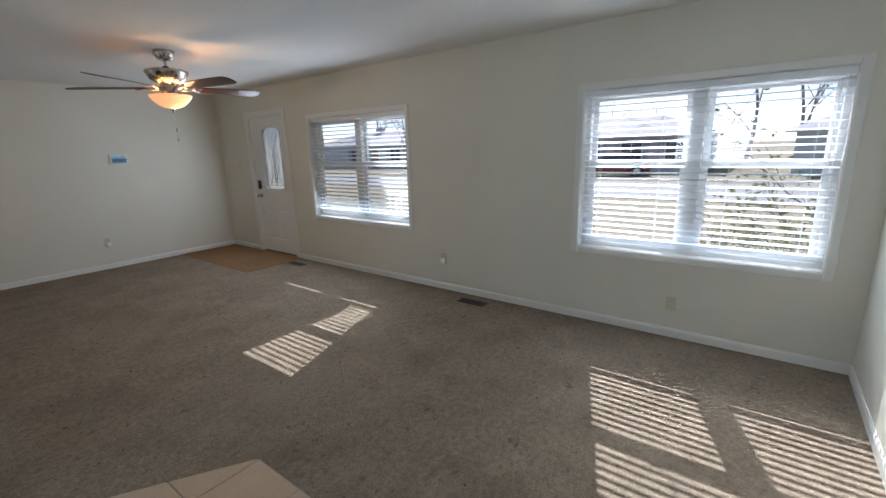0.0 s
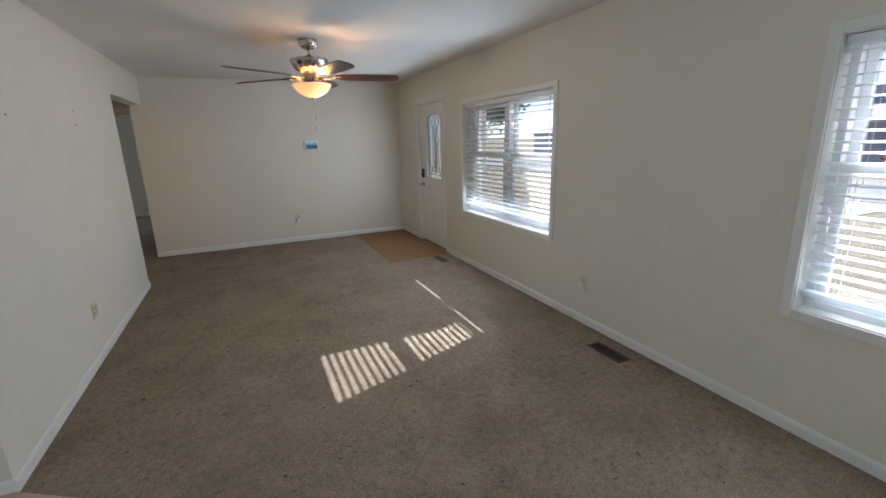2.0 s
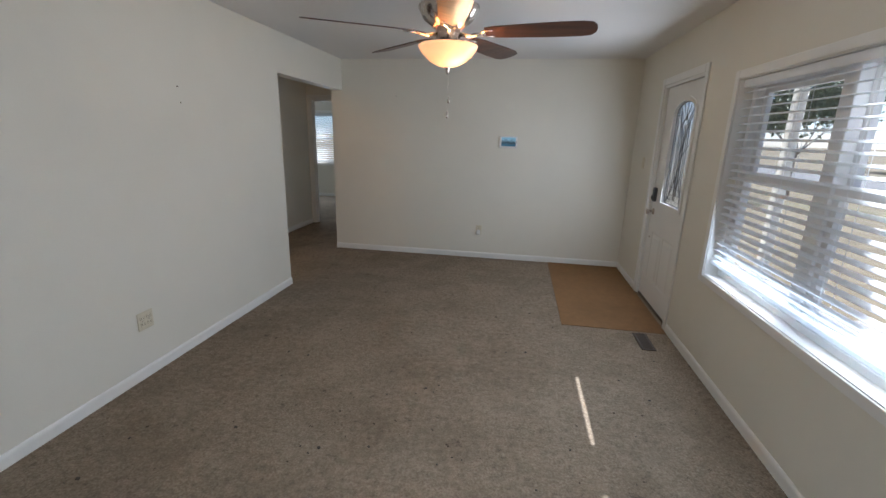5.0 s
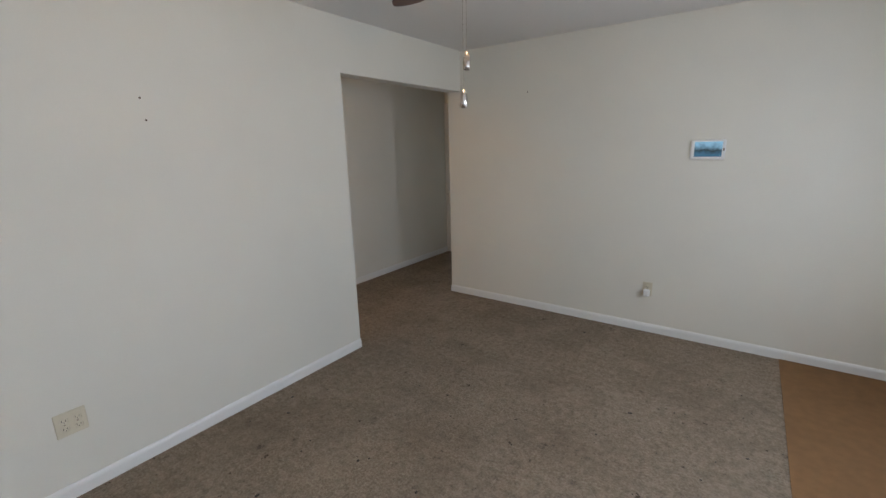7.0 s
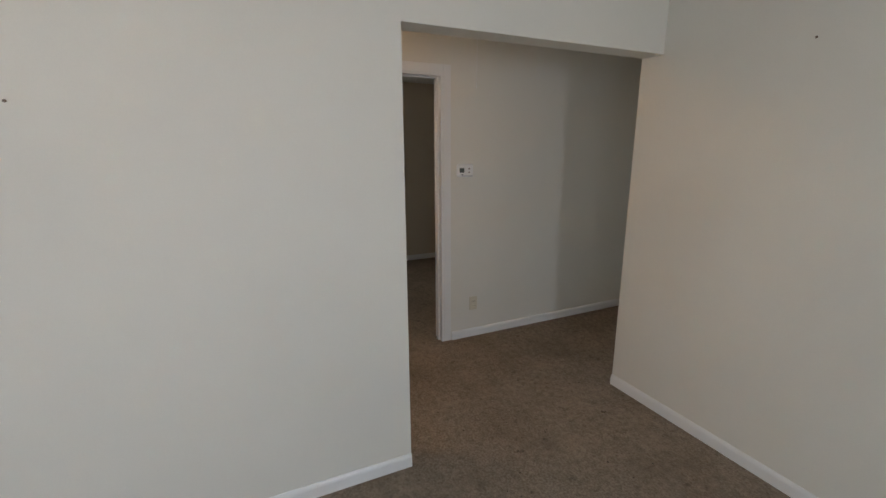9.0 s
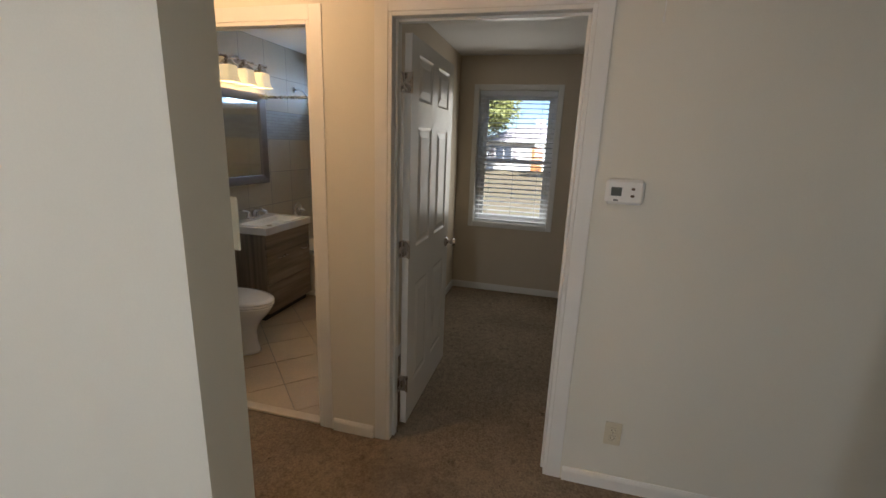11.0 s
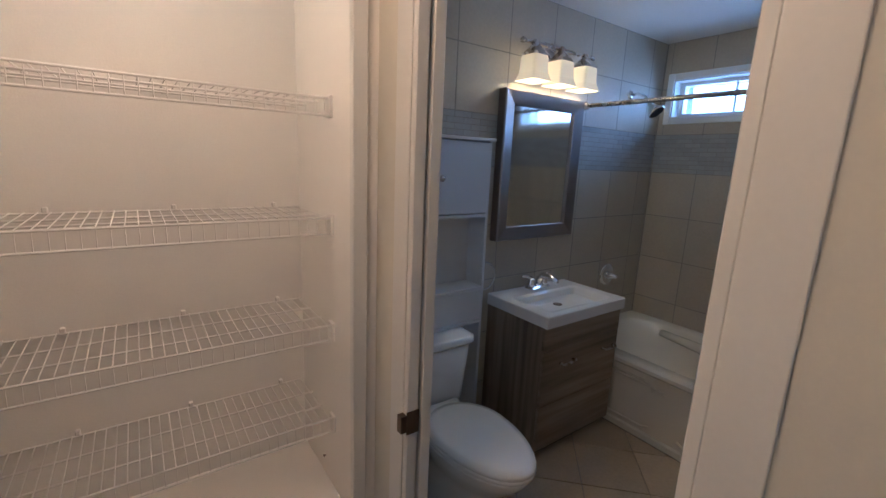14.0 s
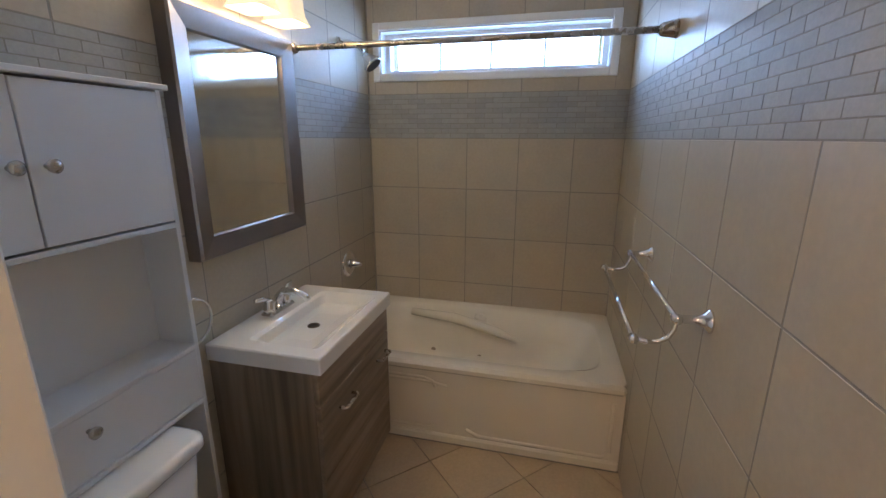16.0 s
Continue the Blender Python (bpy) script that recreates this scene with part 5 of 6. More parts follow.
tub = thing("bathtub", (-3.45, 4.42, 0), "white acrylic alcove bathtub with a moulded apron", "bathtub")
part("basin", tub_shape(), ACRYLIC, tub)
part("rim_edge", boxes((-3.085, -3.030, BS + 0.002, BN - 0.002, 0.405, 0.4565), bevel=0.016), ACRYLIC, tub)
bm_ = bmesh.new()
ax0_ = -3.05
box(bm_, ax0_ - 0.03, ax0_, BS + 0.002, BN - 0.002, 0.006, 0.41)
part("apron", bm_, ACRYLIC, tub)
pts_ = [(BN - 0.05, 0.37), (BN - 0.05, 0.10), (BN - 0.08, 0.07), (4.52, 0.07), (4.46, 0.10)]
part("apron_moulding", tube(bmesh.new(), [(ax0_, y, z) for y, z in pts_], 0.009, 8), ACRYLIC, tub, smooth=True)
part("apron_moulding", tube(bmesh.new(), [(ax0_, y, z) for y, z in ((BS + 0.02, 0.365), (4.24, 0.365), (4.285, 0.352), (4.30, 0.32))], 0.007, 8), ACRYLIC, tub, smooth=True)
part("apron_moulding", tube(bmesh.new(), [(ax0_, y, z) for y, z in ((BS + 0.02, 0.082), (4.25, 0.082), (4.30, 0.10))], 0.007, 8), ACRYLIC, tub, smooth=True)
for y_, z_ in ((4.109, 0.160), (4.419, 0.143)):
    part("water_jet", lathe(bmesh.new(), [(0, 0.004), (0.010, 0.006), (0.016, 0.003), (0.017, -0.06)], 16, pose(-3.72, y_, z_, 0, 90, 0)), NICKEL, tub, "small round metal water jet", smooth=True)
part("air_control", lathe(bmesh.new(), [(0, 0.02), (0.016, 0.018), (0.022, 0.006), (0.022, -0.06)], 20, pose(-3.757, 4.399, 0.404, 0, 90, 0)), ACRYLIC, tub, "round white control knob", smooth=True)
part("apron_moulding", tube(bmesh.new(), [(ax0_, y, z) for y, z in ((BS + 0.05, 0.345), (4.28, 0.345), (4.36, 0.33))], 0.007, 8), ACRYLIC, tub, smooth=True)
part("apron_foot", boxes((-3.06, -3.036, BS + 0.002, BN - 0.002, 0.006, 0.055), bevel=0.008), ACRYLIC, tub)
part("arm_rest", tube(bmesh.new(), [(BW + 0.10, 3.95, 0.40), (BW + 0.11, 4.25, 0.385), (BW + 0.15, 4.55, 0.33), (BW + 0.16, 4.66, 0.29)], [0.024, 0.034, 0.030, 0.010], 12), ACRYLIC, tub, smooth=True)
part("overflow", lathe(bmesh.new(), [(0, 0.012), (0.03, 0.008), (0.033, 0)], 20, pose(BW + 0.115, 4.42, 0.40, 0, 80, 0)), ACRYLIC, tub)
for y_ in (4.12, 4.36):
    part("jet", lathe(bmesh.new(), [(0, 0.006), (0.012, 0.006), (0.014, 0)], 14, pose(-3.185, y_, 0.24, 0, -80, 0)), NICKEL, tub)

# vanity
vx0, vx1, vy1 = -2.985, -2.34, 4.085
van = thing("vanity", ((vx0 + vx1) / 2, 3.9, 0), "grey-brown woodgrain bathroom vanity with a wide handled front", "vanity")
part("body", boxes((vx0 + 0.006, vx1 - 0.006, BS + 0.002, vy1 - 0.022, 0.075, 0.765), bevel=0.002), VANITY_WOOD, van)
part("toe_kick", boxes((vx0 + 0.01, vx1 - 0.01, BS + 0.01, vy1 - 0.06, 0.006, 0.075)), BLACK, van)
mid_ = (vx0 + vx1) / 2
part("top_rail", boxes((vx0 + 0.006, vx1 - 0.006, vy1 - 0.022, vy1 - 0.004, 0.637, 0.763), bevel=0.002), VANITY_FRONT, van)
for z0_, z1_, grips_ in ((0.335, 0.633, (-2.53, -2.885)), (0.08, 0.331, ())):
    dr_ = part("drawer", boxes((vx0 + 0.008, vx1 - 0.008, vy1 - 0.022, vy1 - 0.003, z0_, z1_), bevel=0.002), VANITY_FRONT, van)
    for hx_ in grips_:
        part("handle", tube(bmesh.new(), [(hx_ - 0.05, vy1 - 0.003, 0.55), (hx_ - 0.049, vy1 + 0.022, 0.552), (hx_ - 0.044, vy1 + 0.027, 0.552), (hx_ + 0.044, vy1 + 0.027, 0.552), (hx_ + 0.049, vy1 + 0.022, 0.552), (hx_ + 0.05, vy1 - 0.003, 0.55)], 0.006, 10), NICKEL, dr_, "satin nickel bar handle", smooth=True)


def basin_top():
    """A ceramic top with a sunk rectangular basin."""
    bm = bmesh.new()
    x0, x1, y0, y1, z0, z1 = vx0 - 0.004, vx1 + 0.004, BS + 0.002, vy1 + 0.013, 0.767, 0.827
    def ring(p, q, r, s, z, rad, n=5):
        out = []
        for cx, cy, a0 in ((q - rad, s - rad, 0), (p + rad, s - rad, 90), (p + rad, r + rad, 180), (q - rad, r + rad, 270)):
            for k in range(n):
                a = radians(a0 + 90 * k / (n - 1))
                out.append(bm.verts.new((cx + rad * math.cos(a), cy + rad * math.sin(a), z)))
        return out
    loops = [ring(x0, x1, y0, y1, z0, 0.006), ring(x0, x1, y0, y1, z1 - 0.005, 0.006), ring(x0 + 0.004, x1 - 0.004, y0 + 0.004, y1 - 0.004, z1, 0.006),
             ring(x0 + 0.06, x1 - 0.06, y0 + 0.125, y1 - 0.04, z1, 0.03), ring(x0 + 0.075, x1 - 0.075, y0 + 0.14, y1 - 0.050, z1 - 0.010, 0.03), ring(x0 + 0.105, x1 - 0.105, y0 + 0.155, y1 - 0.105, z1 - 0.042, 0.03), ring(x0 + 0.20, x1 - 0.20, y0 + 0.185, y1 - 0.15, z1 - 0.050, 0.02)]
    n_ = len(loops[0])
    for a, b in zip(loops, loops[1:]):
        for k in range(n_):
            bm.faces.new((a[k], a[(k + 1) % n_], b[(k + 1) % n_], b[k]))
    bm.faces.new(loops[-1])
    bm.faces.new(loops[0][::-1])
    bmesh.ops.recalc_face_normals(bm, faces=bm.faces)
    return bm


sink = thing("bathroom_sink", (mid_, 3.87, 0.767), "white ceramic sink top with a rectangular basin", "sink")
part("basin", basin_top(), CERAMIC, sink)
part("drain", lathe(bmesh.new(), [(0, 0.003), (0.016, 0.004), (0.024, 0.003), (0.026, 0)], 20, Matrix.Translation((mid_, 3.885, 0.7780))), DARK_METAL, sink, "dark metal drain")
fau = thing("sink_faucet", (mid_, 3.725, 0.827), "chrome two-handle faucet on the sink", "faucet")
fz_ = 0.827
part("base", boxes((mid_ - 0.085, mid_ + 0.085, 3.698, 3.756, fz_, fz_ + 0.022), bevel=0.010, ), CHROME, fau)
part("spout", tube(bmesh.new(), [(mid_, 3.725, fz_ + 0.014), (mid_, 3.732, fz_ + 0.060), (mid_, 3.760, fz_ + 0.090), (mid_, 3.815, fz_ + 0.094), (mid_, 3.862, fz_ + 0.074), (mid_, 3.868, fz_ + 0.060)], [0.022, 0.020, 0.018, 0.016, 0.014, 0.013], 16), CHROME, fau, smooth=True)
for s_ in (-1, 1):
    part("handle", lathe(bmesh.new(), [(0, 0), (0.025, 0), (0.023, 0.02), (0.018, 0.042), (0.016, 0.056), (0, 0.060)], 18, Matrix.Translation((mid_ + s_ * 0.055, 3.725, fz_ + 0.014))), CHROME, fau, smooth=True)
    part("lever", tube(bmesh.new(), [(mid_ + s_ * 0.050, 3.725, fz_ + 0.066), (mid_ + s_ * 0.085, 3.718, fz_ + 0.082), (mid_ + s_ * 0.122, 3.714, fz_ + 0.088)], [0.010, 0.010, 0.008], 12), CHROME, fau, smooth=True)

# mirror cabinet with a wide pewter frame
mx0, mx1, mz0, mz1 = -2.955, -2.328, 1.13, 1.92
mir = thing("wall_mirror", ((mx0 + mx1) / 2, BS, mz0), "wall mirror in a wide dark pewter frame", "mirror")
rings_ = []
for inset_, y_ in ((0.0, BS + 0.001), (0.0, BS + 0.050), (0.006, BS + 0.058), (0.072, BS + 0.046), (0.078, BS + 0.030)):
    rings_.append([(mx0 + inset_, y_, mz0 + inset_), (mx1 - inset_, y_, mz0 + inset_), (mx1 - inset_, y_, mz1 - inset_), (mx0 + inset_, y_, mz1 - inset_)])
for side_ in range(4):
    b_ = bmesh.new()
    for a_, c_ in zip(rings_, rings_[1:]):
        j_ = (side_ + 1) % 4
        b_.faces.new([b_.verts.new(a_[side_]), b_.verts.new(a_[j_]), b_.verts.new(c_[j_]), b_.verts.new(c_[side_])])
    bmesh.ops.remove_doubles(b_, verts=b_.verts, dist=0.0002)
    bmesh.ops.recalc_face_normals(b_, faces=b_.faces)
    part("frame_side", b_, PEWTER, mir)
part("backing", boxes((mx0 + 0.02, mx1 - 0.02, BS + 0.002, BS + 0.028, mz0 + 0.02, mz1 - 0.02)), BLACK, mir)
part("glass", boxes((mx0 + 0.076, mx1 - 0.076, BS + 0.0285, BS + 0.0325, mz0 + 0.076, mz1 - 0.076)), MIRROR, mir, "silvered mirror glass")

def square_tower(x, y, profile, capped=True):
    """Stacks squares with rounded corners, (half side, height) pairs, into one skin."""
    bm, loops = bmesh.new(), []
    for h_, z in profile:
        ring = []
        for k in range(24):
            a = math.tau * (k + 0.5) / 24
            c, s_ = math.cos(a), math.sin(a)
            ring.append(bm.verts.new((x + h_ * math.copysign(abs(c) ** 0.28, c), y + h_ * math.copysign(abs(s_) ** 0.28, s_), z)))
        loops.append(ring)
    for p, q in zip(loops, loops[1:]):
        for k in range(24):
            bm.faces.new((p[k], p[(k + 1) % 24], q[(k + 1) % 24], q[k]))
    if capped:
        bm.faces.new(loops[0])
        bm.faces.new(loops[-1][::-1])
    bmesh.ops.recalc_face_normals(bm, faces=bm.faces)
    return bm


# three-light bar over the mirror
lb = thing("vanity_light", (-2.70, BS, 2.15), "nickel vanity light bar with three lit glass shades", "wall light")
part("back_plate", boxes((-2.79, -2.61, BS + 0.001, BS + 0.02, 2.09, 2.19), bevel=0.008), NICKEL, lb)
part("bar", rod(bmesh.new(), (-2.945, BS + 0.075, 2.15), (-2.405, BS + 0.075, 2.15), 0.009, seg=14), NICKEL, lb)
for x_ in (-2.95, -2.40):
    part("end_cap", lathe(bmesh.new(), [(0, -0.012), (0.013, -0.01), (0.013, 0.01), (0, 0.012)], 14, pose(x_, BS + 0.075, 2.15, 0, 90, 0)), NICKEL, lb, smooth=True)
part("arm", rod(bmesh.new(), (-2.70, BS + 0.018, 2.145), (-2.70, BS + 0.075, 2.15), 0.009, seg=12), NICKEL, lb)
for x_ in (-2.47, -2.67, -2.87):
    c_ = Matrix.Translation((x_, BS + 0.092, 0))
    part("socket_cup", square_tower(x_, BS + 0.092, [(0.008, 2.160), (0.011, 2.142), (0.050, 2.092), (0.051, 2.084)]), NICKEL, lb, "pyramid-shaped nickel cap")
    part("glass_shade", square_tower(x_, BS + 0.092, [(0.050, 2.086), (0.054, 2.070), (0.055, 2.025), (0.058, 1.998), (0.068, 1.972), (0.074, 1.962), (0.070, 1.962), (0.064, 1.972), (0.054, 1.998), (0.051, 2.025), (0.050, 2.070)], False), SHADE_GLASS, lb, "square frosted glass shade, lit").visible_shadow = False
    part("bulb", lathe(bmesh.new(), [(0, 1.985), (0.018, 1.99), (0.027, 2.01), (0.022, 2.04), (0.012, 2.07), (0, 2.08)], 16, c_), BULB, lb, smooth=True).visible_shadow = False

# over-toilet cabinet
ox0, ox1, oy1, oz1 = -2.185, -1.57, 3.79, 1.66
oc = thing("over_toilet_cabinet", ((ox0 + ox1) / 2, 3.72, 0), "white over-toilet cabinet with doors, open shelf and drawer", "cabinet")
for x_ in (ox0, ox1 - 0.015):
    part("side_panel", boxes((x_, x_ + 0.015, BS + 0.004, oy1 - 0.004, 0.006, oz1 - 0.014), bevel=0.0015), WHITE_LAMINATE, oc)
part("top_board", boxes((ox0 - 0.012, ox1 + 0.012, BS + 0.003, oy1 + 0.012, oz1 - 0.014, oz1), bevel=0.002), WHITE_LAMINATE, oc)
for z_ in (1.285, 0.915, 0.735):
    part("shelf", boxes((ox0 + 0.0152, ox1 - 0.0152, BS + 0.004, oy1 - (0.0 if z_ > 1 else -0.004), z_, z_ + 0.014), bevel=0.0015), WHITE_LAMINATE, oc)
part("back_board", boxes((ox0 + 0.0155, ox1 - 0.0155, BS + 0.0035, BS + 0.0085, 0.75, oz1 - 0.015)), WHITE_LAMINATE, oc)
om_ = -1.846
for p_, q_, k_ in ((ox0 + 0.018, om_ - 0.002, om_ - 0.034), (om_ + 0.002, ox1 - 0.018, om_ + 0.032)):
    d_ = part("door", boxes((p_, q_, oy1 - 0.014, oy1, 1.305, oz1 - 0.02), bevel=0.0015), WHITE_LAMINATE, oc)
    part("knob", lathe(bmesh.new(), [(0, 0), (0.006, 0), (0.006, 0.012), (0.014, 0.018), (0.015, 0.025), (0.008, 0.029), (0, 0.03)], 18, pose(k_, oy1, 1.47, -90)), NICKEL, d_, "satin metal round knob", smooth=True)
d_ = part("drawer", boxes((ox0 + 0.018, ox1 - 0.018, oy1 - 0.014, oy1, 0.752, 0.912), bevel=0.0015), WHITE_LAMINATE, oc)
part("knob", lathe(bmesh.new(), [(0, 0), (0.006, 0), (0.006, 0.012), (0.014, 0.018), (0.015, 0.025), (0.008, 0.029), (0, 0.03)], 18, pose(-1.842, oy1, 0.868, -90)), NICKEL, d_, "satin metal round knob", smooth=True)

# toilet
tx = -1.862
to = thing("toilet", (tx, 4.1, 0), "white ceramic toilet with its lid closed", "toilet")


def egg(bm, cy, w, back, front, z, n=36, flat=1.0):
    out = []
    for k in range(n):
        a = math.tau * k / n
        s = math.sin(a)
        out.append(bm.verts.new((tx + w * math.cos(a), cy + (front if s > 0 else back) * s, z)))
    return out


def skin(bm, loops, cap0=True, cap1=True):
    n_ = len(loops[0])
    for a, b in zip(loops, loops[1:]):
        for k in range(n_):
            bm.faces.new((a[k], a[(k + 1) % n_], b[(k + 1) % n_], b[k]))
    if cap0:
        bm.faces.new(loops[0][::-1])
    if cap1:
        bm.faces.new(loops[-1])
    bmesh.ops.recalc_face_normals(bm, faces=bm.faces)
    for f in bm.faces:
        f.smooth = True
    return bm


bm_ = bmesh.new()
part("bowl", skin(bm_, [egg(bm_, 4.08, 0.124, 0.22, 0.258, 0.006), egg(bm_, 4.08, 0.120, 0.22, 0.252, 0.03), egg(bm_, 4.08, 0.112, 0.22, 0.236, 0.08), egg(bm_, 4.08, 0.110, 0.22, 0.232, 0.16), egg(bm_, 4.085, 0.118, 0.22, 0.245, 0.215), egg(bm_, 4.09, 0.138, 0.22, 0.275, 0.265), egg(bm_, 4.11, 0.165, 0.21, 0.31, 0.32), egg(bm_, 4.12, 0.18, 0.20, 0.335, 0.375), egg(bm_, 4.12, 0.178, 0.20, 0.332, 0.385)]), CERAMIC, to)
bm_ = bmesh.new()
part("seat", skin(bm_, [egg(bm_, 4.12, 0.178, 0.20, 0.338, 0.387), egg(bm_, 4.12, 0.184, 0.205, 0.345, 0.393), egg(bm_, 4.12, 0.182, 0.203, 0.342, 0.404)]), CERAMIC, to)
bm_ = bmesh.new()
part("lid", skin(bm_, [egg(bm_, 4.12, 0.180, 0.203, 0.341, 0.407), egg(bm_, 4.12, 0.184, 0.206, 0.347, 0.412), egg(bm_, 4.12, 0.180, 0.203, 0.341, 0.424), egg(bm_, 4.12, 0.15, 0.17, 0.30, 0.431)]), CERAMIC, to)


def rounded(bm, x0, x1, y0, y1, z, r=0.05, n=6):
    out = []
    for cx, cy, a0 in ((x1 - r, y1 - r, 0), (x0 + r, y1 - r, 90), (x0 + r, y0 + r, 180), (x1 - r, y0 + r, 270)):
        for k in range(n):
            a = radians(a0 + 90 * k / (n - 1))
            out.append(bm.verts.new((cx + r * math.cos(a), cy + r * math.sin(a), z)))
    return out


bm_ = bmesh.new()
part("tank", skin(bm_, [rounded(bm_, tx - 0.14, tx + 0.14, BS + 0.03, 3.86, 0.36), rounded(bm_, tx - 0.165, tx + 0.165, BS + 0.02, 3.875, 0.40), rounded(bm_, tx - 0.19, tx + 0.19, BS + 0.012, 3.89, 0.69)]), CERAMIC, to)
bm_ = bmesh.new()
part("tank_lid", skin(bm_, [rounded(bm_, tx - 0.197, tx + 0.197, BS + 0.01, 3.902, 0.692), rounded(bm_, tx - 0.202, tx + 0.202, BS + 0.01, 3.908, 0.70), rounded(bm_, tx - 0.20, tx + 0.20, BS + 0.01, 3.905, 0.722), rounded(bm_, tx - 0.185, tx + 0.185, BS + 0.02, 3.892, 0.73)]), CERAMIC, to)
part("hinge_cover", boxes((tx - 0.10, tx + 0.10, 3.885, 3.93, 0.386, 0.425), bevel=0.01), CERAMIC, to)

# towel ring, shower fittings, towel bar
tr = thing("towel_ring", (-2.27, BS, 1.0), "chrome towel ring on the tiled wall", "towel ring")
part("post", rod(bmesh.new(), (-2.27, BS + 0.001, 1.02), (-2.27, BS + 0.04, 1.02), 0.013, 0.009, 14), CHROME, tr)
part("ring", tube(bmesh.new(), [(-2.27 + 0.075 * math.sin(a) * 0.95, BS + 0.045, 0.945 + 0.075 * math.cos(a)) for a in [math.tau * k / 28 for k in range(29)]], 0.005, 8), CHROME, tr, smooth=True)
sr = thing("shower_rod", (-2.987, 4.42, 1.898), "nickel shower curtain rod across the tub", "shower rod")
part("pole", rod(bmesh.new(), (-2.987, BS + 0.02, 1.898), (-2.987, BN - 0.02, 1.898), 0.0125, seg=20), NICKEL, sr, smooth=True)
for y_, s_ in ((BS + 0.001, 1), (BN - 0.001, -1)):
    part("end_flange", lathe(bmesh.new(), [(0, 0), (0.032, 0), (0.030, 0.012), (0.022, 0.05), (0.016, 0.058), (0, 0.058)], 24, pose(-2.987, y_, 1.898, -90 * s_)), NICKEL, sr, smooth=True)
sh = thing("shower_fixture", (-3.49, BS, 2.0), "chrome shower head on a short bent arm", "shower head")
part("rose", lathe(bmesh.new(), [(0, 0), (0.03, 0), (0.026, 0.008), (0.012, 0.012), (0, 0.012)], 20, pose(-3.49, BS + 0.001, 2.02, -90)), CHROME, sh, smooth=True)
part("arm", tube(bmesh.new(), [(-3.49, BS + 0.005, 2.02), (-3.49, BS + 0.06, 2.025), (-3.49, BS + 0.11, 2.0), (-3.49, BS + 0.14, 1.965)], 0.0095, 12), CHROME, sh, smooth=True)
hm_ = look((-3.49, BS + 0.145, 1.96), (-3.49, BS + 0.30, 1.78)) @ Matrix.Rotation(math.pi, 4, "X")
part("head", lathe(bmesh.new(), [(0, 0), (0.016, 0), (0.022, 0.02), (0.042, 0.055), (0.052, 0.068), (0.052, 0.080), (0.047, 0.082), (0, 0.082)], 24, hm_), CHROME, sh, smooth=True)
part("spray_face", lathe(bmesh.new(), [(0, 0.0835), (0.043, 0.0835), (0.044, 0.0815)], 24, hm_), BLACK, sh, "dark rubber spray face")
sv = thing("shower_valve", (-3.47, BS, 0.795), "chrome round shower valve with a lever handle", "shower valve")
part("escutcheon", lathe(bmesh.new(), [(0, 0.012), (0.06, 0.012), (0.076, 0.006), (0.078, 0)], 32, pose(-3.47, BS + 0.001, 0.795, -90)), CHROME, sv, smooth=True)
part("handle", lathe(bmesh.new(), [(0, 0.085), (0.010, 0.08), (0.016, 0.06), (0.024, 0.045), (0.027, 0.012)], 20, pose(-3.47, BS + 0.001, 0.795, -90)), CHROME, sv, smooth=True)
sp = thing("tub_spout", (-3.47, BS, 0.56), "chrome tub spout below the shower valve", "tub spout")
part("body", rod(bmesh.new(), (-3.47, BS + 0.001, 0.56), (-3.47, BS + 0.12, 0.545), 0.028, 0.024, 18), CHROME, sp)

tb = thing("towel_bar", (-2.6, BN, 1.10), "chrome double towel bar on the tiled wall", "towel bar")
for x_ in (-2.295, -2.93):
    part("flange", lathe(bmesh.new(), [(0, 0), (0.030, 0), (0.029, 0.006), (0.018, 0.014), (0.0115, 0.03), (0.010, 0.075), (0.013, 0.085), (0, 0.09)], 20, pose(x_, BN - 0.001, 1.10, 90)), CHROME, tb, smooth=True)
    part("arm", tube(bmesh.new(), [(x_, BN - 0.074, 1.098), (x_, BN - 0.077, 1.07), (x_, BN - 0.088, 1.047), (x_, BN - 0.107, 1.034), (x_, BN - 0.132, 1.030), (x_, BN - 0.168, 1.036)], 0.0062, 12), CHROME, tb, smooth=True)
    for y_, z_ in ((BN - 0.074, 1.098), (BN - 0.168, 1.036)):
        part("joint", lathe(bmesh.new(), [(0, -0.014), (0.010, -0.013), (0.0125, -0.006), (0.0105, 0), (0.0125, 0.006), (0.010, 0.013), (0, 0.014)], 16, pose(x_, y_, z_, 0, 90, 0)), CHROME, tb, smooth=True)
for y_, z_ in ((BN - 0.074, 1.098), (BN - 0.168, 1.036)):
    part("bar", rod(bmesh.new(), (-2.93, y_, z_), (-2.295, y_, z_), 0.007, seg=14), CHROME, tb, smooth=True)

# ---- strike plate in the bathroom doorway ----
st = thing("strike_plate", (-1.30, BATH_DOOR[0] + 0.03, 0.92), "dark bronze strike plate in the door lining", "strike plate")
part("plate", boxes((-1.292, -1.262 + 0.004, BATH_DOOR[0] + 0.0185, BATH_DOOR[0] + 0.021, 0.892, 0.952)), DARK_METAL, st)
part("lip", boxes((-1.262 + 0.0045, -1.262 + 0.020, BATH_DOOR[0] + 0.001, BATH_DOOR[0] + 0.020, 0.90, 0.944)), DARK_METAL, st)
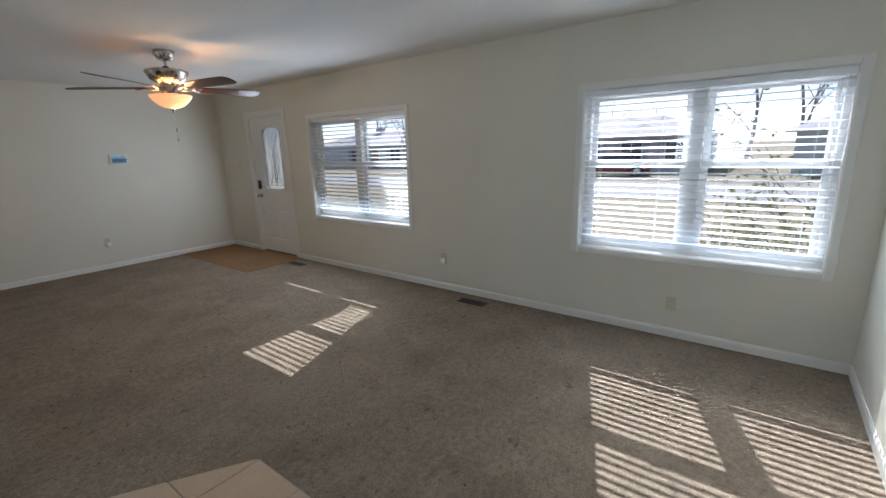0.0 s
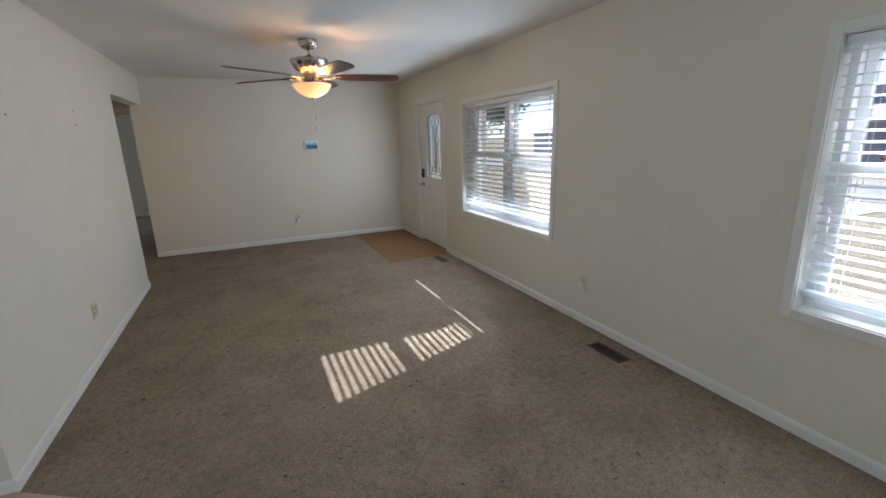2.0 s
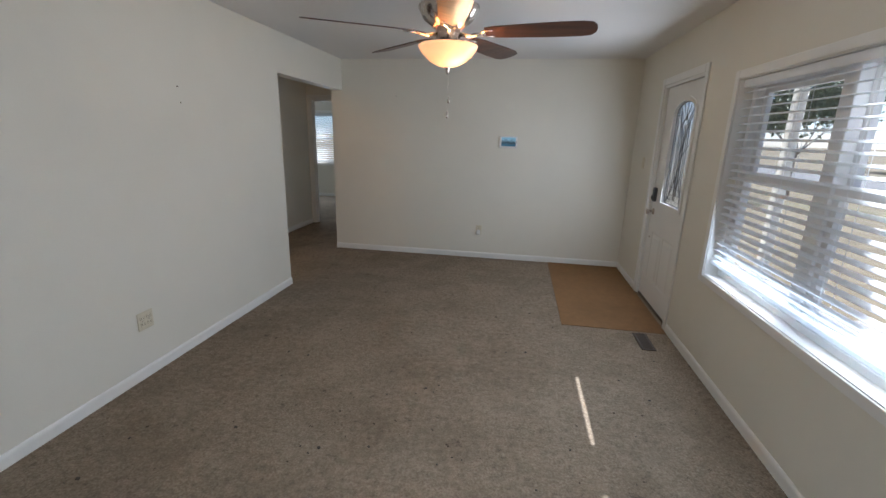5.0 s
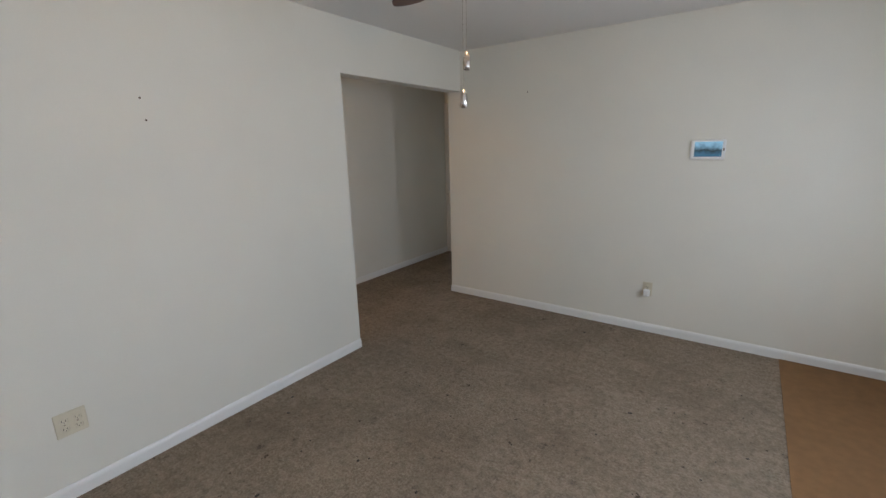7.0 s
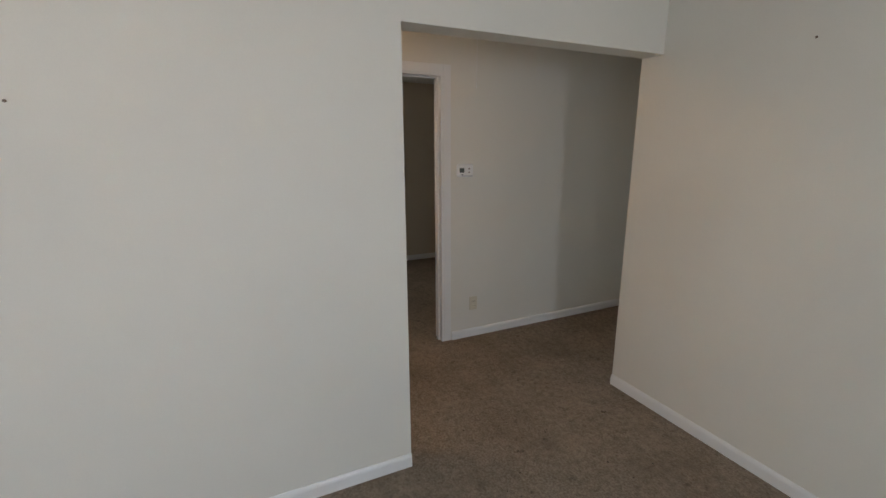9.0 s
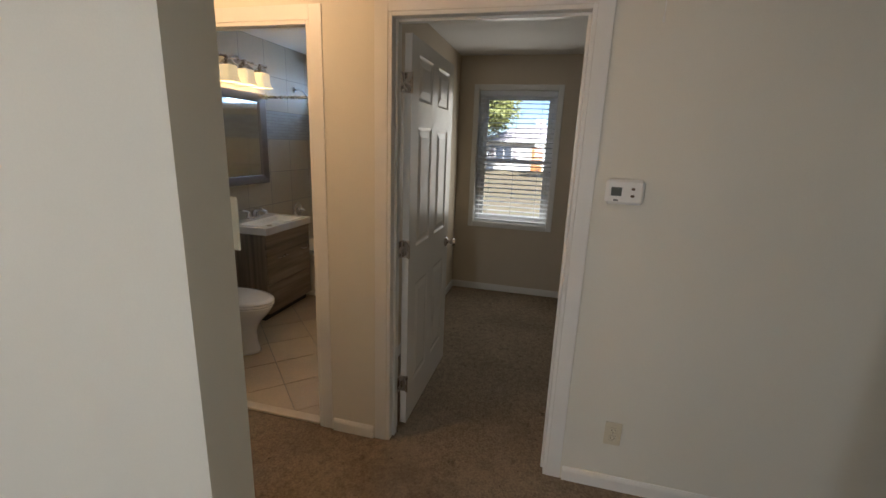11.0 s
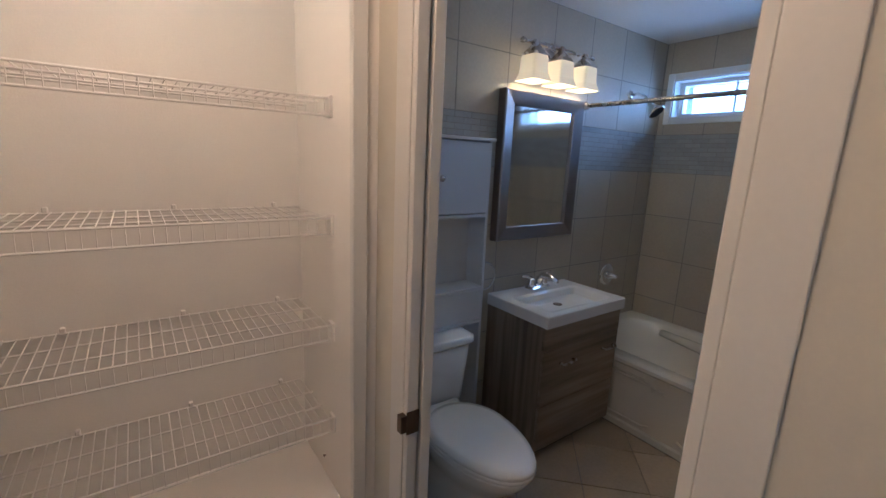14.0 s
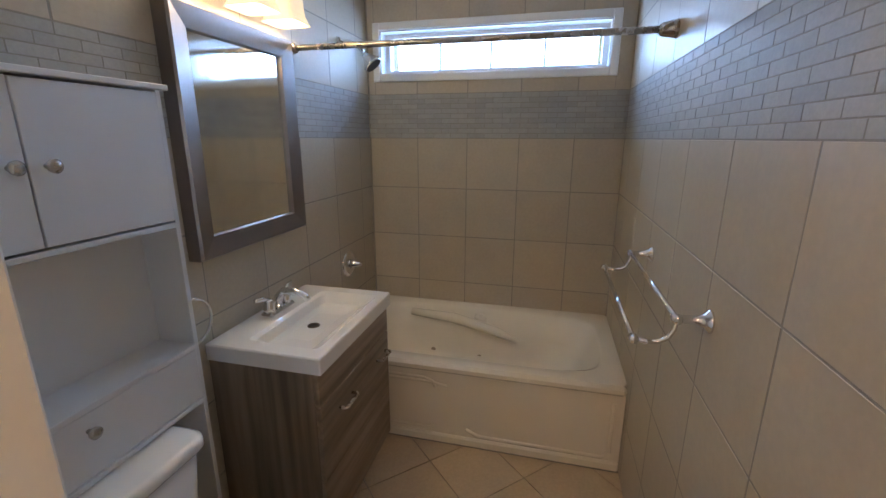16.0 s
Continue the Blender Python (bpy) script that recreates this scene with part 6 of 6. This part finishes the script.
# ---- outdoors ----
GZ = -0.55
gb_ = bmesh.new()
hl_ = (OUT - 0.16, XE + 0.16, YS - 0.11, 11.86)
for x0_, x1_, y0_, y1_ in ((-400, hl_[0], -400, 400), (hl_[1], 400, -400, 400), (hl_[0], hl_[1], -400, hl_[2]), (hl_[0], hl_[1], hl_[3], 400)):
    gb_.faces.new([gb_.verts.new(p) for p in ((x0_, y0_, GZ), (x1_, y0_, GZ), (x1_, y1_, GZ), (x0_, y1_, GZ))])
bmesh.ops.remove_doubles(gb_, verts=gb_.verts, dist=0.001)
structure("ground", gb_, GRASS, "dry tan winter lawn round the house", "ground")
structure("road", boxes((17.0, 24.0, -300, 300, GZ - 0.2, GZ + 0.03)), ROAD, "grey asphalt street in front of the house", "road")
structure("driveway", boxes((5.6, 17.0, 5.3, 7.4, GZ - 0.2, GZ + 0.02)), CONCRETE, "pale concrete drive and walk to the street", "driveway")
structure("wall_base", boxes((OUT - 0.165, XE + 0.165, YS - 0.115, 11.865, GZ - 0.1, -0.26)), BRICK, "brick footing of the house", "wall")

porch = thing("porch", (4.5, 5.9, GZ), "white front porch with posts, slab and flat roof", "porch")
part("slab", boxes((XE + 0.18, 5.45, 4.35, 7.7, GZ, -0.12), bevel=0.01), CONCRETE, porch)
part("roof", boxes((XE + 0.18, 5.64, 4.27, 7.8, 2.48, 2.68), bevel=0.01), SIDING, porch)
for y_ in (4.44, 7.55):
    part("post", boxes((5.25, 5.36, y_ - 0.055, y_ + 0.055, -0.12, 2.48), bevel=0.01), SIDING, porch)
    part("post_foot", boxes((5.23, 5.38, y_ - 0.075, y_ + 0.075, -0.12, 0.02), bevel=0.008), SIDING, porch)
part("rail", boxes((5.28, 5.33, 4.5, 5.3, 0.72, 0.77), bevel=0.006), SIDING, porch)
for k_ in range(6):
    part("baluster", boxes((5.29, 5.32, 4.56 + 0.13 * k_, 4.59 + 0.13 * k_, -0.12, 0.72)), SIDING, porch)
structure("roof_edge", boxes((XE + 0.17, XE + 0.55, YS - 0.3, 4.31, 2.50, 2.62)), SIDING, "white eaves board along the front of the house", "eaves")
structure("roof_edge", boxes((OUT - 0.55, OUT - 0.17, 3.0, 12.0, 2.50, 2.62)), SIDING, "white eaves board along the back of the house", "eaves")


def ranch_house(place, turn, length, depth, wall_mat, label, garage=True):
    """A low house: walls, hipped roof with eaves, windows with frames, door, garage door, chimney."""
    m = Matrix.Translation(place) @ Matrix.Rotation(radians(turn), 4, "Z")
    root = thing("house", m, label, "house", "houses across the street")
    def add(name, bm, mat, parent=None, lab=""):
        bmesh.ops.transform(bm, matrix=m, verts=bm.verts)
        return part(name, bm, mat, parent or root, lab)
    L, D, H = length / 2, depth, 2.6
    holes = []
    add("wall", boxes((0, D, -L, L, 0, H)), wall_mat)
    bm = bmesh.new()
    e = 0.5
    base = [bm.verts.new(p) for p in ((-e, -L - e, H), (D + e, -L - e, H), (D + e, L + e, H), (-e, L + e, H))]
    ridge = [bm.verts.new((D / 2, -L + D / 2.4, H + 1.5)), bm.verts.new((D / 2, L - D / 2.4, H + 1.5))]
    bm.faces.new(base[::-1])
    bm.faces.new((base[0], base[1], ridge[0]))
    bm.faces.new((base[1], base[2], ridge[1], ridge[0]))
    bm.faces.new((base[2], base[3], ridge[1]))
    bm.faces.new((base[3], base[0], ridge[0], ridge[1]))
    bmesh.ops.recalc_face_normals(bm, faces=bm.faces)
    roof = add("roof", bm, ROOF)
    add("chimney", boxes((D / 2 - 0.3, D / 2 + 0.3, 1.0, 1.9, H + 0.8, H + 2.1)), BRICK, roof)
    add("fascia", boxes((-e - 0.03, -e, -L - e, L + e, H - 0.16, H + 0.02)), SIDING)
    ys = [-L + 1.6 + k * 2.9 for k in range(int((length - 3.2) / 2.9) + 1)]
    for k, y in enumerate(ys):
        if garage and k >= len(ys) - 1:
            add("garage_door", boxes((-0.05, 0.0, y - 1.25, y + 1.25, 0.05, 2.15), bevel=0.02), SIDING)
            continue
        if k == len(ys) // 2:
            add("door", boxes((-0.05, 0.0, y - 0.48, y + 0.48, 0.1, 2.15), bevel=0.01), OAK)
            continue
        w = add("window", slab_with_holes("x", -0.06, 0.0, y - 0.75, y + 0.75, 0.85, 2.15, [(y - 0.68, y - 0.04, 0.92, 2.08), (y + 0.04, y + 0.68, 0.92, 2.08)]), SIDING)
        add("pane", boxes((-0.03, -0.02, y - 0.69, y + 0.69, 0.91, 2.09)), DARK_PANE, w)
        for s in (-1, 1):
            add("shutter", boxes((-0.05, 0.0, y + s * 0.98 - 0.19, y + s * 0.98 + 0.19, 0.82, 2.18), bevel=0.01), ROOF, w)
    return root


ranch_house((33, 12.5, GZ - 0.1), 0, 18, 8, BRICK, "low brick ranch house across the street")
ranch_house((31, -9.5, GZ - 0.1), -4, 17, 8, SIDING, "low pale ranch house across the street", garage=False)
ranch_house((34, 36, GZ - 0.1), 3, 17, 8, SIDING, "white ranch house further along the street")
ranch_house((-38, 6.0, GZ - 0.1), 180, 12, 7, SIDING, "white house behind the back lawn", garage=False)


def parked_car(place, turn):
    m = Matrix.Translation(place) @ Matrix.Rotation(radians(turn), 4, "Z")
    root = thing("car", m, "dark red car parked in a drive", "car")
    def add(name, bm, mat, parent=None):
        bmesh.ops.transform(bm, matrix=m, verts=bm.verts)
        return part(name, bm, mat, parent or root)
    add("body", boxes((-0.88, 0.88, -2.2, 2.2, 0.28, 0.86), bevel=0.14), CAR_PAINT)
    bm = bmesh.new()
    lo = [bm.verts.new(p) for p in ((-0.8, -1.6, 0.84), (0.8, -1.6, 0.84), (0.8, 1.2, 0.84), (-0.8, 1.2, 0.84))]
    hi = [bm.verts.new(p) for p in ((-0.62, -1.0, 1.42), (0.62, -1.0, 1.42), (0.62, 0.5, 1.42), (-0.62, 0.5, 1.42))]
    bm.faces.new(hi)
    for i in range(4):
        bm.faces.new((lo[i], lo[(i + 1) % 4], hi[(i + 1) % 4], hi[i]))
    add("windows", bm, DARK_PANE)
    add("roof", boxes((-0.62, 0.62, -1.0, 0.5, 1.40, 1.45), bevel=0.02), CAR_PAINT)
    for sx in (-0.8, 0.8):
        for y in (-1.35, 1.4):
            wh = add("wheel", rod(bmesh.new(), (sx - 0.1, y, 0.32), (sx + 0.1, y, 0.32), 0.32, seg=20), BLACK)
            add("rim", rod(bmesh.new(), (sx - 0.105, y, 0.32), (sx + 0.105, y, 0.32), 0.19, seg=16), NICKEL, wh)


parked_car((28.5, 8.0, GZ), 20)


def bare_branches(seed, height, spread, levels=5, limbs=5):
    """Trunk and tapering limbs of a leafless tree, as lists of tubes."""
    rnd = random.Random(seed)
    trunk, rest, tips = bmesh.new(), bmesh.new(), []

    def grow(bm, p, d, length, r, level):
        pts, rr = [p], [r]
        steps = 4 if level < 2 else 3
        for k in range(steps):
            d = (d + Vector((rnd.uniform(-1, 1), rnd.uniform(-1, 1), rnd.uniform(-0.5, 0.8))) * 0.16).normalized()
            p = p + d * length / steps
            pts.append(p)
            rr.append(r * (1 - 0.5 * (k + 1) / steps))
        tube(bm, pts, rr, 7 if level == 0 else (5 if level < 3 else 3))
        if level >= levels:
            tips.append(p)
            return
        for k in range(limbs if level == 0 else rnd.choice((2, 3, 3))):
            along = rnd.uniform(0.45, 1.0) if level else rnd.uniform(0.3, 1.0)
            i = min(int(along * steps), steps)
            side = Vector((rnd.uniform(-1, 1), rnd.uniform(-1, 1), rnd.uniform(0.0, 0.6))).normalized()
            grow(rest, pts[i], (d * 0.75 + side * spread).normalized(), length * rnd.uniform(0.5, 0.74), rr[i] * 0.62, level + 1)
    grow(trunk, Vector((0, 0, -0.1)), Vector((0, 0, 1)), height * 0.45, height * 0.0088, 0)
    return trunk, rest, tips


def bare_tree(place, seed, height, label):
    t, r, _ = bare_branches(seed, height, 0.85)
    root = thing("bare_tree", (0, 0, 0), label, "tree", "bare trees along the street")
    part("trunk", t, BARK, root, smooth=True)
    part("branches", r, BARK, root, smooth=True)
    root.matrix_world = Matrix.Translation(place)
    return root


t1_ = bare_tree((46, 6, GZ), 3, 20, "tall leafless tree behind the houses")
t2_ = bare_tree((48, 15, GZ), 8, 21, "tall leafless tree behind the houses")
t3_ = bare_tree((26, -4.5, GZ), 12, 11, "leafless tree on the front lawn")
for i_, (x_, y_, s_) in enumerate(((50, -2, 1.0), (47, -9, 1.1), (52, 22, 1.0), (49, 30, 0.95), (47, -17, 1.0), (53, 10, 1.15), (45, 40, 1.0), (51, -25, 1.1), (27, 24, 0.8), (50, 50, 1.1), (54, 2, 1.1), (55, 18, 1.2), (55, -6, 1.0))):
    copy_thing((t1_, t2_, t3_)[i_ % 3], pose(x_, y_, GZ, 0, 0, 47 * i_) @ Matrix.Scale(s_, 4))


def leafy_tree(place, seed, height, count, mat, label, name="tree", size=0.10, levels=4):
    t, r, tips = bare_branches(seed, height, 0.9, levels)
    rnd = random.Random(seed + 1)
    crown = bmesh.new()
    for k in range(count):
        c = rnd.choice(tips) + Vector((rnd.gauss(0, 1), rnd.gauss(0, 1), rnd.gauss(0, 0.8))) * height * 0.045
        m = Matrix.Translation(c) @ Euler((rnd.uniform(0, 6), rnd.uniform(0, 6), rnd.uniform(0, 6))).to_matrix().to_4x4()
        s = size * rnd.uniform(0.6, 1.4)
        crown.faces.new([crown.verts.new(m @ Vector(p)) for p in ((0, -s, 0), (s * 0.45, 0, 0.1 * s), (0, s, 0), (-s * 0.45, 0, 0.1 * s))])
    root = thing(name, (0, 0, 0), label, "tree")
    part("trunk", t, BARK, root, smooth=True)
    part("limbs", r, BARK, root, smooth=True)
    tagged(part("crown", crown, mat, root), kind="stuff")
    root.matrix_world = Matrix.Translation(place)
    return root


lt_ = leafy_tree((-32, 1.0, GZ), 21, 11, 11000, LEAF, "leafy green tree on the back lawn", size=0.16)
copy_thing(lt_, pose(-27, 9.2, GZ, 0, 0, 130))
copy_thing(lt_, pose(-36, -6, GZ, 0, 0, 220))
copy_thing(lt_, pose(-34, 17, GZ, 0, 0, 20))
leafy_tree((13.5, 22.0, GZ), 31, 8, 8000, LEAF2, "dark evergreen tree beside the porch", size=0.11)
leafy_tree((5.9, -0.45, GZ), 41, 3.6, 260, LEAF, "small thin tree in front of the wide window", name="small_tree", size=0.035, levels=2)


def shrub(place, seed, stems, height, mat, label):
    """A clump of arching stems with long narrow leaves."""
    rnd = random.Random(seed)
    st_bm, lf_bm = bmesh.new(), bmesh.new()
    for k in range(stems):
        a, lean = rnd.uniform(0, math.tau), rnd.uniform(0.1, 0.55)
        h = height * rnd.uniform(0.55, 1.0)
        pts = [Vector((0.15 * math.cos(a) * rnd.random(), 0.15 * math.sin(a) * rnd.random(), 0))]
        for s in range(1, 6):
            f = s / 5
            pts.append(Vector((math.cos(a) * lean * f * f * h, math.sin(a) * lean * f * f * h, h * f * (1 - 0.12 * f))))
        tube(st_bm, pts, [0.008 * (1 - 0.13 * i) for i in range(6)], 5)
        for q in range(26):
            f = rnd.uniform(0.15, 1.0)
            i = min(int(f * 5), 4)
            base = pts[i].lerp(pts[i + 1], f * 5 - i)
            d = Vector((rnd.uniform(-1, 1), rnd.uniform(-1, 1), rnd.uniform(-0.5, 0.9))).normalized()
            ln, w = rnd.uniform(0.07, 0.16), rnd.uniform(0.008, 0.016)
            side = d.orthogonal().normalized() * w
            lf_bm.faces.new([lf_bm.verts.new(base + v) for v in (Vector(), d * ln * 0.5 + side, d * ln - Vector((0, 0, ln * 0.2)), d * ln * 0.5 - side)])
    root = thing("shrub", (0, 0, 0), label, "shrub", "shrubs under the front window")
    part("stems", st_bm, BARK, root)
    tagged(part("leaves", lf_bm, mat, root), kind="stuff")
    root.matrix_world = Matrix.Translation(place)
    return root


shrub((4.75, -0.10, GZ), 5, 46, 1.75, LEAF, "yellow-green shrub with narrow leaves under the window")
shrub((5.05, -0.75, GZ), 6, 46, 1.9, LEAF2, "dark green shrub under the front window")
shrub((5.9, 0.25, GZ), 7, 36, 1.4, LEAF2, "low green shrub on the front lawn")
tagged(mesh_object("fallen_leaves", (lambda bm: [bm.faces.new([bm.verts.new((x + a, y + b, GZ + 0.02 + c)) for a, b, c in ((-0.05, 0, 0), (0, -0.035, 0.02), (0.05, 0, 0), (0, 0.035, 0.01))]) for x, y in [(random.uniform(4, 14), random.uniform(-6, 2)) for _ in range(900)]] and bm)(bmesh.new()), OAK), "brown fallen leaves scattered on the lawn", "leaves", kind="stuff")

# ---- tiles, last ----
def tile_wall(wall, axis, face, out, a0, a1, step, offset, rows, holes=(), gap=0.0022, name="tile", mat=None, thick=0.010, stagger=0.0, edge_round=0.0022):
    """Tiles on a wall face as pieces of that wall; whole ones share a mesh."""
    shared = {}
    for r, (z0, z1) in enumerate(rows):
        k = math.floor((a0 - offset) / step) - 1
        while True:
            p = offset + k * step + (stagger * step if r % 2 else 0.0)
            k += 1
            if p >= a1:
                break
            q = min(p + step, a1) - gap / 2
            p = max(p, a0) + gap / 2
            if q - p < 0.012:
                continue
            bits = [(p, q, z0 + gap / 2, z1 - gap / 2)]
            for h in holes:
                cut = []
                for b in bits:
                    if b[1] <= h[0] or b[0] >= h[1] or b[3] <= h[2] or b[2] >= h[3]:
                        cut.append(b)
                        continue
                    cut += [c for c in ((b[0], min(b[1], h[0]), b[2], b[3]), (max(b[0], h[1]), b[1], b[2], b[3]), (max(b[0], h[0]), min(b[1], h[1]), b[2], min(b[3], h[2])), (max(b[0], h[0]), min(b[1], h[1]), max(b[2], h[3]), b[3])) if c[1] - c[0] > 0.008 and c[3] - c[2] > 0.008]
                bits = cut
            for b in bits:
                w, h_ = round(b[1] - b[0], 4), round(b[3] - b[2], 4)
                key = (w, h_)
                if key not in shared:
                    bm = bmesh.new()
                    e = edge_round
                    back = [bm.verts.new((u, 0, v)) for u, v in ((-w / 2, -h_ / 2), (w / 2, -h_ / 2), (w / 2, h_ / 2), (-w / 2, h_ / 2))]
                    front = [bm.verts.new((u, thick, v)) for u, v in ((-w / 2 + e, -h_ / 2 + e), (w / 2 - e, -h_ / 2 + e), (w / 2 - e, h_ / 2 - e), (-w / 2 + e, h_ / 2 - e))]
                    edge = [bm.verts.new((u, thick - e, v)) for u, v in ((-w / 2, -h_ / 2), (w / 2, -h_ / 2), (w / 2, h_ / 2), (-w / 2, h_ / 2))]
                    bm.faces.new(front)
                    for i in range(4):
                        j = (i + 1) % 4
                        bm.faces.new((back[i], back[j], edge[j], edge[i]))
                        bm.faces.new((edge[i], edge[j], front[j], front[i]))
                    bmesh.ops.recalc_face_normals(bm, faces=bm.faces)
                    data = bpy.data.meshes.new(name)
                    bm.to_mesh(data)
                    bm.free()
                    data.materials.append(mat)
                    shared[key] = data
                ob = new(name, shared[key])
                a, z = (b[0] + b[1]) / 2, (b[2] + b[3]) / 2
                base = face - out * thick + random.uniform(-0.0004, 0.0004)
                ob.matrix_world = pose(base, a, z, 0, 0, -90 if out > 0 else 90) if axis == "x" else pose(a, base, z, 0, 0, 0 if out > 0 else 180)
                ob.parent = wall


LOW_ROWS = [(0.006, 0.287), (0.287, 0.597), (0.597, 0.907), (0.907, 1.217), (1.217, 1.527)]
TOP_ROWS = [(1.787, 2.097), (2.097, CEIL)]
BAND = [(1.527 + 0.0289 * k, 1.527 + 0.0289 * (k + 1)) for k in range(9)]
whole_ = (BATH_WIN[0] - 0.04, BATH_WIN[1] + 0.04, BATH_WIN[2] - 0.04, BATH_WIN[3] + 0.04)
structure("grout_west", slab_with_holes("x", OUT + 0.0005, BW - 0.0008, BS, BN, 0, CEIL, [BATH_WIN]), GROUT, "grey-brown grout bed behind wall tiles", "wall")
structure("grout_north", boxes((BW, BD - 0.001, BN + 0.0008, BN + 0.0115, 0, CEIL)), GROUT, "grey-brown grout bed behind wall tiles", "wall")
structure("grout_south", boxes((BW, BD - 0.001, BS - 0.0115, BS - 0.0008, 0, CEIL)), GROUT, "grey-brown grout bed behind wall tiles", "wall")
obj_ = bpy.data.objects
for nm_, ax_, f_, o_, a0_, a1_, st_, of_ in (("wall_outer_west", "x", BW, 1, BS, BN, 0.3145, 3.972, ), ("wall_bath_north", "y", BN, -1, BW, BD - 0.001, 0.331, -2.334), ("wall_bath_south", "y", BS, 1, BW, BD - 0.001, 0.331, -2.052)):
    w_ = obj_[nm_]
    tile_wall(w_, ax_, f_, o_, a0_, a1_, st_, of_, LOW_ROWS + TOP_ROWS, [whole_] if ax_ == "x" else (), mat=TILE)
    tile_wall(w_, ax_, f_, o_, a0_, a1_, 0.105, of_, BAND, (), gap=0.0028, name="mosaic_tile", mat=MOSAIC, thick=0.008, stagger=0.45, edge_round=0.0003)

lay_tiles(bath_floor, [(-3.03, BS), (BD, BS), (BD, BN), (-3.03, BN)], 0.318, 0.005, 45, (-2.445, 4.313), 0.0062, 0.011, FLOOR_TILE)
din = structure("dining_floor", flat_piece([(-3.2, YS), (0.838, YS), (0.838, 1.905), (XL, 2.456), (-3.2, 2.62)], 0.0, 0.0045), GROUT, "grout bed of the tiled dining corner", "floor")
lay_tiles(din, [(-3.2, YS), (0.838, YS), (0.838, 1.905), (XL, 2.456), (-1.5, 2.456), (-3.2, 2.456)], 0.335, 0.006, 0, (0.50, 1.90), 0.0047, 0.009, KITCHEN_TILE)
